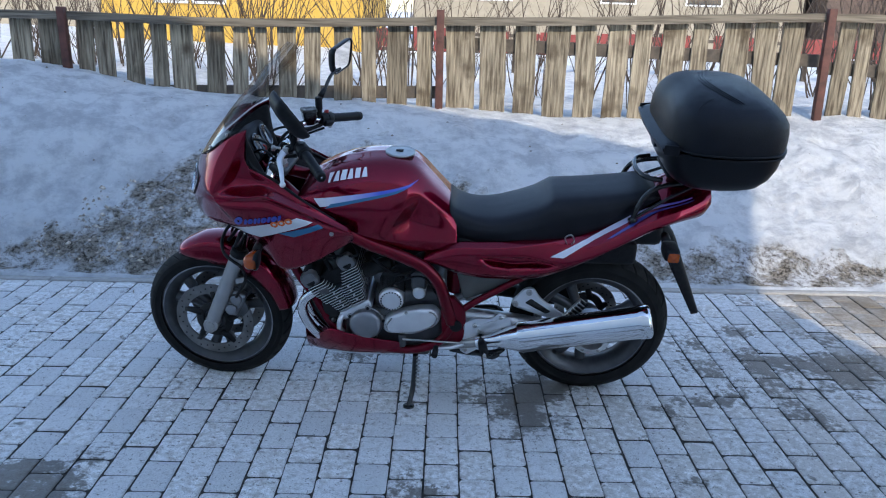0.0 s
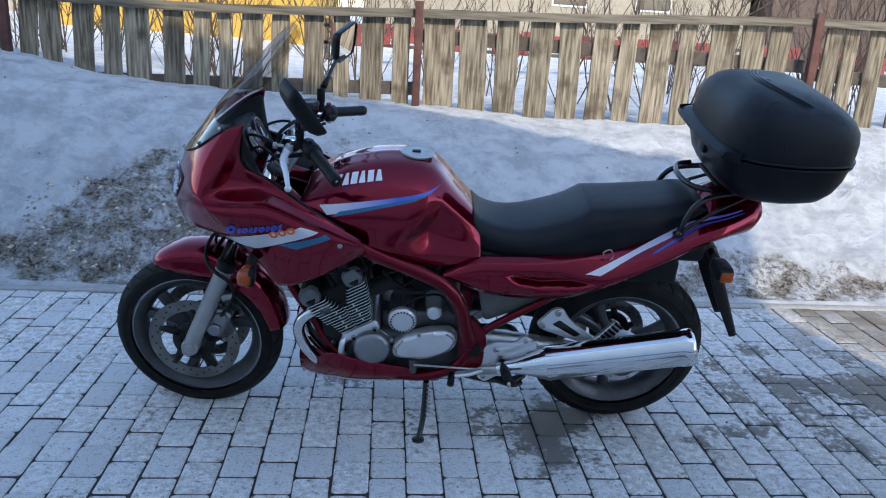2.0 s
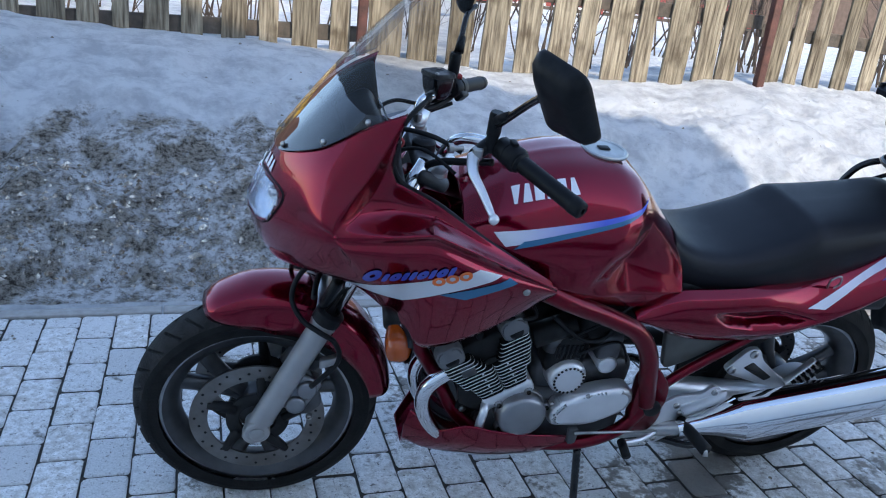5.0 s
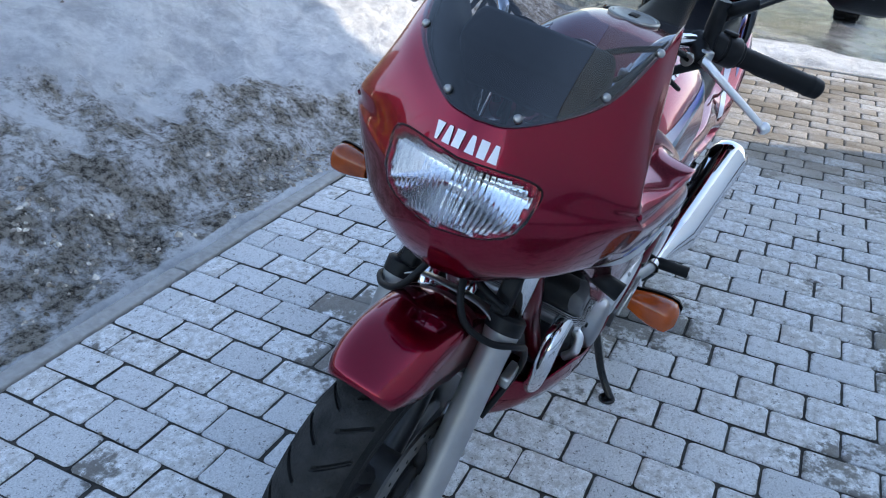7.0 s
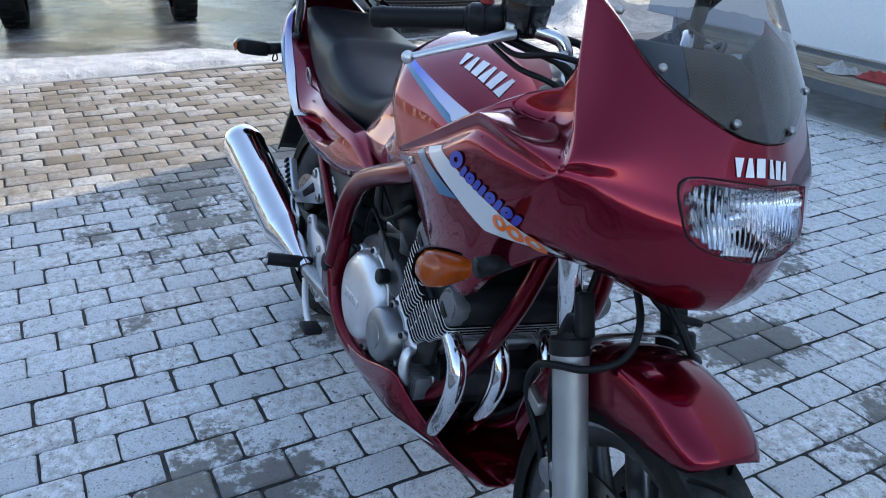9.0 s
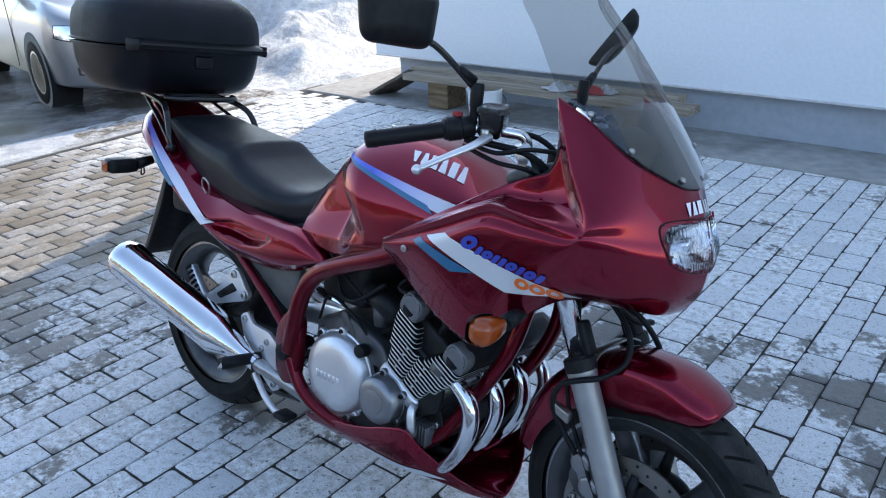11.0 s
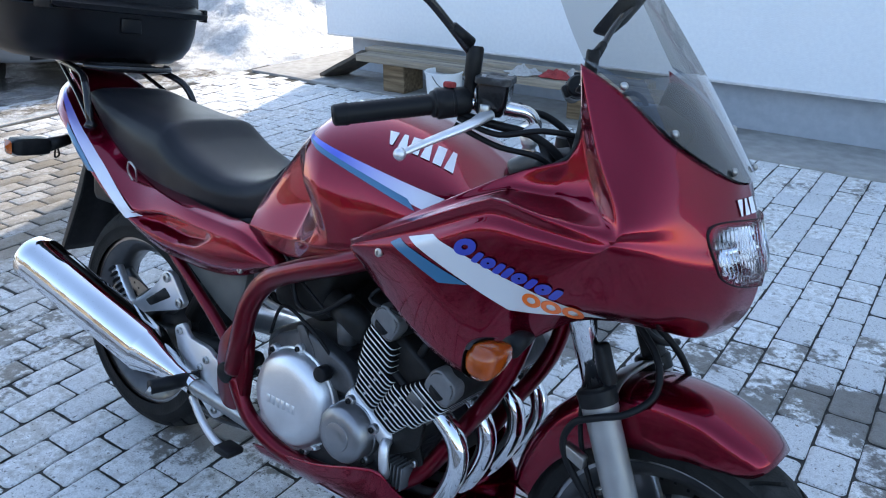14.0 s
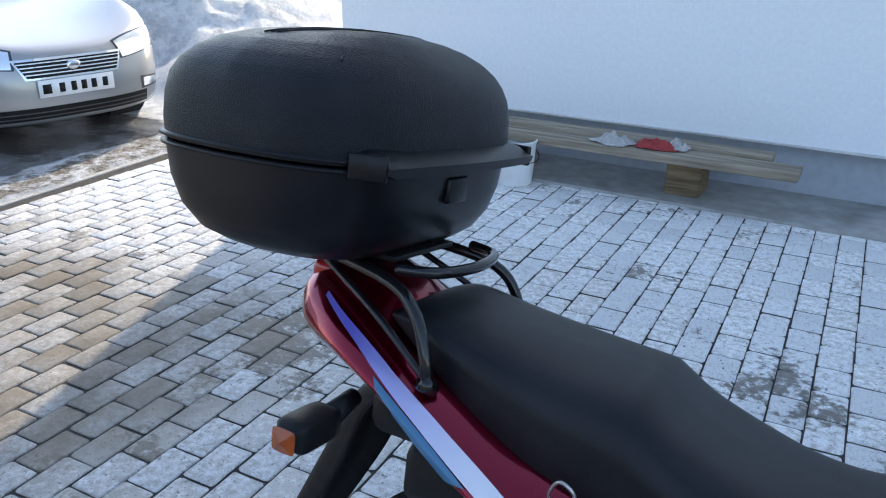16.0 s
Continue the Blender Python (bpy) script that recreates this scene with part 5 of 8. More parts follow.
lamp = bpart("headlight", lamp_rim(-0.0004, 0.0019, 0.0010), "black_plastic", None, "rectangular ribbed glass headlight")
bpart("reflector", lamp_bowl(), "reflector", lamp, "bright ribbed reflector")
bpart("bulb_shade", lathe([(0, 0.0001), (0.0, 0.012), (0.004, 0.016), (0.030, 0.016)], "x", 18, (-0.745, 0, 0.884)), "chrome", lamp)
bpart("headlight_glass", lamp_patch(0.0040, -0.0008, 220, 24, 0.0042), "lens_glass", lamp, "ribbed clear glass")

# windscreen: dark lower part and tinted clear upper part
WS0 = [(-0.746, 0, 0.995), (-0.732, 0.060, 1.003), (-0.668, 0.142, 1.050), (-0.590, 0.172, 1.110), (-0.522, 0.178, 1.148)]
WS1 = [(-0.655, 0, 1.112), (-0.645, 0.064, 1.116), (-0.606, 0.134, 1.134), (-0.552, 0.168, 1.160), (-0.492, 0.176, 1.190)]
WS2 = [(-0.555, 0, 1.232), (-0.548, 0.066, 1.233), (-0.520, 0.128, 1.238), (-0.482, 0.160, 1.246), (-0.446, 0.168, 1.258)]
WS3 = [(-0.462, 0, 1.338), (-0.458, 0.060, 1.336), (-0.442, 0.116, 1.326), (-0.420, 0.146, 1.316), (-0.404, 0.158, 1.305)]
WS4 = [(-0.408, 0, 1.392), (-0.406, 0.052, 1.389), (-0.400, 0.098, 1.376), (-0.394, 0.128, 1.356), (-0.392, 0.146, 1.330)]
WS_CUT = (0.32, 0.31, 0.25, 0.14, 0.03)          # how far up the dark part reaches, from the middle to the edge


def screen_bm(part_from, part_to, n):
    """A band of the screen between two heights along it, both halves."""
    lines = [spline(g, 40) for g in (WS0, WS1, WS2, WS3, WS4)]
    cols = []
    for i in range(40):
        dense = spline([l[i] for l in lines], 240)
        cut = table(list(enumerate(WS_CUT)), i / 39 * 4)
        lo, hi = (cut if v is None else v for v in (part_from, part_to))
        cols.append([dense[round((lo + (hi - lo) * j / n) * 239)] for j in range(n + 1)])
    half = [[cols[i][j] for i in range(40)] for j in range(n + 1)]
    return grid_bm([[Vector((p.x, -p.y, p.z)) for p in reversed(r[1:])] + r for r in half])


ws = bpart("windscreen", screen_bm(None, 1.0, 30), "screen", None, "tall smoked clear windscreen")
ws.visible_shadow = False
bpart("screen_base", screen_bm(0.0, None, 14), "screen_dark", ws, "dark smoked lower part of the screen")
for s in SIDES:
    for x, y, z in ((-0.726, 0.05, 1.012), (-0.658, 0.136, 1.060), (-0.583, 0.168, 1.118)):
        b = lathe([(0, 0.0001), (0.0, 0.0065), (-0.004, 0.0055), (-0.006, 0.003), (-0.006, 0.0001)], "x", 12)
        n = Vector((-0.75, 0.45 * s * y / 0.168, 0.35)).normalized()
        moved(b, Matrix.Translation((x - 0.004, s * (y + 0.003), z)) @ Vector((-1, 0, 0)).rotation_difference(n).to_matrix().to_4x4())
        bpart("screen_screw", b, "steel", ws)

# front indicators
def indicator(x, y, z, s, lenx, front=True, parent=None, drop=0.0):
    stalk = bpart("indicator_stalk", tube([(x, s * (y - 0.085), z + 0.012), (x, s * (y - 0.03), z)], 0.014, 12, r2=0.018), "black_plastic")
    body = bmesh.new()
    rows = []
    for i in range(9):
        t = i / 8
        r = ((0.6 + 0.4 * math.sin(math.pi * min(t * 1.4, 1) * 0.5)) if front else (0.45, 0.92, 0.97, 1.0, 1.0, 1.0, 1.0, 1.0, 1.0)[i]) * (1.0 if t < 0.80 else math.sqrt(max(0.0, 1 - ((t - 0.80) / 0.23) ** 2)))
        yy = s * (y - (0.010 if front else 0.035) + (0.080 if front else 0.105) * t)
        sq_ = 0.72 if front else 0.3
        rows.append([Vector((x + 0.026 * r * _sq(q, sq_)[0], yy, z + (0.027 if front else 0.022) * r * _sq(q, sq_)[1])) for q in (2 * math.pi * m / 20 for m in range(20))])
    grid_bm(rows, closed_u=True, bm=body)
    body.verts.ensure_lookup_table()
    body.faces.new(body.verts[-20:])
    lens = bpart("indicator_lens", body, "orange_lens" if front else "black_plastic", stalk, "ribbed orange lens" if front else "black housing")
    if not front:
        cap = [[Vector((x + 0.0195 * k_ * _sq(q, 0.4)[0], s * (y + 0.0712 + 0.008 * (1 - k_)), z + 0.0175 * k_ * _sq(q, 0.3)[1])) for q in (2 * math.pi * m / 20 for m in range(20))] for k_ in (1.0, 0.96, 0.5, 0.02)]
        bpart("indicator_end", grid_bm(cap, closed_u=True), "orange_lens", stalk, "orange lens end")
        bpart("bag_loop", tube([(x, s * (y - 0.055), z - 0.008), (x + 0.006, s * (y - 0.062), z - 0.028), (x, s * (y - 0.050), z - 0.034), (x - 0.006, s * (y - 0.044), z - 0.026), (x, s * (y - 0.050), z - 0.008)], 0.0025, 6), "hose", stalk)
        return stalk
    back = []
    for i in range(9):
        t = i / 8
        r = (0.6 + 0.4 * math.sin(math.pi * min(t * 1.4, 1) * 0.5)) * (1.0 if t < 0.85 else 1 - (t - 0.85) * 2.2) * 1.04
        yy = s * (y - 0.011 + 0.081 * t)
        back.append([Vector((x + (0.012 if front else 0.0) * 1 + 0.015 * r * abs(_sq(q)[0]), yy, z + 0.0282 * r * _sq(q)[1])) for q in (-math.pi / 2 + math.pi * m / 12 for m in range(13))])
    bpart("indicator_housing", grid_bm(back), "black_plastic" if front else "orange_lens", stalk)
    return stalk


for s in SIDES:
    indicator(-0.505, 0.275, 0.706, s, 0.09)
    indicator(0.962, 0.235, 0.775, s, 0.09, front=False)

# -- tank --
T0 = [(-0.345, 0, 0.925), (-0.235, 0, 0.982), (-0.120, 0, 1.012), (-0.020, 0, 1.016), (0.030, 0, 1.006), (0.075, 0, 0.980), (0.145, 0, 0.905), (0.205, 0, 0.838)]
T1 = [(-0.350, 0.080, 0.912), (-0.235, 0.085, 0.970), (-0.120, 0.095, 0.997), (-0.020, 0.096, 1.001), (0.030, 0.094, 0.993), (0.075, 0.090, 0.967), (0.145, 0.085, 0.893), (0.210, 0.078, 0.828)]
T2 = [(-0.365, 0.158, 0.884), (-0.240, 0.170, 0.919), (-0.120, 0.176, 0.938), (-0.020, 0.178, 0.944), (0.035, 0.170, 0.940), (0.078, 0.150, 0.918), (0.150, 0.128, 0.856), (0.212, 0.112, 0.803)]
T3 = [(-0.352, 0.188, 0.828), (-0.238, 0.204, 0.852), (-0.120, 0.208, 0.866), (-0.030, 0.213, 0.868), (0.020, 0.200, 0.872), (0.072, 0.152, 0.876), (0.152, 0.140, 0.826), (0.213, 0.130, 0.780)]
T4 = [(-0.300, 0.165, 0.775), (-0.230, 0.190, 0.782), (-0.130, 0.208, 0.785), (-0.062, 0.210, 0.782), (-0.022, 0.196, 0.792), (0.040, 0.150, 0.812), (0.150, 0.152, 0.776), (0.214, 0.150, 0.748)]
T4B = [(-0.296, 0.162, 0.752), (-0.226, 0.186, 0.756), (-0.125, 0.204, 0.757), (-0.062, 0.207, 0.752), (-0.010, 0.202, 0.744), (0.060, 0.178, 0.734), (0.152, 0.170, 0.728), (0.213, 0.162, 0.728)]
T5 = [(-0.290, 0.155, 0.735), (-0.220, 0.175, 0.735), (-0.110, 0.186, 0.725), (-0.050, 0.188, 0.716), (0.010, 0.184, 0.706), (0.080, 0.170, 0.692), (0.155, 0.168, 0.702), (0.212, 0.160, 0.716)]
tank_half = skin([T0, T1, T2, T3, T4, T4B, T5], 92, 61, False,
                 {3: (0, 0, 0, 0.2, 0.6, 0.7, 0.6, 0.4), 4: (0, 0, 0, 0.3, 0.7, 0.7, 0.5, 0.4), 5: (0.3, 0.3, 0.4, 0.8, 1, 1, 1, 1)},
                 {2: (0, 0, 0, 0, 0.4, 0.8, 0, 0), 3: (0, 0, 0, 0.4, 0.8, 1, 0.1, 0), 4: (0, 0, 0, 0.7, 0.7, 1, 0.1, 0), 5: (0, 0, 0, 0.8, 0.4, 0.4, 0, 0)})
tidy(tank_half)
mirrored(tank_half)
bmesh.ops.remove_doubles(tank_half, verts=tank_half.verts, dist=0.0005)
tidy(tank_half)
TANK_TREE = BVHTree.FromBMesh(tank_half)
tank = bpart("fuel_tank", tank_half, "red", None, "glossy dark red fuel tank")
solid(tank, 0.003)
for s in SIDES:
    bpart("tank_stripe", decal_bm(TANK_TREE, [(-0.275, 0.868), (0.020, 0.935), (0.072, 0.956), (-0.300, 0.892)], s, 0.0012, 30, 5), "fade_decal", tank, "silver to blue tank stripe")
    bpart("tank_stripe_teal", decal_bm(TANK_TREE, [(-0.258, 0.864), (0.000, 0.928), (0.040, 0.945), (-0.236, 0.882)], s, 0.0018, 24, 4), "teal_decal", tank, "teal lower edge of the tank stripe")
    ends = ((-0.262, 0.140, 0.938), (-0.107, 0.142, 0.968), (-0.108, 0.107, 0.990), (-0.255, 0.098, 0.962)) if s < 0 else ((-0.137, 0.150, 0.962), (-0.284, 0.133, 0.928), (-0.265, 0.090, 0.955), (-0.124, 0.126, 0.980))
    lettering("tank_mark", word_shapes(TANK_TREE, [(x, s * y, z) for x, y, z in ends], WORD), "white_decal", tank, "white word as plain shapes")
cap = lathe([(0.0, 0.056), (0.004, 0.056), (0.007, 0.053), (0.007, 0.048), (0.005, 0.046), (0.006, 0.030), (0.006, 0.0001)], "z", 40)
moved(cap, Matrix.Translation((-0.005, 0, 1.011)) @ Matrix.Rotation(radians(2), 4, "Y"))
fc = bpart("filler_cap", cap, "steel", tank, "brushed steel filler cap", sharp=40)
bpart("keyhole_flap", moved(box_bm(-0.022, -0.010, 0, 0.006, 0.010, 0.004, 0.002), Matrix.Translation((0.0, 0, 1.0165))), "black_plastic", fc)

# -- seat --
S_X = [0.185, 0.215, 0.275, 0.345, 0.420, 0.500, 0.560, 0.680, 0.800, 0.890, 0.935]
S_TOP = [0.862, 0.834, 0.812, 0.810, 0.828, 0.858, 0.897, 0.907, 0.921, 0.934, 0.920]
S_W = [0.120, 0.128, 0.137, 0.150, 0.158, 0.160, 0.157, 0.150, 0.138, 0.122, 0.108]
S_LOW = [0.742, 0.728, 0.716, 0.712, 0.714, 0.722, 0.732, 0.768, 0.826, 0.880, 0.905]
rows_ = []
for k in range(8):
    g = []
    for x, zt, w, zl in zip(S_X, S_TOP, S_W, S_LOW):
        yy = (0.0, 0.45, 0.74, 0.92, 1.0, 1.0, 0.985, 0.95)[k] * w
        zz = zt - (0.0, 0.003, 0.012, 0.038, 0.078, 0.12, 0.16, 0.2)[k] * (zt - zl) / 0.2 * (1 if k < 1 else 1)
        g.append((x, yy, max(zz, zl) if k < 7 else zl))
    rows_.append(g)
seat_bm = skin(rows_, 76, 40, False, {3: (0.3, 0.3, 0.4, 0.5, 0.6, 0.6, 0.7, 0.7, 0.7, 0.6, 0.3)}, {k: (0, 0, 0, 0, 0, 0.2, 0.9, 0.2, 0, 0, 0) for k in range(5)})
mirrored(seat_bm)
bmesh.ops.remove_doubles(seat_bm, verts=seat_bm.verts, dist=0.0005)
seat = bpart("seat", seat_bm, "seat", None, "black vinyl stepped dual seat")
solid(seat, 0.004)
# added dark filler box: keeps light out of the gap between seat and panels
bpart("seat_base", box_bm(0.20, -0.135, 0.640, 0.88, 0.135, 0.735, 0.02), "black_plastic")
for s in SIDES:
    hook = tube([(0.615, s * 0.170, 0.742), (0.602, s * 0.182, 0.775), (0.622, s * 0.186, 0.790), (0.636, s * 0.180, 0.765), (0.628, s * 0.172, 0.742)], 0.0028, 8)
    bpart("luggage_hook", hook, "steel")

# -- side and tail panels --
P_X = [0.095, 0.150, 0.215, 0.300, 0.400, 0.500, 0.600, 0.700, 0.800, 0.900, 1.000, 1.090, 1.125]
P_UP = [0.675, 0.699, 0.722, 0.728, 0.736, 0.746, 0.760, 0.786, 0.832, 0.880, 0.925, 0.958, 0.962]
P_LO = [0.664, 0.640, 0.614, 0.600, 0.600, 0.612, 0.650, 0.700, 0.752, 0.804, 0.836, 0.845, 0.868]
P_W = [0.188, 0.190, 0.194, 0.198, 0.201, 0.201, 0.196, 0.190, 0.180, 0.162, 0.136, 0.092, 0.060]
SCOOP_UP = [(0.28, 0.690), (0.33, 0.694), (0.46, 0.700), (0.60, 0.676)]
SCOOP_LO = [(0.28, 0.688), (0.345, 0.652), (0.42, 0.643), (0.53, 0.655), (0.60, 0.672)]
for s in SIDES:
    guides = []
    for k, (f, dy) in enumerate(((0.0, -0.040), (0.06, -0.010), (0.25, 0.0), (0.52, 0.004), (0.80, 0.000), (1.0, -0.016))):
        lean_in = (-0.046, -0.038, -0.020, 0.006, 0.022, 0.024)[k]
        guides.append([(x, s * (w + dy + lean_in * smooth(0.38, 0.70, x)), u + (l - u) * f + (0.004 if k == 0 else 0)) for x, u, l, w in zip(P_X, P_UP, P_LO, P_W)])
    pb = skin(guides, 130, 44, False, {1: (0.8,) * 13, 3: (0, 0, 0, 0.3, 0.6, 0.6, 0.5, 0.5, 0.5, 0.5, 0.5, 0.4, 0), 4: (0.3,) * 13})
    tidy(pb)
    for v in pb.verts:                                   # long scoop pressed into the panel
        if 0.285 < v.co.x < 0.595:
            rim = min(v.co.z - table(SCOOP_LO, v.co.x), table(SCOOP_UP, v.co.x) - v.co.z)
            v.co.y -= s * 0.042 * smooth(0.0, 0.006, rim) * smooth(0.285, 0.36, v.co.x) * (1 - smooth(0.50, 0.60, v.co.x))
    tree = BVHTree.FromBMesh(pb)
    panel = bpart("side_panel", pb, "red", None, "dark red side and tail panel")
    solid(panel, 0.003, 1.0 if s < 0 else -1.0)
    if s < 0:
        silver = [(0.552, 0.703), (0.70, 0.772), (0.80, 0.826), (0.915, 0.880), (1.05, 0.914)], [(0.600, 0.703), (0.710, 0.766), (0.81, 0.820), (0.915, 0.874), (1.05, 0.911)]
        lower = [(0.752, 0.775), (0.80, 0.806), (0.915, 0.870), (1.056, 0.908)], [(0.775, 0.785), (0.828, 0.816), (0.930, 0.871), (1.056, 0.905)]
    else:
        silver = [(0.552, 0.674), (0.706, 0.752), (0.830, 0.816), (0.959, 0.878), (1.060, 0.915)], [(0.590, 0.664), (0.734, 0.744), (0.845, 0.806), (0.965, 0.870), (1.060, 0.909)]
        lower = [(0.738, 0.744), (0.80, 0.780), (0.865, 0.815), (0.915, 0.840)], [(0.770, 0.748), (0.815, 0.774), (0.870, 0.806), (0.905, 0.826)]
    bpart("tail_stripe", band_bm(tree, *silver, s, 0.0040), "tail_fade_decal", panel, "silver tail stripe turning violet")
    bpart("tail_stripe_blue", band_bm(tree, *lower, s, 0.0042), "teal_decal" if s > 0 else "blue_decal", panel, "blue lower tail stripe")
    bolt(0.205, s * 0.186, 0.632, 0.008, 0.006, panel)
# tail top between the panels, tail lamp
tt = skin([[(0.915, 0, 0.905), (0.98, 0, 0.945), (1.06, 0, 0.968), (1.13, 0, 0.972)], [(0.915, 0.06, 0.900), (0.98, 0.055, 0.942), (1.06, 0.05, 0.966), (1.13, 0.04, 0.970)],
           [(0.915, 0.125, 0.880), (0.98, 0.105, 0.918), (1.06, 0.085, 0.950), (1.125, 0.058, 0.960)]], 20, 10, mirror=False)
mirrored(tt)
bmesh.ops.remove_doubles(tt, verts=tt.verts, dist=0.0005)
solid(bpart("tail_top", tt, "red", None), 0.003)
tl = box_bm(1.085, -0.062, 0.846, 1.128, 0.062, 0.950, 0.012, 3)
bpart("tail_lamp", tl, "red_lens", None, "red tail lamp")
# rear mudguard and plate carrier
mg = skin([[(0.93, 0, 0.800), (1.01, 0, 0.760), (1.075, 0, 0.62), (1.165, 0, 0.415)], [(0.93, 0.06, 0.80), (1.01, 0.062, 0.76), (1.075, 0.066, 0.62), (1.165, 0.070, 0.415)], [(0.91, 0.075, 0.78), (0.985, 0.078, 0.735), (1.035, 0.082, 0.60), (1.135, 0.084, 0.412)]], 20, 10, mirror=False)
mirrored(mg)
bmesh.ops.remove_doubles(mg, verts=mg.verts, dist=0.0005)
solid(bpart("rear_mudguard", mg, "black_plastic", None, "black plastic rear mudguard"), 0.004)
bpart("undertray", box_bm(0.72, -0.09, 0.70, 0.98, 0.09, 0.80, 0.03), "black_plastic")
# inner black side cover under the panel
for s in SIDES:
    bpart("battery_cover", plate(rounded([(0.205, 0.655), (0.245, 0.480), (0.305, 0.505), (0.475, 0.610), (0.44, 0.650)], 0.02), s * 0.135, s * 0.158, 0.006), "dark_cover", None, "satin grey plastic cover", sharp=40)

# -- frame --
for s in SIDES:
    bpart("frame_tube", tube([(-0.44, s * 0.07, 0.900), (-0.28, s * 0.165, 0.812), (-0.13, s * 0.198, 0.742), (0.02, s * 0.200, 0.682), (0.105, s * 0.200, 0.636), (0.155, s * 0.200, 0.570), (0.180, s * 0.198, 0.490), (0.205, s * 0.192, 0.400)], 0.0235, 14, 60), "frame_red", None, "dark red frame tube")
    bpart("frame_tube", tube([(-0.46, s * 0.045, 0.84), (-0.425, s * 0.085, 0.60), (-0.335, s * 0.095, 0.43), (-0.262, s * 0.120, 0.315), (-0.16, s * 0.160, 0.272), (0.03, s * 0.180, 0.258), (0.15, s * 0.186, 0.300), (0.205, s * 0.190, 0.385)], 0.018, 12, 60), "frame_red")
    bpart("frame_tube", tube([(0.225, s * 0.185, 0.440), (0.30, s * 0.178, 0.495), (0.46, s * 0.165, 0.592), (0.62, s * 0.148, 0.690), (0.86, s * 0.120, 0.830)], 0.0135, 10, 40), "frame_red")
    pl = plate(rounded([(0.16, 0.50), (0.205, 0.52), (0.255, 0.46), (0.262, 0.36), (0.235, 0.30), (0.175, 0.31), (0.165, 0.38)], 0.025), s * 0.170, s * 0.200, 0.006)
    bpart("pivot_plate", pl, "frame_red", None, sharp=40)
    bpart("pivot_cap", disc_bm((0.220, 0, 0.392), 0.024, s * 0.198, s * 0.212, 24, 0.006), "black_plastic", None, "black swingarm pivot cap", sharp=40)
    # footrest hanger: polished plates
    h1 = plate(rounded([(0.424, 0.482), (0.446, 0.462), (0.560, 0.424), (0.640, 0.396), (0.664, 0.416), (0.600, 0.454), (0.535, 0.505), (0.508, 0.548), (0.476, 0.546)], 0.014), s * 0.150, s * 0.166, 0.003)
    hang = bpart("passenger_footrest_hanger", h1, "alloy", None, "polished alloy footrest hanger", sharp=40)
    slot = plate(rounded([(0.478, 0.486), (0.502, 0.504), (0.580, 0.450), (0.560, 0.440)], 0.006), s * 0.1655, s * 0.1672)
    bpart("hanger_slot", slot, "black_engine", hang)
    for x, z in ((0.443, 0.481), (0.492, 0.532)):
        bolt(x, s * 0.166, z, 0.012, 0.008, hang)
    peg = moved(box_bm(-0.016, -0.012, 0, 0.016, 0.012, 0.105, 0.006), Matrix.Translation((0.634, s * 0.172, 0.424)) @ Matrix.Rotation(radians(38), 4, "Y"))
    pg = bpart("passenger_footrest", peg, "alloy", hang)
    for k in range(6):
        zz = 0.018 + k * 0.016
        rib = moved(box_bm(-0.014, s * 0.011, zz, 0.014, s * 0.019, zz + 0.008, 0.002), Matrix.Translation((0.634, s * 0.172, 0.424)) @ Matrix.Rotation(radians(38), 4, "Y"))
        bpart("rubber_rib", rib, "hose", hang)
    # rider's footrest
    hp = plate(rounded([(0.246, 0.400), (0.290, 0.425), (0.358, 0.428), (0.384, 0.458), (0.416, 0.438), (0.400, 0.386), (0.346, 0.338), (0.314, 0.292), (0.266, 0.258), (0.236, 0.276), (0.252, 0.340)], 0.012), s * 0.186, s * 0.200, 0.003)
    rh = bpart("rider_footrest_hanger", hp, "alloy", None, "polished alloy footrest plate", sharp=40)
    for x, z in ((0.390, 0.436), (0.292, 0.396), (0.312, 0.372), (0.258, 0.284)):
        bolt(x, s * 0.200, z, 0.009, 0.007, rh)
    fp = bpart("rider_footrest", tube([(0.318, s * 0.205, 0.345), (0.330, s * 0.318, 0.352)], 0.0165, 12), "hose", rh, "black rubber footrest")
    bpart("footrest_tip", tube([(0.330, s * 0.312, 0.350), (0.332, s * 0.322, 0.335)], 0.007, 8), "steel", rh)
# gear lever, brake pedal
gl = bpart("gear_lever", tube([(0.252, -0.210, 0.315), (0.205, -0.228, 0.308), (0.145, -0.236, 0.306)], 0.007, 8), "alloy", None, "alloy gear lever")
bpart("lever_rubber", tube([(0.148, -0.228, 0.306), (0.143, -0.276, 0.301)], 0.012, 10), "hose", gl)
bpart("gear_rod", tube([(0.250, -0.212, 0.319), (0.017, -0.215, 0.330)], 0.0038, 8), "steel", gl, "thin steel gear linkage rod")
bpart("gear_arm", plate(rounded([(0.000, 0.340), (0.030, 0.338), (0.028, 0.290), (0.006, 0.288)], 0.008), -0.200, -0.212, 0.002), "alloy_dark", gl, sharp=40)
heel = bpart("heel_guard", plate(rounded([(0.300, 0.398), (0.424, 0.445), (0.430, 0.408), (0.322, 0.358)], 0.007), -0.200, -0.207, 0.002), "alloy", None, "polished alloy heel guard", sharp=40)
bpart("heel_plate", plate(rounded([(0.338, 0.354), (0.428, 0.396), (0.437, 0.361), (0.368, 0.333)], 0.007), -0.200, -0.207, 0.002), "alloy", heel, sharp=40)
bp_ = bpart("brake_pedal", tube([(0.320, 0.215, 0.300), (0.27, 0.225, 0.262), (0.21, 0.232, 0.236), (0.155, 0.238, 0.240)], 0.009, 8), "alloy", None, "alloy brake pedal")
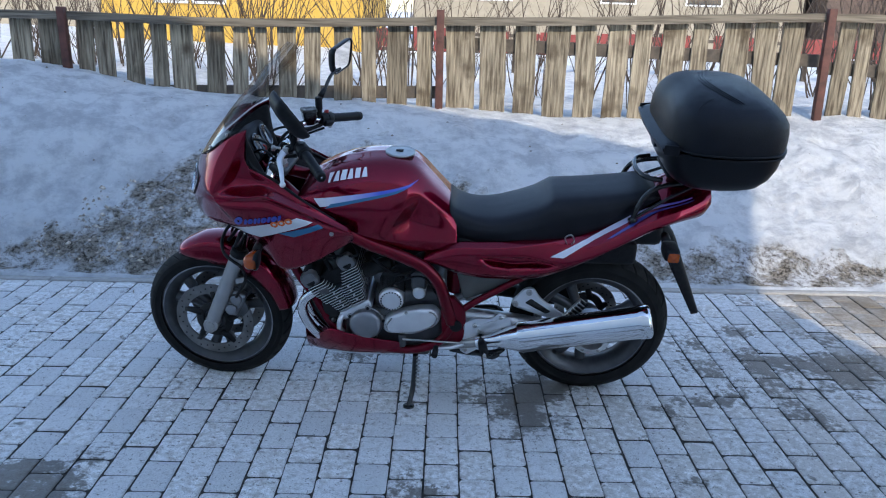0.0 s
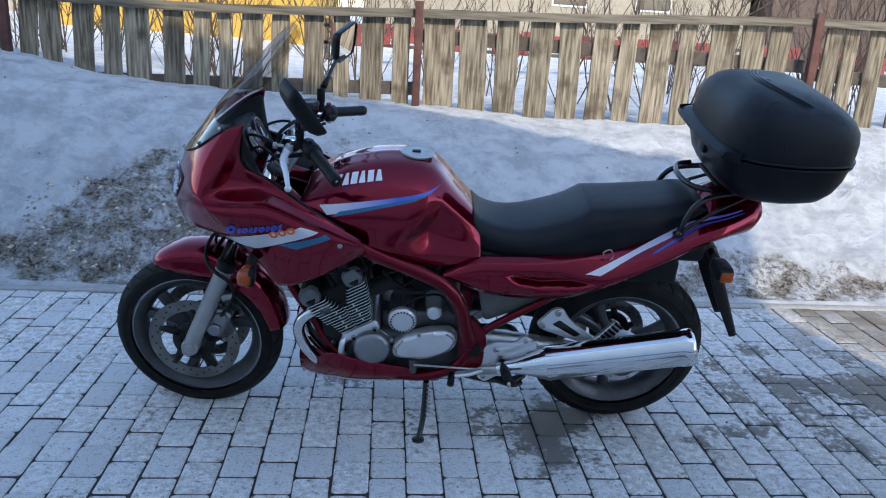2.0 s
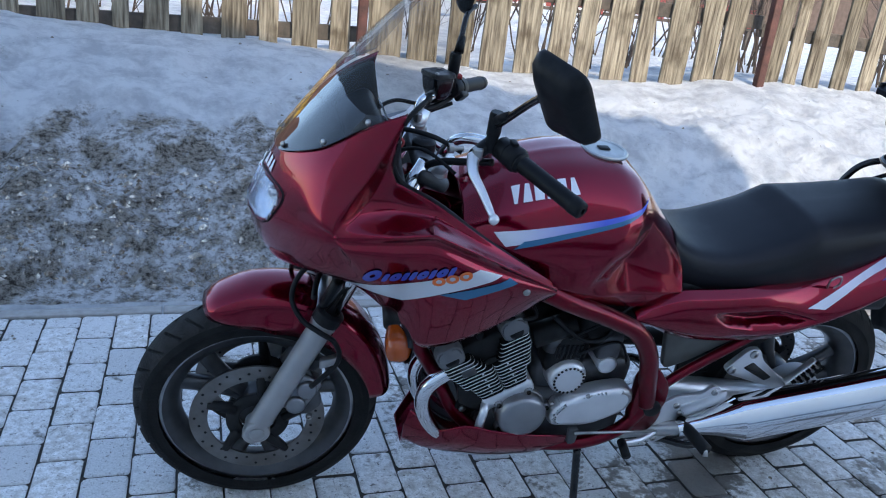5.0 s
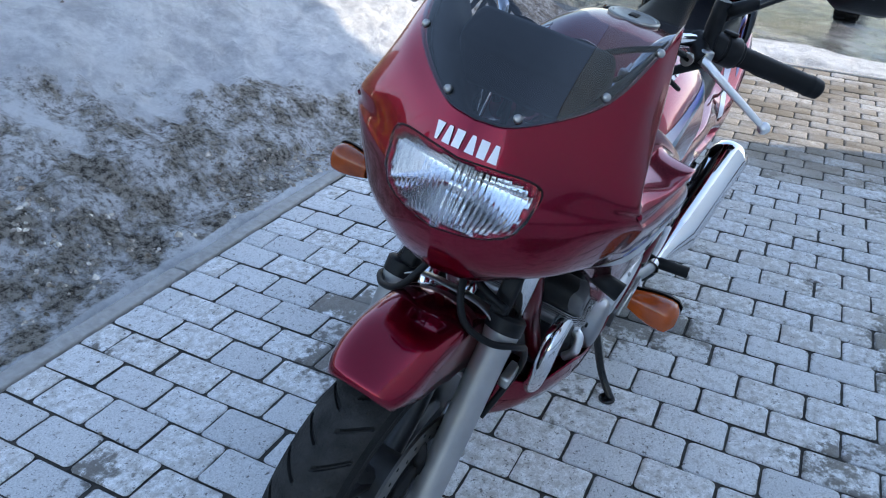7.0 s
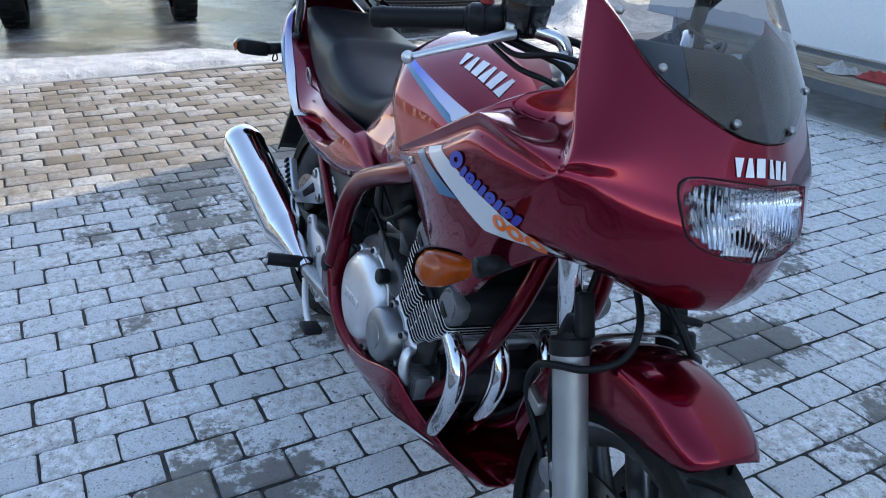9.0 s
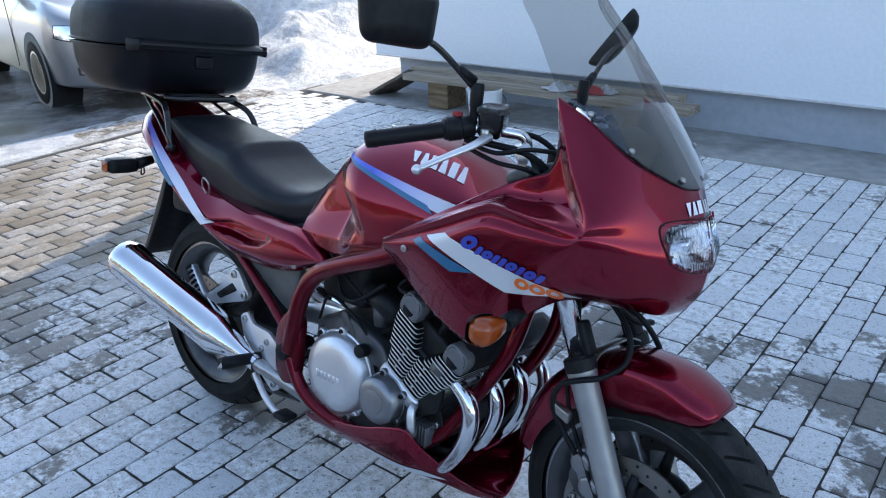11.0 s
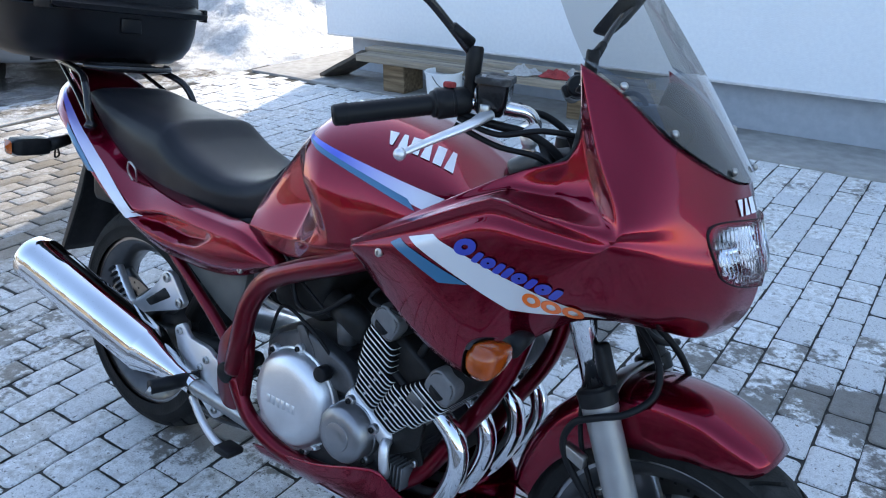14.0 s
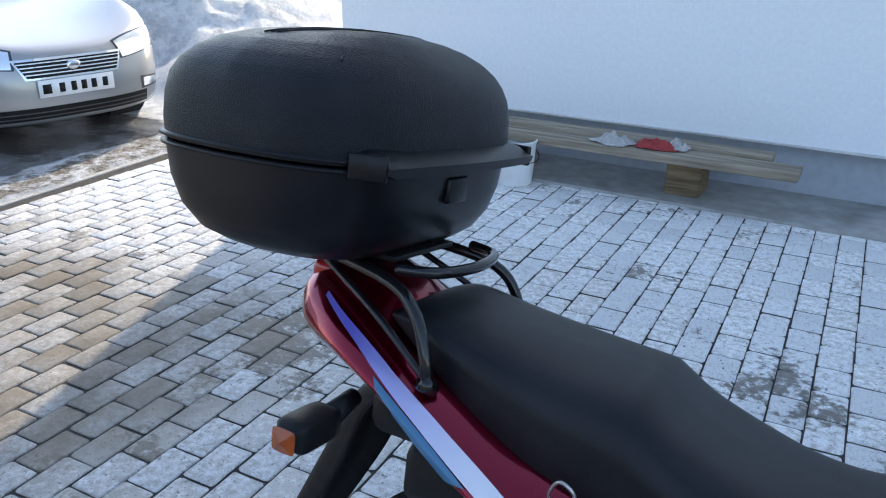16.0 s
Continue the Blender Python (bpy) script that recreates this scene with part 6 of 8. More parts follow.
bpart("pedal_rubber", box_bm(0.125, 0.222, 0.240, 0.175, 0.268, 0.256, 0.005), "hose", bp_)

# -- swingarm, shocks, shaft drive --
bpart("swingarm", tube([(0.23, -0.11, 0.385), (0.45, -0.115, 0.365), (0.70, -0.112, 0.322)], 0.034, 14), "alloy", None, "grey alloy shaft-drive swingarm")
bpart("swingarm_arm", tube([(0.23, 0.11, 0.385), (0.45, 0.115, 0.365), (0.76, 0.112, 0.320)], 0.028, 14), "black_engine")
fd = lathe([(-0.055, 0.0001), (-0.055, 0.030), (-0.145, 0.050), (-0.130, 0.078), (-0.085, 0.088), (-0.055, 0.088), (-0.055, 0.0001)], "y", 32, (0.7525, 0, 0.315))
bpart("final_drive", fd, "alloy", None, "alloy final drive housing", sharp=40)
for k in range(6):
    a = 2 * math.pi * k / 6
    bolt(0.7525 + 0.062 * math.cos(a), -0.136, 0.315 + 0.062 * math.sin(a), 0.007, 0.006)
for s in SIDES:
    bpart("axle_nut", disc_bm((0.7525, 0, 0.315), 0.020, s * 0.11, s * 0.150, 6, 0.003), "steel")
bpart("shock_absorber", tube([(0.52, 0.06, 0.40), (0.40, 0.03, 0.64)], 0.030, 16), "black_engine", None, "black rear shock")
rc = box_bm(-0.045, -0.03, -0.035, 0.045, 0.03, 0.035, 0.012, 3)
moved(rc, Matrix.Translation((0.66, 0.09, 0.40)) @ Matrix.Rotation(radians(35), 4, "Y"))
bpart("rear_caliper", rc, "black_engine")
hug = []
for i in range(15):
    a = radians(-60 + 100 * i / 14)
    d = Vector((math.sin(a), 0, math.cos(a)))
    hug.append([Vector(RW) + d * (0.335 - 0.02 * abs(u) ** 2) + Vector((0, 0.078 * u, 0)) for u in (-1, -0.6, 0, 0.6, 1)])
solid(bpart("inner_mudguard", grid_bm(hug[:9]), "black_plastic", None), 0.003)

# -- engine --
eng = bpart("crankcase", box_bm(-0.215, -0.160, 0.235, 0.175, 0.160, 0.425, 0.03, 3), "alloy_dark", None, "sooty alloy crankcase", sharp=50)
bpart("gearbox_top", box_bm(-0.10, -0.14, 0.40, 0.175, 0.14, 0.500, 0.03, 3), "alloy_dark", eng, sharp=50)
CYL_M = Matrix.Translation((-0.180, 0, 0.443)) @ Matrix.Rotation(radians(-30.3), 4, "Y")
for k in range(14):
    z = 0.002 + k * 0.0106
    w = table([(0, 0.060), (0.045, 0.074), (0.050, 0.086), (0.085, 0.096), (0.11, 0.108), (0.15, 0.110)], z)
    for q in SIDES:
        gap = 0.0 if z < 0.088 else 0.010 + (z - 0.088) * 0.55
        outline = rounded([(q * gap, -0.176), (q * w, -0.176), (q * w, 0.176), (q * gap, 0.176)], 0.012, 3)
        fb = bmesh.new()
        lo = [fb.verts.new((x, y, z)) for x, y in outline]
        hi = [fb.verts.new((x, y, z + 0.0032)) for x, y in outline]
        fb.faces.new(lo[::-1])
        fb.faces.new(hi)
        for i in range(len(lo)):
            j = (i + 1) % len(lo)
            fb.faces.new([lo[i], lo[j], hi[j], hi[i]])
        fin = bpart("cooling_fin", moved(fb, CYL_M), "fin", eng, sharp=40)
        fin.data.materials.append(M["black_engine"])
        for f in fin.data.polygons:
            f.material_index = 1 if len(f.vertices) > 4 else 0
bpart("cylinder_core", moved(box_bm(-0.052, -0.160, -0.03, 0.052, 0.160, 0.100, 0.008), CYL_M), "black_engine", eng, sharp=50)
head = bpart("cylinder_head", moved(box_bm(-0.092, -0.150, 0.080, 0.092, 0.150, 0.160, 0.010, 2), CYL_M), "black_engine", eng, sharp=50)
for dx in (-0.080, 0.082):
    cov = lathe([(-0.160, 0.0001), (-0.160, 0.030), (-0.150, 0.036), (0.150, 0.036), (0.160, 0.030), (0.160, 0.0001)], "y", 28, (dx, 0, 0.172))
    bpart("cam_cover", moved(cov, CYL_M), "black_engine", head, "dark cam cover", sharp=40)
    for q in SIDES:
        ec = plate(rounded([(dx - 0.031, 0.146), (dx - 0.034, 0.186), (dx - 0.022, 0.204), (dx + 0.022, 0.204), (dx + 0.034, 0.186), (dx + 0.031, 0.146)], 0.014, 5), q * 0.145, q * 0.180, 0.007)
        bpart("cam_end_cover", moved(ec, CYL_M), "grey_cap", head, "grey cam end cover", sharp=40)
        moon = plate([(dx + 0.017 * math.cos(radians(a_)), 0.166 + 0.017 * math.sin(radians(a_))) for a_ in range(180, 361, 15)], q * 0.172, q * 0.1815)
        bpart("cam_plug", moved(moon, CYL_M), "black_plastic", head, "black half-moon plug")
for y in (-0.135, -0.045, 0.045, 0.135):
    bpart("spark_plug_cap", moved(tube([(0.0, y, 0.125), (0.004, y * 1.02, 0.205)], 0.011, 10, r2=0.008), CYL_M), "hose", head)
    bpart("plug_lead", tube([(-0.285, y * 1.02, 0.622), (-0.27, y, 0.68), (-0.22, y * 0.9, 0.715), (-0.16, y * 0.7, 0.73)], 0.0038, 6), "hose", head)
# cylinder foot and oil lines
bpart("cylinder_foot", moved(box_bm(-0.066, -0.172, -0.045, 0.070, 0.172, -0.004, 0.012, 3), CYL_M), "alloy", eng, sharp=50)
for s in SIDES:
    for dx in (-0.030, 0.034):
        for z in (0.012, 0.033, 0.055, 0.076):
            bpart("fin_stay", moved(box_bm(dx - 0.0022, s * 0.160, z, dx + 0.0022, s * 0.1745, z + 0.008, 0.0), CYL_M), "alloy", eng, smooth=False)
    bpart("oil_pipe", tube([(-0.215, s * 0.150, 0.395), (-0.225, s * 0.178, 0.388), (-0.230, s * 0.182, 0.350), (-0.222, s * 0.165, 0.320)], 0.011, 10), "alloy", eng)
    pl_ = plate(rounded([(-0.268, 0.392), (-0.240, 0.405), (-0.205, 0.380), (-0.225, 0.335), (-0.252, 0.325), (-0.285, 0.345)], 0.010), s * 0.118, s * 0.126, 0.002)
    pm = bpart("engine_plate", pl_, "black_engine", eng, "dark engine mounting plate", sharp=40)
    for x, z in ((-0.250, 0.388), (-0.262, 0.348)):
        bolt(x, s * 0.126, z, 0.009, 0.008, pm)
for k in range(6):
    bpart("sump_rib", box_bm(-0.262 + k * 0.009, -0.12, 0.300, -0.258 + k * 0.009, 0.165, 0.350, 0.001, 1), "alloy_dark", eng)
# covers, this side and that
def cover(name, x, z, r, y0, y1, s, material="alloy", n=40, dome=0.012, label="", bolts=0):
    prof = [(s * y0, r * 1.04), (s * (y0 + 0.012), r * 1.04), (s * (y0 + 0.014), r), (s * (y1 - dome), r * 0.97), (s * (y1 - dome * 0.35), r * 0.86), (s * y1, r * 0.62), (s * y1, 0.0001)]
    c = bpart(name, lathe(prof, "y", n, (x, 0, z)), material, eng, label, sharp=40)
    for k in range(bolts):
        a = 2 * math.pi * k / bolts + 0.2
        lug = disc_bm((x + r * 1.06 * math.cos(a), 0, z + r * 1.06 * math.sin(a)), 0.011, s * y0, s * (y0 + 0.022), 12, 0.003)
        bpart("bolt_lug", lug, material, eng)
        bolt(x + r * 1.06 * math.cos(a), s * (y0 + 0.022), z + r * 1.06 * math.sin(a), 0.006, 0.005, eng, material="black_engine")
    return c


cover("crank_cover", -0.127, 0.372, 0.064, 0.155, 0.205, -1, "alloy_grey", label="round grey alloy crank cover", bolts=5)
cover("starter_cover", -0.028, 0.482, 0.050, 0.10, 0.188, -1, label="drilled round alloy cover")
hb = bmesh.new()
for k in range(22):
    a = 2 * math.pi * k / 22
    disc_bm((-0.028 + 0.038 * math.cos(a), 0, 0.482 + 0.038 * math.sin(a)), 0.0032, -0.1875, -0.1890, 8, 0.0, hb)
tagged(bpart("cover_holes", hb, "black_engine", eng), "small drilled holes", kind="stuff")
ob_ = plate(rounded([(-0.058, 0.345), (-0.052, 0.410), (0.045, 0.452), (0.135, 0.462), (0.162, 0.430), (0.148, 0.385), (0.06, 0.340)], 0.034, 7), -0.150, -0.205, 0.014)
bpart("gear_cover", ob_, "alloy", eng, "oblong alloy cover", sharp=45)
for x, z in ((-0.062, 0.42), (0.148, 0.42), (0.02, 0.352), (0.03, 0.44)):
    bolt(x, -0.198, z, 0.006, 0.006, eng)
cover("clutch_cover", 0.036, 0.388, 0.108, 0.150, 0.200, 1, label="large round alloy clutch cover", dome=0.02, bolts=9)
lb = bmesh.new()
for k in range(6):
    box_bm(0.078 - k * 0.015, 0.1995, 0.372, 0.088 - k * 0.015, 0.2018, 0.392, 0.001, 1, lb)
bpart("cover_lettering", lb, "alloy", eng, "raised lettering as plain bars")
cover("ignition_cover", -0.134, 0.385, 0.060, 0.160, 0.216, 1, "alloy_grey", label="round grey alloy ignition cover", bolts=5)
bpart("ignition_boss", disc_bm((-0.134, 0, 0.385), 0.030, 0.214, 0.219, 28, 0.003), "alloy_grey", eng, sharp=40)
ah = box_bm(-0.085, -0.165, 0.470, 0.020, -0.08, 0.605, 0.028, 3)
bpart("alternator_housing", ah, "black_engine", eng, sharp=45)
for k in range(7):
    bpart("housing_slot", box_bm(-0.070 + k * 0.012, -0.169, 0.535, -0.064 + k * 0.012, -0.163, 0.575, 0.001, 1), "black_plastic", eng)
cover("pump_cover", 0.077, 0.509, 0.026, 0.10, 0.172, -1, n=24, dome=0.006)
bpart("pump_body", box_bm(0.045, -0.165, 0.52, 0.105, -0.10, 0.60, 0.012, 2), "alloy_dark", eng, sharp=45)
bpart("filler_plug", disc_bm((-0.048, 0, 0.478), 0.017, 0.165, 0.190, 16, 0.004), "black_plastic", eng)
bpart("upper_case", plate(rounded([(-0.13, 0.44), (-0.10, 0.50), (0.03, 0.545), (0.13, 0.50), (0.15, 0.44)], 0.03), 0.120, 0.158, 0.008), "alloy_dark", eng, sharp=45)
bpart("shift_shaft_cover", plate(rounded([(-0.05, 0.30), (0.07, 0.25), (0.17, 0.30), (0.10, 0.34)], 0.02), 0.150, 0.175, 0.006), "alloy", eng, sharp=45)
# carburettors, airbox, coils
for y in (-0.14, -0.05, 0.05, 0.14):
    cb = tube([(-0.13, y, 0.585), (-0.03, y, 0.625)], 0.030, 14)
    bpart("carburettor", cb, "black_engine", None, "dark carburettor body")
    bpart("carburettor_bowl", lathe([(0, 0.0001), (0, 0.02), (0.05, 0.026), (0.05, 0.0001)], "z", 16, (-0.075, y, 0.545)), "alloy_dark")
bpart("airbox", box_bm(-0.02, -0.15, 0.56, 0.15, 0.15, 0.70, 0.03, 3), "black_engine")
for s in SIDES:
    bpart("ignition_cable", tube([(-0.20, s * 0.12, 0.73), (-0.15, s * 0.17, 0.67), (-0.22, s * 0.17, 0.66), (-0.27, s * 0.15, 0.645)], 0.005, 8), "hose")
    bpart("breather_hose", tube([(-0.10, s * 0.165, 0.66), (-0.02, s * 0.175, 0.60), (0.05, s * 0.165, 0.60), (0.08, s * 0.16, 0.68)], 0.006, 8), "hose")
    bpart("wire", tube([(-0.05, s * 0.17, 0.60), (0.04, s * 0.176, 0.66), (0.10, s * 0.16, 0.69)], 0.0035, 6), "hose")
    bpart("sensor_lead", tube([(-0.05, s * 0.15, 0.50), (0.0, s * 0.172, 0.56), (0.09, s * 0.165, 0.58), (0.14, s * 0.15, 0.50)], 0.004, 6), "hose")
    bpart("engine_mount", plate(rounded([(-0.30, 0.46), (-0.26, 0.47), (-0.20, 0.40), (-0.22, 0.36), (-0.29, 0.40)], 0.012), s * 0.150, s * 0.162, 0.003), "black_engine", eng, sharp=40)
bpart("starter_motor", tube([(-0.02, 0.10, 0.47), (-0.02, -0.10, 0.47)], 0.035, 18), "alloy_dark", eng)
bpart("clutch_arm", plate(rounded([(-0.01, 0.48), (0.03, 0.50), (0.055, 0.545), (0.035, 0.555), (0.0, 0.51)], 0.01), 0.150, 0.160, 0.002), "alloy_dark", eng, sharp=40)

# -- exhaust --
for y in (-0.150, -0.055, 0.055, 0.150):
    bpart("exhaust_header", tube([(-0.270, y, 0.512), (-0.325, y, 0.487), (-0.366, y, 0.450), (-0.377, y, 0.405), (-0.362, y * 0.97, 0.350), (-0.328, y * 0.90, 0.292), (-0.275, y * 0.75, 0.238), (-0.20, y * 0.62, 0.215), (-0.10, y * 0.55, 0.212)], 0.0195, 16, 60), "chrome", None, "chromed exhaust header")
    bpart("header_flange", tube([(-0.268, y, 0.514), (-0.300, y, 0.499)], 0.028, 14), "alloy_dark", None)
for s in SIDES:
    A, B = Vector((0.300, s * 0.225, 0.335)), Vector((0.936, s * 0.262, 0.488))
    d = (B - A).normalized()
    rot = Vector((0, 0, 1)).rotation_difference(d).to_matrix().to_4x4()
    L_ = (B - A).length
    bm = lathe([(0.0, 0.021), (0.06, 0.024), (0.10, 0.034), (0.165, 0.0560), (0.170, 0.0590), (L_ - 0.05, 0.0610), (L_ - 0.045, 0.0635), (L_ - 0.012, 0.0635), (L_ - 0.004, 0.058), (L_, 0.050), (L_ - 0.006, 0.034), (L_ - 0.03, 0.030), (L_ - 0.03, 0.0001)], "z", 40)
    moved(bm, Matrix.Translation(A) @ rot)
    mf = bpart("muffler", bm, "chrome", None, "long chromed silencer", sharp=50)
    bpart("exhaust_link", tube([(-0.02, s * 0.09, 0.225), (0.13, s * 0.13, 0.245), (0.24, s * 0.185, 0.300), (0.32, s * 0.226, 0.340)], 0.020, 14), "steel", None, "chromed link pipe")
    bpart("muffler_bracket", tube([(0.652, s * 0.162, 0.408), (0.66, s * 0.21, 0.420)], 0.010, 8), "steel", mf)
bpart("collector_box", box_bm(-0.12, -0.13, 0.190, 0.12, 0.13, 0.245, 0.02, 3), "alloy_dark")

# -- belly pan --
pan_bm = skin([
    [(0.015, -0.188, 0.296), (-0.090, -0.198, 0.315), (-0.190, -0.200, 0.336), (-0.262, -0.186, 0.345), (-0.318, -0.150, 0.300), (-0.348, -0.112, 0.298), (-0.380, -0.076, 0.304)],
    [(0.015, -0.186, 0.262), (-0.090, -0.196, 0.268), (-0.190, -0.194, 0.274), (-0.262, -0.176, 0.276), (-0.318, -0.142, 0.250), (-0.352, -0.108, 0.245), (-0.388, -0.074, 0.252)],
    [(0.015, -0.172, 0.236), (-0.090, -0.176, 0.230), (-0.190, -0.170, 0.226), (-0.262, -0.150, 0.220), (-0.318, -0.120, 0.205), (-0.352, -0.094, 0.196), (-0.386, -0.066, 0.198)],
    [(0.030, -0.080, 0.208), (-0.080, -0.070, 0.190), (-0.190, -0.050, 0.176), (-0.262, -0.038, 0.166), (-0.318, -0.026, 0.156), (-0.352, -0.026, 0.150), (-0.380, -0.036, 0.150)],
    [(0.060, 0.080, 0.208), (-0.070, 0.070, 0.190), (-0.190, 0.055, 0.176), (-0.262, 0.042, 0.166), (-0.318, 0.028, 0.157), (-0.352, 0.016, 0.152), (-0.380, 0.002, 0.152)],
    [(0.110, 0.172, 0.222), (-0.060, 0.176, 0.224), (-0.190, 0.170, 0.224), (-0.250, 0.142, 0.214), (-0.300, 0.104, 0.195), (-0.345, 0.066, 0.174), (-0.382, 0.024, 0.160)],
    [(0.125, 0.184, 0.232), (-0.055, 0.196, 0.256), (-0.180, 0.196, 0.278), (-0.232, 0.180, 0.276), (-0.270, 0.142, 0.246), (-0.330, 0.090, 0.200), (-0.384, 0.034, 0.168)],
    [(0.140, 0.186, 0.244), (-0.055, 0.199, 0.287), (-0.180, 0.202, 0.334), (-0.228, 0.194, 0.340), (-0.262, 0.156, 0.285), (-0.330, 0.097, 0.216), (-0.385, 0.038, 0.176)]],
    60, 50, False, {1: (0.3,) * 7, 2: (0.8,) * 7, 5: (0.8,) * 7, 6: (0.3,) * 7})
tidy(pan_bm)
pan_tree = BVHTree.FromBMesh(pan_bm)
belly = bpart("belly_pan", pan_bm, "red", None, "dark red belly pan with a pale stripe")
solid(belly, 0.004, 0.0)
for s in SIDES:
    bpart("belly_stripe", decal_bm(pan_tree, [(-0.300, 0.214), (-0.060, 0.234), (-0.075, 0.246), (-0.250, 0.234)], s, 0.004, 20, 3), "silver_decal", belly, "pale stripe")

# -- stands --
ss = bpart("side_stand", tube([(0.065, -0.175, 0.235), (0.060, -0.235, 0.12), (0.045, -0.290, 0.062)], 0.011, 10, r2=0.010), "black_gloss", None, "black side stand, folded out")
ft = lathe([(0, 0.0001), (0, 0.022), (0.006, 0.022), (0.008, 0.018), (0.008, 0.0001)], "z", 20)
moved(ft, Matrix.Translation((0.046, -0.279, 0.0545)) @ Matrix.Rotation(radians(-LEAN), 4, "X"))
bpart("stand_foot", ft, "black_gloss", ss)
spring = [(0.075 + 0.007 * math.cos(k * 1.1), -0.185 - 0.0011 * k, 0.228 - 0.0022 * k + 0.007 * math.sin(k * 1.1)) for k in range(46)]
bpart("stand_spring", tube(spring, 0.0022, 5, 180), "steel", ss)
cs = bpart("centre_stand", tube([(0.20, -0.15, 0.250), (0.30, -0.165, 0.245), (0.40, -0.150, 0.250), (0.42, 0, 0.240), (0.40, 0.150, 0.250), (0.30, 0.165, 0.245), (0.20, 0.15, 0.250)], 0.013, 10), "black_gloss", None, "black centre stand, folded up")
bpart("stand_lever", tube([(0.30, -0.165, 0.245), (0.36, -0.215, 0.262), (0.385, -0.235, 0.29)], 0.009, 8), "black_gloss", cs)

# -- handlebars, levers, mirrors --
for s in SIDES:
    b = Vector((-0.226, -0.378, 1.060)) if s < 0 else Vector((-0.204, 0.358, 1.024))
    a = Vector((-0.305, -0.240, 1.085)) if s < 0 else Vector((-0.300, 0.232, 1.054))
    d = (b - a).normalized()
    hb = bpart("handlebar", tube([(-0.425, s * 0.110, 0.985), (-0.420, s * 0.122, 1.045), (-0.390, s * 0.150, a.z + 0.004), a - d * 0.03, b], 0.0112, 14), "chrome", None, "chromed clip-on handlebar")
    along = Vector((0, 0, 1)).rotation_difference(d).to_matrix().to_4x4()
    # grip: ribbed sleeve, collar and end weight
    rows, length = [], (b - a).length
    for k in range(41):
        t = k / 40
        r = 0.0163 + (0.0009 if k % 2 else 0.0)
        if t > 0.85:
            r = 0.0185 - 0.002 * (t - 0.85) / 0.15
        if t < 0.05:
            r = 0.0215
        rows.append((t * length, r))
    grip = lathe([(0, 0.0001)] + rows + [(length + 0.003, 0.013), (length + 0.003, 0.006), (length - 0.004, 0.005), (length - 0.004, 0.0001)], "z", 20)
    bpart("grip", moved(grip, Matrix.Translation(a) @ along), "hose", hb, "black rubber grip", sharp=50)
    # round switch housing inboard of the grip
    sw = lathe([(-0.058, 0.0001), (-0.058, 0.019), (-0.054, 0.0225), (-0.031, 0.0235), (-0.030, 0.0222), (-0.027, 0.0222), (-0.026, 0.0245), (-0.004, 0.0255), (0.0, 0.022), (0.0, 0.0001)], "z", 26)
    cl = bpart("switch_block", moved(sw, Matrix.Translation(a) @ along), "black_plastic", hb, sharp=45)
    bpart("switch_box", moved(box_bm(-0.018, -0.013, -0.050, 0.032, 0.013, -0.008, 0.005, 2), Matrix.Translation(a) @ along), "black_plastic", hb, sharp=45)
    for k in (-0.046, -0.016):
        p = a + d * k + Vector((0.021, 0, -0.004))
        bpart("bolt", moved(lathe([(0, 0.0001), (0, 0.004), (0.004, 0.004), (0.004, 0.0001)], "x", 10), Matrix.Translation(p)), "steel", cl)
    if s > 0:
        bpart("stop_switch", moved(box_bm(-0.008, -0.009, 0.0, 0.008, 0.009, 0.010, 0.003), Matrix.Translation(a - d * 0.022 + Vector((0, 0, 0.023)))), "rag_red", cl, "red stop switch")
    else:
        bpart("choke_lever", moved(box_bm(-0.006, -0.012, 0.0, 0.006, 0.012, 0.006, 0.002), Matrix.Translation(a - d * 0.022 + Vector((0, 0, 0.024)))), "hose", cl)
    # hand lever: a flat blade that narrows to a ball
    tip = Vector((-0.368, -0.330, 1.010)) if s < 0 else Vector((-0.326, 0.340, 0.984))
    root = Vector((-0.385, -0.205, 1.078)) if s < 0 else Vector((-0.378, 0.195, 1.048))
    line = spline([root, root.lerp(tip, 0.30) + Vector((-0.014, 0, 0.004)), root.lerp(tip, 0.65) + Vector((-0.006, 0, 0.002)), tip], 22)
    blade = []
    for i, p in enumerate(line):
        t = i / 21
        w, h = table([(0, 0.014), (0.3, 0.011), (0.8, 0.0075), (1, 0.006)], t), table([(0, 0.009), (0.3, 0.007), (1, 0.0055)], t)
        blade.append([p + Vector((w * math.cos(q), 0, h * math.sin(q))) for q in (2 * math.pi * m / 12 for m in range(12))])
    lv = grid_bm(blade, closed_u=True)
    lathe([(-0.0105, 0.0001), (-0.009, 0.005), (-0.005, 0.009), (0.0, 0.0105), (0.005, 0.009), (0.009, 0.005), (0.0105, 0.0001)], "z", 16, tip, bm=lv)
    bpart("brake_lever" if s > 0 else "clutch_lever", lv, "alloy", hb, "alloy hand lever with a ball end")
    bpart("lever_pivot", disc_bm((0, 0, 0), 0.011, -0.010, 0.012, 18, 0.003), "steel", hb).matrix_basis = Matrix.Translation(root + Vector((0.006, 0, 0.004))) @ Matrix.Rotation(radians(90), 4, "X")
    bpart("lever_perch", tube([a - d * 0.075, (a - d * 0.075).lerp(root, 0.6), root], 0.016, 12, r2=0.013), "black_plastic", hb)
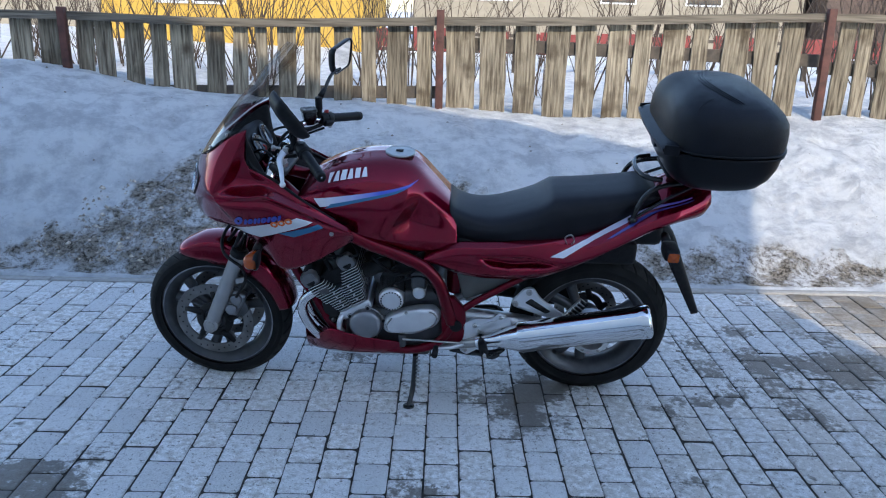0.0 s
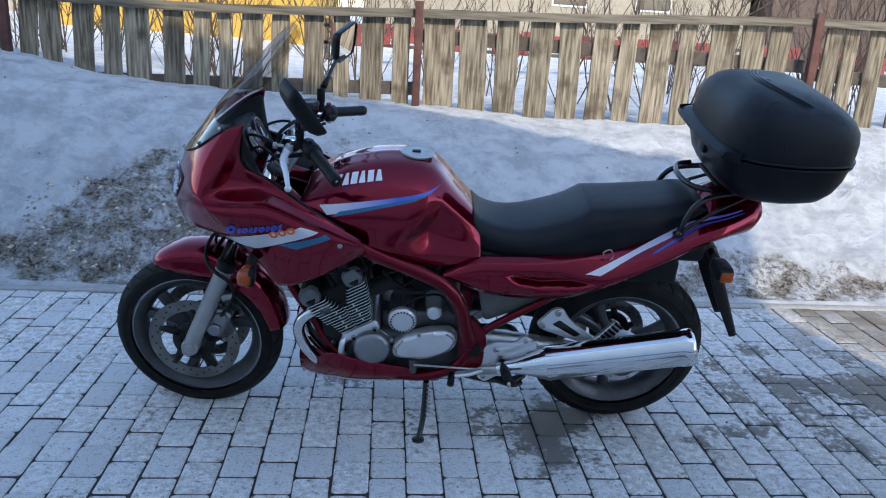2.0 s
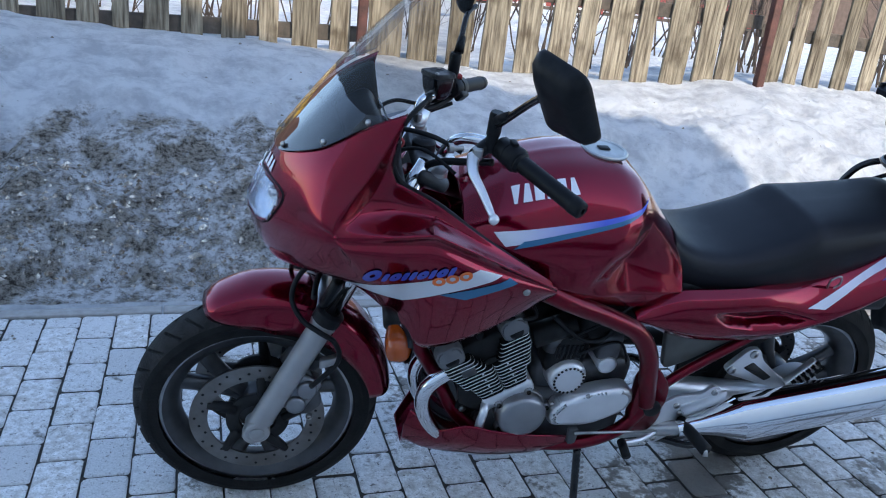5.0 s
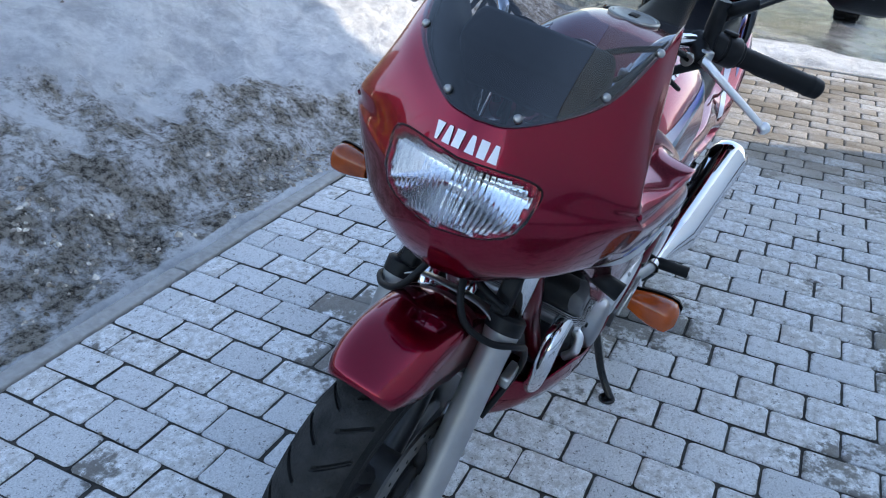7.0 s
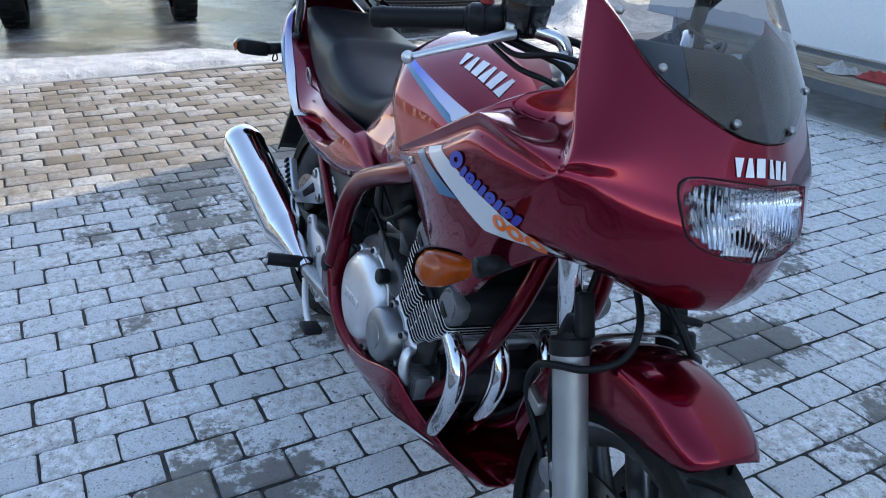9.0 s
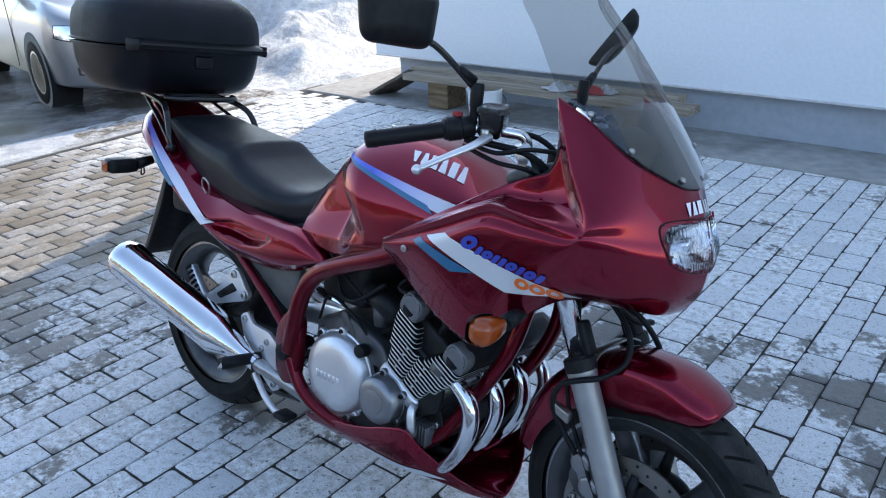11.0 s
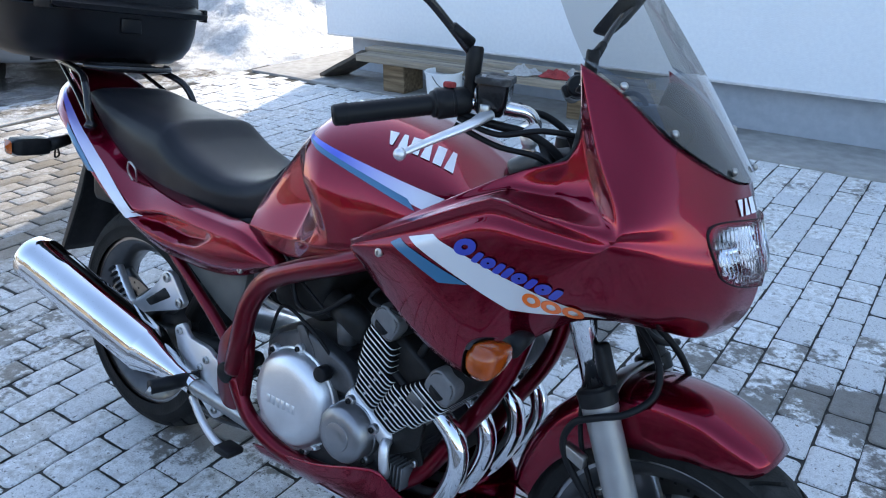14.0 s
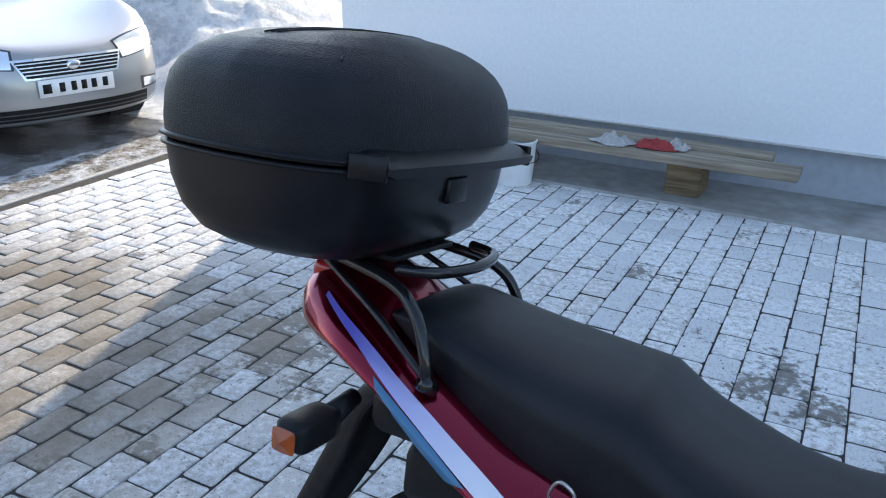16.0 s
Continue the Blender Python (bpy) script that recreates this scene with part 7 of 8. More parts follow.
    # mirror: stem and head
    if s < 0:
        foot, knee, head = Vector((-0.352, -0.196, 1.085)), Vector((-0.352, -0.202, 1.150)), Vector((-0.331, -0.390, 1.272))
    else:
        foot, knee, head = Vector((-0.336, 0.188, 1.070)), Vector((-0.330, 0.190, 1.150)), Vector((-0.268, 0.365, 1.262))
    stem = bpart("mirror_stem", lathe([(0, 0.0001), (0, 0.012), (0.030, 0.0115), (0.034, 0.0135), (0.075, 0.0140), (0.080, 0.012), (0.080, 0.0001)], "z", 18, foot), "black_plastic", None, "black mirror stem", sharp=45)
    bpart("mirror_arm", tube([knee + Vector((0, 0, -0.012)), knee * 0.5 + head * 0.5 + Vector((0, 0, 0.006)), head - (Vector((0, s * 0.05, 0.035)) if s > 0 else Vector((0.012, -0.030, 0.012)))], 0.0068, 10), "black_gloss", stem)
    bpart("arm_boot", tube([knee + (head - knee) * 0.02, knee + (head - knee) * 0.22], 0.0115, 10, r2=0.009), "hose", stem)
    out = rounded([(-0.080, -0.052), (0.066, -0.056), (0.082, 0.040), (0.070, 0.056), (-0.078, 0.056), (-0.088, 0.040)], 0.026, 5)
    rows = []
    for k, (sc, dep) in enumerate(((0.35, -0.036), (0.70, -0.031), (0.92, -0.018), (1.0, -0.002), (1.0, 0.006), (0.96, 0.008), (0.955, 0.003))):
        rows.append([Vector((dep, s * p[0] * sc, p[1] * sc)) for p in out])
    mb = grid_bm(rows, closed_u=True)
    mb.verts.ensure_lookup_table()
    mb.faces.new(mb.verts[:len(out)])
    turn = Matrix.Translation(head) @ Matrix.Rotation(radians(-s * (16 if s > 0 else 10)), 4, "Z") @ Matrix.Rotation(radians(6), 4, "Y") @ Matrix.Rotation(radians(22 if s < 0 else 5), 4, "X")
    if s < 0:                                            # the left one hangs folded, its glass turned up
        turn = Matrix.Translation(head + Vector((0.022, 0, 0))) @ Matrix.Rotation(radians(24), 4, "Z") @ Matrix(((0.83, 0.55, 0, 0), (0, 0, 1, 0), (0.55, -0.83, 0, 0), (0, 0, 0, 1)))
    moved(mb, turn)
    mh = bpart("mirror_head", mb, "black_plastic", stem, "black plastic mirror head", sharp=60)
    gb = bmesh.new()
    gb.faces.new([gb.verts.new((0.0035, s * p[0] * 0.95, p[1] * 0.95)) for p in out])
    moved(gb, turn)
    bpart("mirror_glass", gb, "mirror", stem, "mirror glass", smooth=False)
# brake reservoir and its hose, cables, ignition lock
RES = Matrix.Translation((-0.374, 0.172, 1.080)) @ Matrix.Rotation(radians(24), 4, "Z") @ Matrix.Rotation(radians(-6), 4, "X")
res_low = [(-0.026, -0.030), (0.026, -0.034), (0.030, 0.030), (-0.024, 0.034)]
rows = [[Vector((x * k, y * k, z)) for x, y in rounded(res_low, 0.012, 4)] for k, z in ((0.55, -0.034), (0.72, -0.028), (0.92, -0.012), (1.0, 0.010), (1.0, 0.018))]
res_bm = grid_bm(rows, closed_u=True)
res = bpart("brake_reservoir", moved(res_bm, RES), "black_gloss", None, "black brake fluid reservoir", sharp=45)
rows = [[Vector((x * k, y * k, z)) for x, y in rounded(res_low, 0.012, 4)] for k, z in ((1.0, 0.018), (1.09, 0.018), (1.10, 0.021), (1.08, 0.027), (1.03, 0.0285), (0.55, 0.0285), (0.50, 0.0272), (0.01, 0.0272))]
bpart("reservoir_lid", moved(grid_bm(rows, closed_u=True), RES), "worn_black", res, "scuffed grey-black lid", sharp=40)
for x, y in ((0.018, 0.020), (-0.018, -0.020)):
    bpart("bolt", moved(lathe([(0.028, 0.0045), (0.031, 0.004), (0.031, 0.0001)], "z", 10, (x, y, 0)), RES), "steel", res)
sight = lathe([(0.0, 0.0001), (0.0, 0.007), (0.003, 0.0105), (0.006, 0.0105), (0.006, 0.0085), (0.004, 0.0001)], "x", 20, (0.026, 0.004, -0.002))
bpart("sight_glass", moved(sight, RES), "steel", res, "round sight glass", sharp=40)
bpart("hose_union", tube([(-0.398, 0.138, 1.062), (-0.405, 0.118, 1.052)], 0.009, 10), "black_engine", res)
bpart("brake_line", tube([(-0.402, 0.125, 1.056), (-0.428, 0.092, 1.050), (-0.462, 0.066, 1.020), (-0.480, 0.050, 0.960), (-0.490, 0.045, 0.88)], 0.0062, 10), "hose")
bpart("switch_loom", tube([(-0.330, 0.195, 1.040), (-0.372, 0.160, 1.030), (-0.425, 0.130, 1.020), (-0.470, 0.100, 0.985), (-0.480, 0.070, 0.92)], 0.0075, 10), "hose")
bpart("throttle_cable", tube([(-0.330, 0.205, 1.036), (-0.400, 0.195, 1.020), (-0.470, 0.165, 1.035), (-0.520, 0.110, 1.020), (-0.500, 0.050, 0.95)], 0.0048, 8), "hose")
bpart("throttle_cable", tube([(-0.322, 0.200, 1.024), (-0.395, 0.182, 1.000), (-0.455, 0.150, 0.990), (-0.480, 0.085, 0.950)], 0.0048, 8), "hose")
bpart("clutch_cable", tube([(-0.405, -0.190, 1.076), (-0.465, -0.160, 1.095), (-0.525, -0.080, 1.070), (-0.520, 0.020, 0.99), (-0.48, 0.06, 0.90)], 0.0050, 8), "hose")
bpart("switch_loom", tube([(-0.345, -0.205, 1.065), (-0.385, -0.165, 1.045), (-0.440, -0.125, 1.020), (-0.480, -0.080, 0.960)], 0.0075, 10), "hose")
bpart("clutch_adjuster", lathe([(0, 0.004), (0, 0.010), (0.010, 0.010), (0.012, 0.006), (0.030, 0.0055), (0.030, 0.0001)], "x", 14, (-0.432, -0.186, 1.082)), "steel", None, sharp=40)
bpart("wiring", tube([(-0.52, -0.10, 1.03), (-0.47, -0.15, 1.06), (-0.41, -0.19, 1.03)], 0.004, 6), "hose")
bpart("tie_tag", tube([(-0.498, -0.060, 1.010), (-0.488, -0.052, 1.030), (-0.500, -0.048, 1.040)], 0.0030, 6), "rag_red")
for s in SIDES:
    bpart("fork_cap", lathe([(0, 0.0250), (0.012, 0.0250), (0.014, 0.020), (0.022, 0.020), (0.024, 0.011), (0.046, 0.010), (0.048, 0.008), (0.048, 0.0001)], "z", 24, (-0.425, s * 0.105, 0.985)), "steel", None, "bright fork top cap", sharp=40)
    bpart("bar_clamp", tube([(-0.428, s * 0.106, 0.990), (-0.412, s * 0.124, 1.035)], 0.020, 16), "alloy", None, "alloy handlebar clamp")
    bpart("cockpit_edge", tube([(-0.530, s * 0.160, 1.030), (-0.505, s * 0.166, 0.992), (-0.430, s * 0.180, 0.955), (-0.330, s * 0.204, 0.892), (-0.220, s * 0.214, 0.826)], 0.006, 8), "black_plastic")
bpart("ignition_lock", lathe([(0, 0.026), (0.026, 0.026), (0.032, 0.020), (0.034, 0.014), (0.030, 0.0001)], "z", 22, (-0.43, 0, 0.985)), "black_plastic", None, sharp=40)

# -- rack and top case --
for s in SIDES:
    rk = bpart("grab_rail", tube([(0.838, s * 0.158, 0.846), (0.845, s * 0.160, 0.885), (0.875, s * 0.150, 0.940), (0.935, s * 0.130, 0.968), (1.08, s * 0.105, 0.985), (1.17, s * 0.080, 0.990)], 0.0095, 10), "black_gloss", None, "black tubular grab rail")
    bpart("rail_strut", tube([(0.838, s * 0.160, 0.850), (0.95, s * 0.135, 0.918), (1.08, s * 0.105, 0.980)], 0.006, 8), "black_gloss", rk)
    bpart("rail_foot", tube([(0.832, s * 0.150, 0.838), (0.842, s * 0.168, 0.852)], 0.013, 10), "black_gloss", rk)
bpart("rack_bow", tube([(0.93, -0.12, 0.985), (0.875, -0.09, 0.985), (0.855, 0, 0.985), (0.875, 0.09, 0.985), (0.93, 0.12, 0.985)], 0.009, 10), "black_gloss", None, "black rack bow")
bpart("rack_plate", box_bm(0.95, -0.09, 0.984, 1.26, 0.09, 0.993, 0.003), "black_plastic")

CASE_W = 0.288                           # half width of the case


def case_ring(z, x0, x1, ky, p=0.60, n=84):
    """A level ring of the case: flat at its front, rounder at its rear."""
    row = []
    for k in range(n):
        a = 2 * math.pi * k / n
        front = math.cos(a) < 0
        c, s = _sq(a, p - 0.08 if front else p - 0.14)
        mid = x0 + (x1 - x0) * 0.52
        row.append(Vector((mid + (mid - x0 if front else x1 - mid) * c, CASE_W * ky * s * (1 - 0.06 * (-c if front else c)), z)))
    return row


def case_part(name, levels, material, parent, label=""):
    bm = grid_bm([case_ring(*q) for q in levels], closed_u=True)
    tidy(bm)
    return bm if name is None else bpart(name, bm, material, parent, label)


base = case_part("top_case", [(0.990, 1.08, 1.12, 0.02), (0.990, 0.985, 1.205, 0.64), (0.994, 0.966, 1.226, 0.76), (1.010, 0.945, 1.254, 0.86), (1.040, 0.926, 1.280, 0.930), (1.080, 0.914, 1.298, 0.968), (1.132, 0.908, 1.308, 0.988)],
                 "case_smooth", None, "large black plastic top case on the rear rack")
LID = [(1.136, 0.906, 1.306, 0.995), (1.165, 0.906, 1.310, 1.000), (1.200, 0.909, 1.309, 0.996), (1.228, 0.915, 1.304, 0.980), (1.250, 0.926, 1.290, 0.945), (1.268, 0.940, 1.270, 0.890), (1.285, 0.960, 1.242, 0.800), (1.299, 0.982, 1.206, 0.650, 0.60), (1.308, 1.002, 1.168, 0.470, 0.66), (1.313, 1.022, 1.128, 0.260, 0.76), (1.315, 1.065, 1.075, 0.02, 0.9)]
lid_bm = case_part(None, LID, "case", base)
lid_tree = BVHTree.FromBMesh(lid_bm)
lid = bpart("case_lid", lid_bm, "case", base, "textured black case lid")
for z0, grow in ((1.126, 0.004), (1.139, 0.006)):
    case_part("case_seam", [(z0, 0.912, 1.304, 0.98), (z0, 0.908 - grow, 1.308 + grow, 0.996 + grow * 3), (z0 + 0.005, 0.908 - grow, 1.308 + grow, 0.996 + grow * 3), (z0 + 0.006, 0.912, 1.304, 0.98)], "case_smooth", base)
lip = []
for i in range(29):
    t = -1 + i / 14
    y = 0.226 * t
    x = 0.897 - 0.010 * (1 - t * t)
    h = 0.019 if abs(t) < 0.95 else 0.012
    lip.append([Vector((x + 0.045, y, 1.139 + h * 1.3)), Vector((x + 0.010, y, 1.139 + h * 0.8)), Vector((x - 0.012, y, 1.139 + h * 0.1)), Vector((x - 0.010, y, 1.139 - h * 0.6)), Vector((x + 0.045, y, 1.139 - h * 0.8))])
lip_bm = grid_bm(lip)
lip_bm.verts.ensure_lookup_table()
lip_bm.faces.new(lip_bm.verts[:5])
lip_bm.faces.new(lip_bm.verts[-5:])
bpart("case_lip", lip_bm, "case_smooth", base, "moulded front lip", sharp=50)
for s in SIDES:                                          # square ends of the lip
    bpart("lip_end", moved(box_bm(-0.022, -0.005, -0.016, 0.030, 0.005, 0.018, 0.003), Matrix.Translation((0.912, s * 0.231, 1.138)) @ Matrix.Rotation(radians(s * 18), 4, "Z")), "case_smooth", base, sharp=45)
for k in range(3):
    pts = []
    for i in range(25):
        yy = -0.200 + 0.40 * i / 24
        q = onto(lid_tree, (1.030 + 0.012 * k + 0.075 * (abs(yy) / 0.20) ** 2, yy, 1.7), (0, 0, -1), 0.0006)
        if q:
            pts.append(q)
    bpart("lid_groove", tube(pts, 0.0013, 6, 72), "case_smooth", lid)
for s in SIDES:                                          # creases that bound the lid's front face
    pts = []
    for i in range(18):
        t = i / 17
        q = onto(lid_tree, (0.980 + 0.060 * (1 - t) ** 2, s * (0.165 + 0.055 * t ** 0.7), 1.7), (0, 0, -1), -0.0015)
        if q:
            pts.append(q)
    bpart("lid_crease", tube(pts, 0.0030, 6, 60), "case", lid)
latch = box_bm(0.905, -0.030, 1.074, 0.916, 0.030, 1.114, 0.004, 2)
bpart("latch", latch, "case_smooth", base)

# ---- along the house: planks on blocks, bucket, rags, a leaning board ----
def plank_bench():
    rng = random.Random(3)
    for i, (x0, x1, y, w, z) in enumerate(((0.70, 3.17, -3.53, 0.17, 0.235), (0.86, 3.25, -3.70, 0.13, 0.255))):
        bm = board_bm(x1 - x0, w, 0.05, rng)
        moved(bm, Matrix.Translation((x0, y, z + 0.03)) @ Matrix.Rotation(radians(90), 4, "Y") @ Matrix.Rotation(radians(90), 4, "Z"))
        ob = part("plank", bm, "wood_new", smooth=False)
        tagged(ob, "long sawn plank, greyed, lying on wooden blocks" if i == 0 else "narrow sawn plank behind the wider one", "plank", "planks on blocks")
    for x, y, w in ((2.87, -3.64, 0.21), (1.31, -3.72, 0.20)):
        bm = box_bm(-w / 2, -0.13, 0.016, w / 2, 0.11, 0.236, 0.01)
        for v in bm.verts:
            v.co += Vector((noise.noise(v.co * 9), noise.noise(v.co * 9 + Vector((5, 0, 0))), 0)) * 0.006
        ob = part("wood_block", bm, "wood_block", smooth=False)
        ob.location = (x, y, 0)
        tagged(ob, "squared timber block holding up the planks", "block", "blocks under the planks")
    lean = board_bm(0.55, 0.26, 0.03, rng)
    ob = part("board", lean, "wood_dark", smooth=False)
    ob.matrix_world = Matrix.Translation((3.72, -3.72, 0.02)) @ Matrix.Rotation(radians(-64), 4, "Y") @ Matrix.Rotation(radians(80), 4, "Z")
    tagged(ob, "dark weathered board propped against the planks", "board")


plank_bench()


def bucket():
    b = thing("bucket", "white plastic bucket with wire handle beside the planks", "bucket", m=pose(2.28, -3.40, 0.0))
    part("body", lathe([(0.004, 0.0001), (0.0, 0.112), (0.01, 0.116), (0.25, 0.132), (0.262, 0.139), (0.272, 0.139), (0.272, 0.131), (0.25, 0.127), (0.02, 0.110), (0.016, 0.0001)], "z", 40), "bucket", b, sharp=50)
    part("handle", tube([(0.0, -0.138, 0.255), (-0.06, -0.146, 0.20), (-0.12, -0.1, 0.16), (-0.148, 0.0, 0.15), (-0.12, 0.1, 0.16), (-0.06, 0.146, 0.20), (0.0, 0.138, 0.255)], 0.003, 6), "hose", b)
    return b


bucket()


def rag(name, x, y, z, r, material, label, seed):
    rng = random.Random(seed)
    rows = []
    for i in range(14):
        row = []
        for j in range(22):
            t, a = i / 13, 2 * math.pi * j / 22
            p = Vector((math.cos(a) * t, math.sin(a) * t * 0.8, 0))
            n = noise.noise(Vector((p.x * 3 + seed, p.y * 3, 0.3))) + 0.5 * noise.noise(Vector((p.x * 8, p.y * 8 + seed, 1.1)))
            k = 1 + 0.3 * noise.noise(Vector((math.cos(a) * 1.6, math.sin(a) * 1.6, seed)))
            row.append(Vector((p.x * r * k, p.y * r * k, max(0.004, (1 - t) * 0.055 + 0.035 * n * (1 - 0.4 * t)))))
        rows.append(row)
    ob = part(name, grid_bm(rows, closed_u=True), material)
    ob.location = (x, y, z)
    solid(ob, 0.004, 0)
    return tagged(ob, label, "rag", "rags on the planks")


rag("rag", 1.72, -3.56, 0.292, 0.13, "rag_grey", "crumpled pale grey rag lying on the planks", 2)
rag("rag", 1.47, -3.57, 0.292, 0.12, "rag_red", "crumpled red work glove and rag on the planks", 7)
rag("rag", 1.36, -3.60, 0.292, 0.08, "rag_grey", "small grey rag on the planks", 5)


# ---- cars in the yard ----
def car_wheel(parent, c, r, w, s, cap="alloy"):
    t = part("tyre", lathe([(-w, r * 0.66), (-w, r * 0.90), (-w * 0.8, r * 0.985), (-w * 0.5, r), (w * 0.5, r), (w * 0.8, r * 0.985), (w, r * 0.90), (w, r * 0.66)], "y", 40, c), "rubber", parent)
    part("hubcap", lathe([(s * w * 0.85, r * 0.67), (s * w * 0.98, r * 0.62), (s * w * 0.75, r * 0.5), (s * w * 0.85, r * 0.2), (s * w * 0.9, 0.0001)], "y", 32, c), cap, parent)
    for k in range(7):
        a = 2 * math.pi * k / 7
        part("vent_slot", disc_bm((c[0] + r * 0.46 * math.cos(a), c[1], c[2] + r * 0.46 * math.sin(a)), r * 0.085, s * w * 0.80, s * w * 0.90, 10, 0.002), "black_engine", parent)
    return t


def silver_car():
    car = thing("car", "silver compact sedan parked in the yard, wheels on wet ice", "car", m=pose(6.05, -2.66, 0.0, 0, 0, 171.5))

    def shell(name, cols, material, label="", nu=48, nv=20):
        bm = skin(cols, nu, nv, mirror=False)
        mirrored(bm)
        bmesh.ops.remove_doubles(bm, verts=bm.verts, dist=0.002)
        return part(name, bm, material, car, label)

    # body rings from the sill up over the bonnet: nose x, nose z, half width, side z
    RINGS = [(0.80, 0.21, 0.78, 0.20), (0.93, 0.215, 0.835, 0.24), (0.955, 0.30, 0.855, 0.38), (0.955, 0.44, 0.865, 0.52), (0.935, 0.545, 0.865, 0.62), (0.905, 0.615, 0.857, 0.72),
             (0.865, 0.665, 0.84, 0.80), (0.80, 0.698, 0.815, 0.855), (0.60, 0.750, 0.78, 0.905), (0.30, 0.812, 0.75, 0.935), (-0.10, 0.878, 0.725, 0.950), (-0.50, 0.935, 0.70, 0.962)]
    guides = []
    for xf, zf, w, zs in RINGS:
        xs = min(0.12, xf - 0.15)
        row = []
        for i in range(13):
            a_ = math.pi / 2 * i / 12
            k = math.sin(a_) ** 2
            row.append((xs + (xf - xs) * math.cos(a_) ** 0.62, w * math.sin(a_) ** 0.80, zf + (zs - zf) * k))
        for x in (-0.5, -1.2, -2.0, -2.8, -3.2, -3.45):
            taper = table([(-3.45, 0.80), (-3.2, 0.93), (-2.8, 0.99), (-2.0, 1.0), (0, 1.0)], x)
            row.append((min(x, xs - 0.1), w * taper, zs + (0.03 if zs > 0.9 else 0.0)))
        guides.append(row)
    body_bm = skin(guides, 90, 50, False, {1: (0.6,) * 19, 6: (0.5,) * 10 + (0,) * 9, 7: (0.3,) * 10 + (0,) * 9})
    mirrored(body_bm)
    bmesh.ops.remove_doubles(body_bm, verts=body_bm.verts, dist=0.002)
    tidy(body_bm)
    tree = BVHTree.FromBMesh(body_bm)
    part("body", body_bm, "car_silver", car, "silver bodywork")
    part("boot_lid", box_bm(-3.46, -0.62, 0.55, -3.05, 0.62, 1.0, 0.08, 3), "car_silver", car)

    def skin_patch(y0, y1, z0, z1, lift, slant=0.0, nu=20, nv=6):
        """A film on the nose between two widths and heights, met from ahead."""
        rows = []
        for j in range(nv + 1):
            z = z0 + (z1 - z0) * j / nv
            row = []
            for i in range(nu + 1):
                k = slant * (1 - j / nv)
                y = (y0 + k) + (y1 - k - y0 - k) * i / nu
                q = onto(tree, (2.0, y, z), (-1, 0, 0), lift)
                row.append(q if q else (row[-1] if row else Vector((0.9, y, z))))
            rows.append(row)
        return grid_bm(rows)

    def corner_patch(s, a0, a1, low, high, lift, nu=16, nv=6):
        """A film round the corner of the nose between two bearings."""
        rows = []
        for j in range(nv + 1):
            v = j / nv
            row = []
            for i in range(nu + 1):
                u = i / nu
                a_ = radians(a0 + (a1 - a0) * u)
                z = low(u) * (1 - v) + high(u) * v
                d = Vector((math.cos(a_), s * math.sin(a_), 0))
                q = onto(tree, tuple(d * 2 + Vector((0, 0, z))), tuple(-d), lift)
                row.append(q if q else (row[-1] if row else d * 0.9 + Vector((0, 0, z))))
            rows.append(row)
        return grid_bm(rows)

    # greenhouse
    XR = [-0.45, -0.75, -1.25, -1.9, -2.5, -2.95, -3.15]
    ZR = [0.97, 1.16, 1.40, 1.44, 1.38, 1.15, 1.02]
    shell("roof", [[(x, 0.74, 0.95) for x in XR], [(x, 0.70 - 0.06 * (z - 0.95), 0.95 + (z - 0.95) * 0.5) for x, z in zip(XR, ZR)], [(x, 0.60, z - 0.03) for x, z in zip(XR, ZR)], [(x, 0, z) for x, z in zip(XR, ZR)]], "car_silver", nu=30, nv=14)
    for s in SIDES:
        win = plate(rounded([(-0.80, 1.0), (-1.28, 1.33), (-2.42, 1.31), (-2.85, 1.02)], 0.05), s * 0.690, s * 0.715, 0.0)
        part("side_window", win, "window", car)
        for cx in (0.0, -2.6):
            part("arch_liner", disc_bm((cx, 0, 0.31), 0.350, s * 0.60, s * 0.868, 40, 0.0), "black_engine", car)
            car_wheel(car, (cx, s * 0.790, 0.30), 0.30, 0.085, s)
        # headlamp and fog lamp
        hl = part("headlamp", corner_patch(s, 23, 55, lambda u: 0.575 + 0.045 * u + 0.03 * u * u, lambda u: 0.675 + 0.14 * u - 0.075 * u * u, 0.006), "reflector", car, "clear glass headlamp")
        part("lamp_rim", corner_patch(s, 22, 56, lambda u: 0.567 + 0.045 * u + 0.03 * u * u, lambda u: 0.683 + 0.14 * u - 0.075 * u * u, 0.003), "window", hl)
        fg = part("fog_lamp_trim", corner_patch(s, 30, 45, lambda u: 0.335, lambda u: 0.425 - 0.02 * u, 0.003, 10, 4), "alloy_dark", car)
        part("fog_lamp", corner_patch(s, 31.5, 43.5, lambda u: 0.350, lambda u: 0.412 - 0.02 * u, 0.006, 10, 4), "reflector", fg)
        mir = box_bm(-0.08, -0.10, -0.07, 0.08, 0.08, 0.07, 0.04, 3)
        m = part("door_mirror", mir, "car_silver", car)
        m.location = (-0.78, s * 0.92, 1.02)
        part("door_seam", tube([(-0.62, s * 0.868, 0.30), (-0.60, s * 0.870, 0.6), (-0.66, s * 0.86, 0.93)], 0.004, 5), "black_engine", car)
    part("grille_surround", skin_patch(-0.375, 0.375, 0.500, 0.628, 0.006, 0.055), "chrome", car, "bright grille surround")
    part("grille", skin_patch(-0.355, 0.355, 0.512, 0.612, 0.010, 0.050), "black_plastic", car, "dark radiator grille")
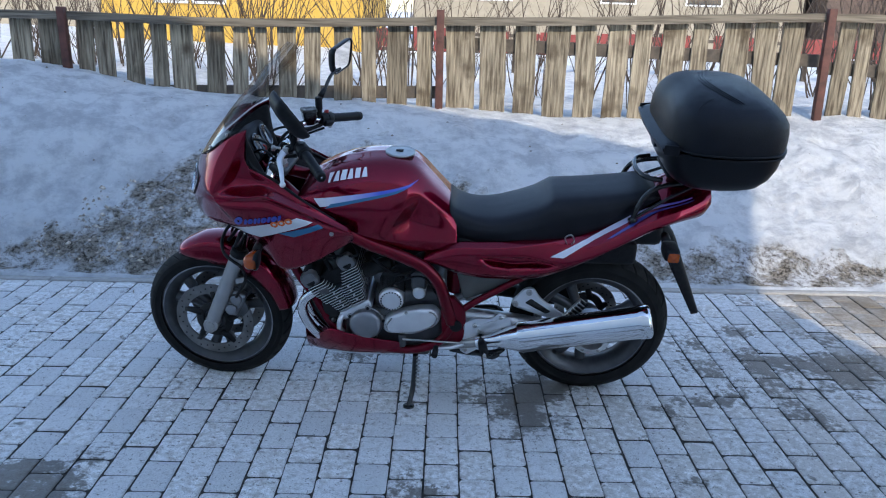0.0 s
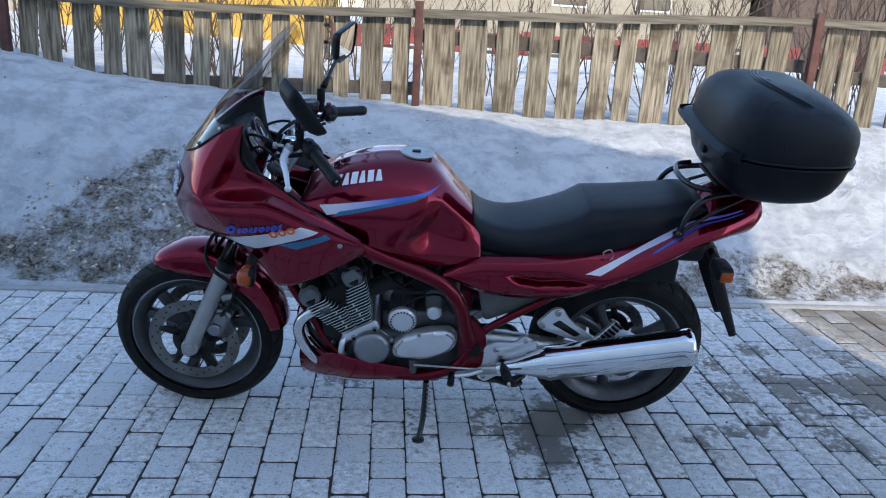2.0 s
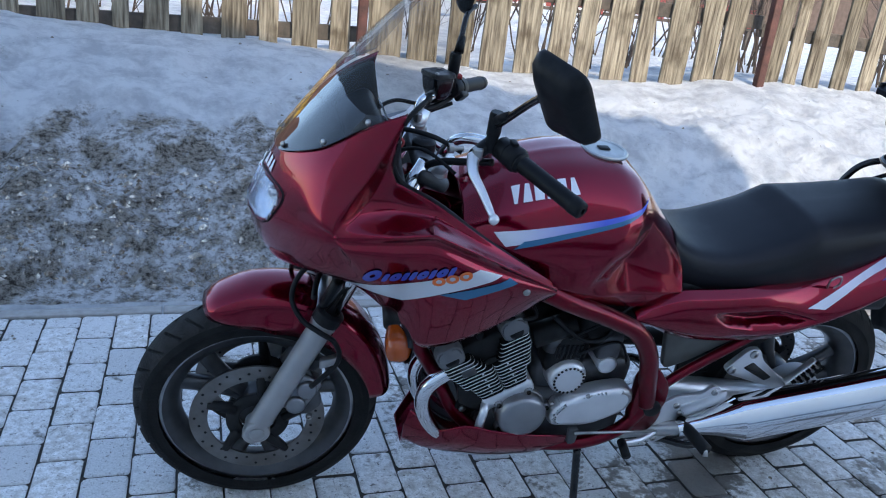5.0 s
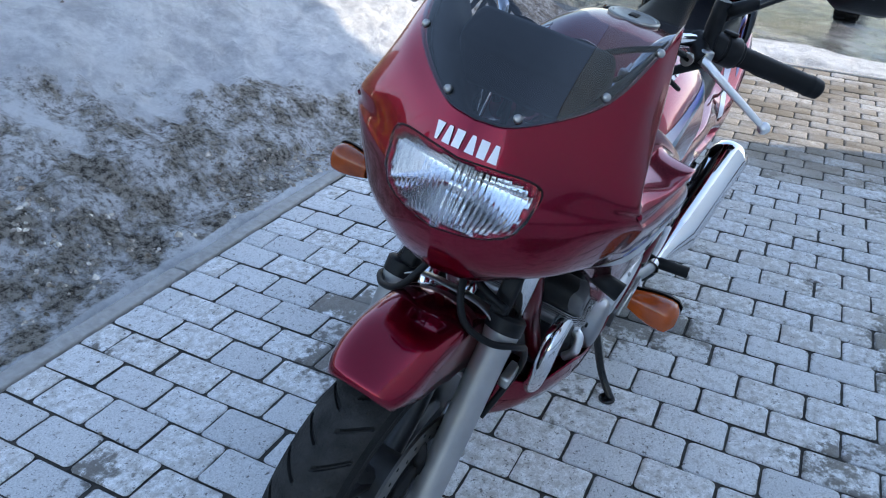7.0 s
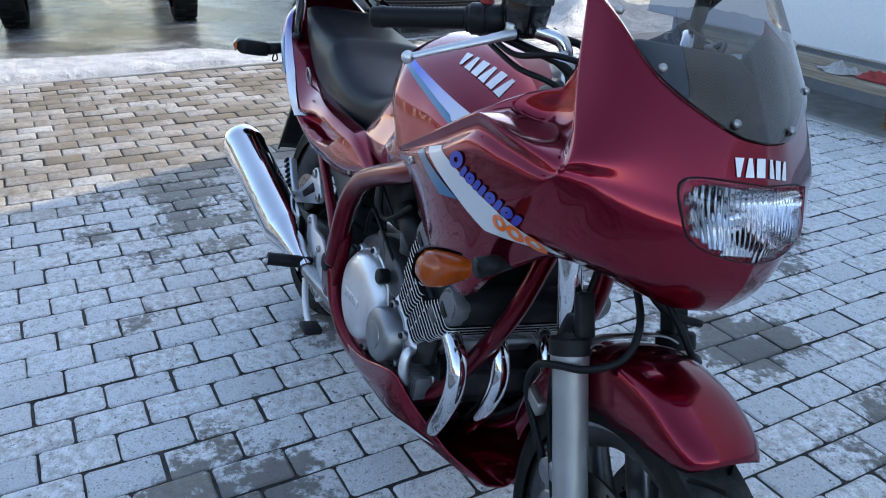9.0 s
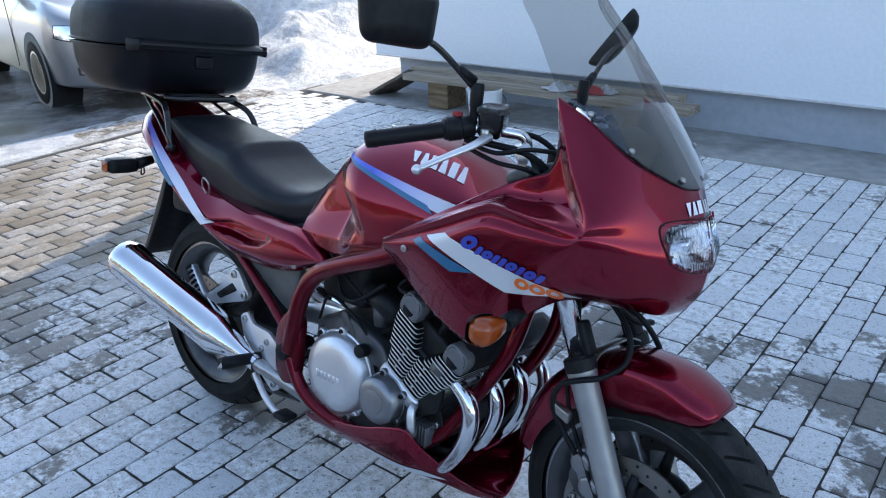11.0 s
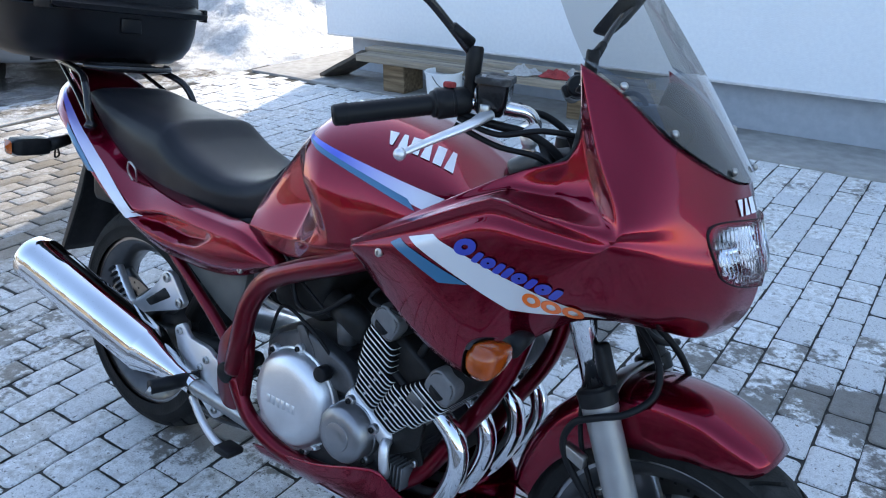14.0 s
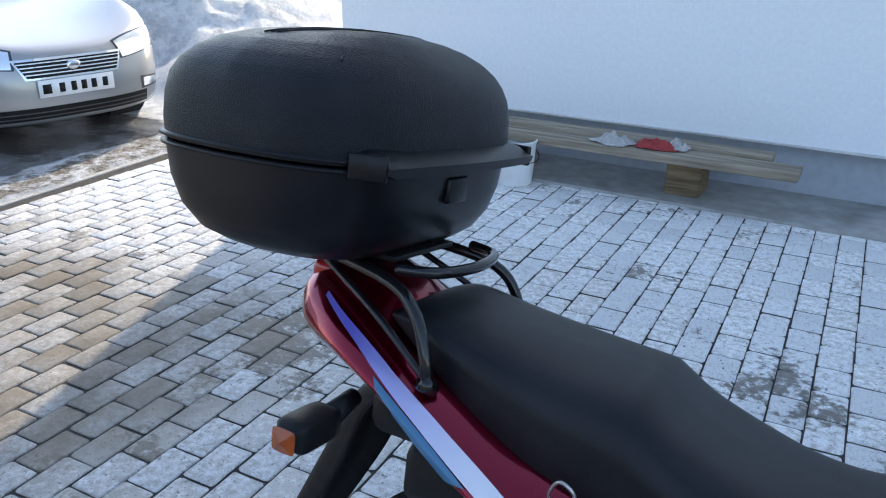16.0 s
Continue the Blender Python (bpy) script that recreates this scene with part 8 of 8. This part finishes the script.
    for k in range(4):
        hw = 0.315 + 0.012 * k
        part("grille_bar", skin_patch(-hw, hw, 0.528 + 0.022 * k, 0.535 + 0.022 * k, 0.013, 0, 20, 1), "alloy", car)
    part("emblem", moved(lathe([(0, 0.048), (0.008, 0.048), (0.012, 0.030), (0.012, 0.0001)], "x", 24), Matrix.Translation((0.945, 0, 0.575)) @ Matrix.Diagonal((1, 1, 0.62, 1))), "chrome", car, "plain oval emblem")
    npl = part("number_plate", box_bm(0.955, -0.26, 0.385, 0.963, 0.26, 0.497, 0.003, 1), "white_paint", car, "white number plate with plain bars")
    for y, w in ((-0.20, 0.05), (-0.12, 0.05), (-0.05, 0.05), (0.02, 0.05), (0.10, 0.05), (0.20, 0.07)):
        part("plate_bar", box_bm(0.9635, -y - w / 2, 0.410, 0.9645, -y + w / 2 - 0.012, 0.470), "black_plastic", npl)
    part("lower_grille", skin_patch(-0.56, 0.56, 0.245, 0.325, 0.004, 0.0), "black_plastic", car, "dark lower air intake")
    for z in (0.262, 0.290):
        part("intake_bar", skin_patch(-0.54, 0.54, z, z + 0.008, 0.008, 0, 20, 1), "alloy_dark", car)
    part("underbody", box_bm(-3.3, -0.66, 0.22, 0.60, 0.66, 0.40), "black_engine", car)
    return car


silver_car()


def white_offroader():
    car = thing("off_road_vehicle", "white off-road vehicle with knobbly tyres standing on icy snow", "vehicle", m=pose(6.62, 0.22, 0.0, 0, 0, 178))
    # forward is the vehicle's own x; its front axle is at the origin
    rows = []
    for x, zl, zt, w in ((0.45, 0.86, 1.08, 0.60), (0.35, 0.82, 1.12, 0.66), (0.1, 0.80, 1.14, 0.70), (-0.5, 0.60, 1.16, 0.80), (-0.9, 0.50, 1.85, 0.82), (-2.6, 0.50, 1.92, 0.82), (-3.1, 0.55, 1.85, 0.80)):
        rows.append([Vector((x, y * w, zl + (zt - zl) * t)) for y, t in ((-0.9, 0), (-1, 0.1), (-1, 0.55), (-0.9, 0.92), (-0.7, 1), (0.7, 1), (0.9, 0.92), (1, 0.55), (1, 0.1), (0.9, 0))])
    bm = grid_bm(rows, closed_u=True)
    bm.verts.ensure_lookup_table()
    bm.faces.new(bm.verts[:10])
    bm.faces.new(bm.verts[-10:])
    part("body", bm, "white_paint", car, "white bodywork", sharp=40)
    part("chassis", box_bm(-2.9, -0.30, 0.42, 0.30, 0.30, 0.56, 0.02), "black_engine", car)
    for s in SIDES:
        for cx in (0.0, -2.3):
            car_wheel(car, (cx, s * 0.72, 0.36), 0.36, 0.105, s, "steel")
            for k in range(36):
                a = 2 * math.pi * k / 36
                m = Matrix.Translation((cx + 0.362 * math.cos(a), s * 0.72 + (0.05 if k % 2 else -0.05), 0.36 + 0.362 * math.sin(a))) @ Matrix.Rotation(-a, 4, "Y")
                part("tread_block", moved(box_bm(-0.008, -0.045, -0.02, 0.012, 0.045, 0.02), m), "rubber", car, smooth=False) if cx == 0.0 else None
        part("suspension_arm", tube([(0.0, s * 0.62, 0.36), (0.0, s * 0.2, 0.42)], 0.035, 10), "black_engine", car)
    part("front_axle", tube([(0, -0.60, 0.34), (0, 0.60, 0.34)], 0.04, 12), "black_engine", car)
    return car


white_offroader()


# ---- behind the fence ----
def far_building(name, label, x0, x1, y, depth, h, material, windows, roof=True):
    b = thing(name, label, "building")
    part("wall", box_bm(x0, y, -0.5, x1, y + depth, h), material, b, smooth=False)
    for wx, wz, ww, wh in windows:
        w = part("window", box_bm(wx - ww / 2 - 0.06, y - 0.05, wz - 0.06, wx + ww / 2 + 0.06, y + 0.02, wz + wh + 0.06), "bucket", b, smooth=False)
        part("pane", box_bm(wx - ww / 2, y - 0.06, wz, wx + ww / 2, y - 0.045, wz + wh), "window", w, smooth=False)
    if roof:
        part("roof", plate([(x0 - 0.3, h), (x1 + 0.3, h), ((x0 + x1) / 2, h + (x1 - x0) * 0.22)], y - 0.3, y + depth + 0.3), "roof", b, smooth=False)
    return b


yb = far_building("shed", "yellow clad outbuilding beyond the garden fence", -8.6, -2.35, 16.0, 5.0, 3.2, "yellow", [(-6.9, 1.55, 0.7, 0.7), (-6.0, 1.55, 0.7, 0.7)])
x = -8.6
while x < -2.4:
    part("batten", box_bm(x, 15.985, -0.4, x + 0.03, 15.999, 3.2), "yellow", yb, smooth=False)
    x += 0.22
far_building("cottage", "cream walled cottage far behind the fence", -2.0, 12.2, 27.0, 6.0, 5.0, "cream", [(1.0, 1.95, 1.2, 1.3), (5.5, 1.95, 1.2, 1.3), (8.6, 1.95, 1.2, 1.3)])
far_building("house", "pale house far behind the fence", -32.0, -11.5, 30.0, 8.0, 6.0, "cream", [(-14, 1.4, 1.2, 1.3), (-20, 1.4, 1.2, 1.3)])


far_building("barn", "dark brown boarded barn far behind the fence", 12.6, 27.0, 26.0, 6.0, 3.4, "brown", [])


def red_fence():
    rng = random.Random(8)
    f = thing("garden_fence", "red painted board fence beyond the snowy garden", "fence")
    x = -1.7
    while x < 9.0:
        w = rng.uniform(0.11, 0.14)
        if rng.random() < 0.80:
            part("board", box_bm(x, 12.0, 0.80 + rng.uniform(-0.06, 0.06), x + w, 12.025, 1.16 + rng.uniform(-0.03, 0.03)), "redboard", f, smooth=False)
        x += w + 0.015
    for z in (0.75, 1.05):
        part("rail", box_bm(-1.8, 12.03, z, 9.0, 12.07, z + 0.06), "wood_dark", f, smooth=False)
    for x in (-1.7, 1.0, 3.7, 6.4, 9.0):
        part("post", box_bm(x, 12.03, 0.0, x + 0.08, 12.11, 1.2), "wood_dark", f, smooth=False)


red_fence()


def shrub(x, y, h, n, seed):
    rng = random.Random(seed)
    bm = bmesh.new()

    def branch(p, d, length, r, depth):
        pts = [p]
        q = p.copy()
        for k in range(3):
            d = (d + Vector((rng.uniform(-1, 1), rng.uniform(-1, 1), rng.uniform(-0.3, 0.8))) * 0.22).normalized()
            q = q + d * length / 3
            pts.append(q.copy())
        tube(pts, r, 4, 5, bm=bm, r2=r * 0.45, caps=False)
        if depth:
            for k in range(rng.randint(2, 4)):
                t = rng.randint(1, 3)
                dd = (d + Vector((rng.uniform(-1, 1), rng.uniform(-1, 1), rng.uniform(-0.2, 0.7))) * 0.8).normalized()
                branch(pts[t], dd, length * rng.uniform(0.4, 0.65), r * 0.5, depth - 1)

    for k in range(n):
        a = rng.uniform(0, 2 * math.pi)
        tilt = rng.uniform(0.05, 0.5)
        branch(Vector((rng.uniform(-0.25, 0.25), rng.uniform(-0.2, 0.2), 0)), Vector((math.cos(a) * tilt, math.sin(a) * tilt, 1)).normalized(), h * rng.uniform(0.55, 0.8), rng.uniform(0.007, 0.014), 2)
    ob = part("shrub", bm, "twig", smooth=False)
    ob.location = (x, y, 0.35)
    return tagged(ob, "bare leafless shrub with many thin twigs behind the fence", "shrub", "shrubs behind the fence")


rs = random.Random(21)
for i in range(30):
    x = -6.2 + i * 0.46
    shrub(x + rs.uniform(-0.25, 0.25), 4.3 + rs.uniform(-0.3, 3.5), rs.uniform(1.3, 2.4), rs.randint(6, 11), 100 + i)

# ---- the blocks of the paving, last ----
def lay_pavers():
    rng = random.Random(11)
    kinds = []
    for k in range(7):
        me = paver_mesh(PITCH_X - 0.0042, PITCH_Y - 0.0052, "paver", rng)
        me.materials.append(M["paver"])
        me.materials.append(M["joint"])
        kinds.append(me)
    spots = []
    for i in range(-46, 42):
        for j in range(-28, 12):
            p = STEP_A * (i + 0.5 + PAVE_PHASE[0]) + STEP_B * (j + 0.5 + PAVE_PHASE[1] + 0.5 * ((i + 1) % 2))
            u, v = pave_local(p.x, p.y)
            if not PAVE_X0 + 0.05 < u < PAVE_X1 - 0.05 or v < PAVE_Y0 - 0.05:
                continue
            top, low = v + PITCH_Y / 2, v - PITCH_Y / 2
            if low > PAVE_Y1 - 0.03:
                continue
            k = 1.0
            if top > PAVE_Y1:                      # cut along the kerb
                k = (PAVE_Y1 - low) / PITCH_Y
                p = p - STEP_B * (1 - k) / 2
            spots.append((p.x, p.y, k))
    near = [s for s in spots if -1.15 < s[0] < 0.85 and -1.05 < s[1] < 0.95 and s[2] == 1.0]
    near.sort(key=lambda s: (s[0] + 0.15) ** 2 + (s[1] + 0.05) ** 2)
    near = set(near[:290])
    turn = Matrix.Rotation((COURSE_TURN + CROSS_TURN) / 2, 4, "Z")
    back = pave_m.inverted()
    verts, faces, side = [], [], []
    shapes = [([v.co.copy() for v in me.vertices], [tuple(p.vertices) for p in me.polygons], [p.material_index for p in me.polygons]) for me in kinds]
    for s in spots:
        x, y, k = s
        n_kind = rng.randrange(len(kinds))
        flip = Matrix.Rotation(math.pi * rng.randrange(2), 4, "Z")
        m = Matrix.Translation((x + rng.uniform(-.0012, .0012), y + rng.uniform(-.0018, .0018), rng.uniform(-0.0040, 0.0012))) @ turn @ Euler((rng.uniform(-.010, .010), rng.uniform(-.013, .013), rng.uniform(-.010, .010))).to_matrix().to_4x4() @ flip
        m = back @ m
        if s in near:
            ob = new("paver", kinds[n_kind])
            ob.parent = paving
            ob.matrix_basis = m
        else:
            n = len(verts)
            src, polys, mats = shapes[n_kind]
            for co in src:
                verts.append(tuple(m @ Vector((co.x, co.y * k, co.z))))
            faces += [tuple(n + v for v in p) for p in polys]
            side += mats
    far = bpy.data.meshes.new("paver_field")
    far.from_pydata(verts, [], faces)
    damp = [0.85 * smooth(1.3, 2.5, x) * smooth(-2.4, -1.2, y) for x, y, z in verts]
    far.attributes.new("damp", "FLOAT", "POINT").data.foreach_set("value", damp)
    far.materials.append(M["paver_far"])
    far.materials.append(M["joint"])
    far.polygons.foreach_set("material_index", side)
    far.polygons.foreach_set("use_smooth", [True] * len(faces))
    ob = new("paver_field", far)
    ob.parent = paving
    tagged(ob, "grey concrete paving blocks", kind="stuff")


lay_pavers()


def scatter(name, label, spots, lo, hi, material, seed):
    """Many tiny crumbs as one object."""
    rng = random.Random(seed)
    verts, faces = [], []
    for x, y, z in spots:
        r = lo + (hi - lo) * rng.random() ** 2.5
        n = len(verts)
        for dx, dy, dz in ((1, 0, 0), (-1, 0, 0), (0, 1, 0), (0, -1, 0), (0, 0, 0.8), (0, 0, -0.3)):
            k = r * rng.uniform(0.6, 1.3)
            verts.append((x + dx * k, y + dy * k, z + dz * k))
        faces += [tuple(n + i for i in f) for f in ((0, 2, 4), (2, 1, 4), (1, 3, 4), (3, 0, 4), (2, 0, 5), (1, 2, 5), (3, 1, 5), (0, 3, 5))]
    me = bpy.data.meshes.new(name)
    me.from_pydata(verts, [], faces)
    me.materials.append(M[material])
    return tagged(new(name, me), label, "debris", kind="stuff")


rg = random.Random(77)
scatter("grit", "dark grit and crumbs lying on the paving", [(rg.uniform(-2.6, 3.6), rg.uniform(-2.6, 1.05), 0.001) for k in range(420)], 0.002, 0.007, "dirt", 5)
bank = []
while len(bank) < 150:
    x, y = rg.uniform(-4.2, 4.3), 1.25 + 2.0 * rg.random() ** 1.6
    bank.append((x, y, ground_height(x, y) + 0.002))
clods = []
while len(clods) < 2400:
    x, d = rg.uniform(-2.3, 1.2), 0.13 + 0.95 * rg.random()
    y = 1.10 + d
    reach = table([(-2.6, 0.30), (-1.9, 0.75), (-0.6, 0.75), (0.3, 0.5), (1.2, 0.25)], x)
    if d < reach and fbm(x - 9, y, 1.3, 4) + 0.5 * fbm(x, y, 5.0, 2) > -0.12:
        clods.append((x, y, ground_height(x, y) - 0.003))
scatter("thaw_clods", "brown crumbled clods of frozen dirt on the bank", clods, 0.004, 0.021, "clod", 8)
scatter("thaw_debris", "dark twigs and crumbs melting out of the snow bank", bank, 0.003, 0.015, "dirt", 6)
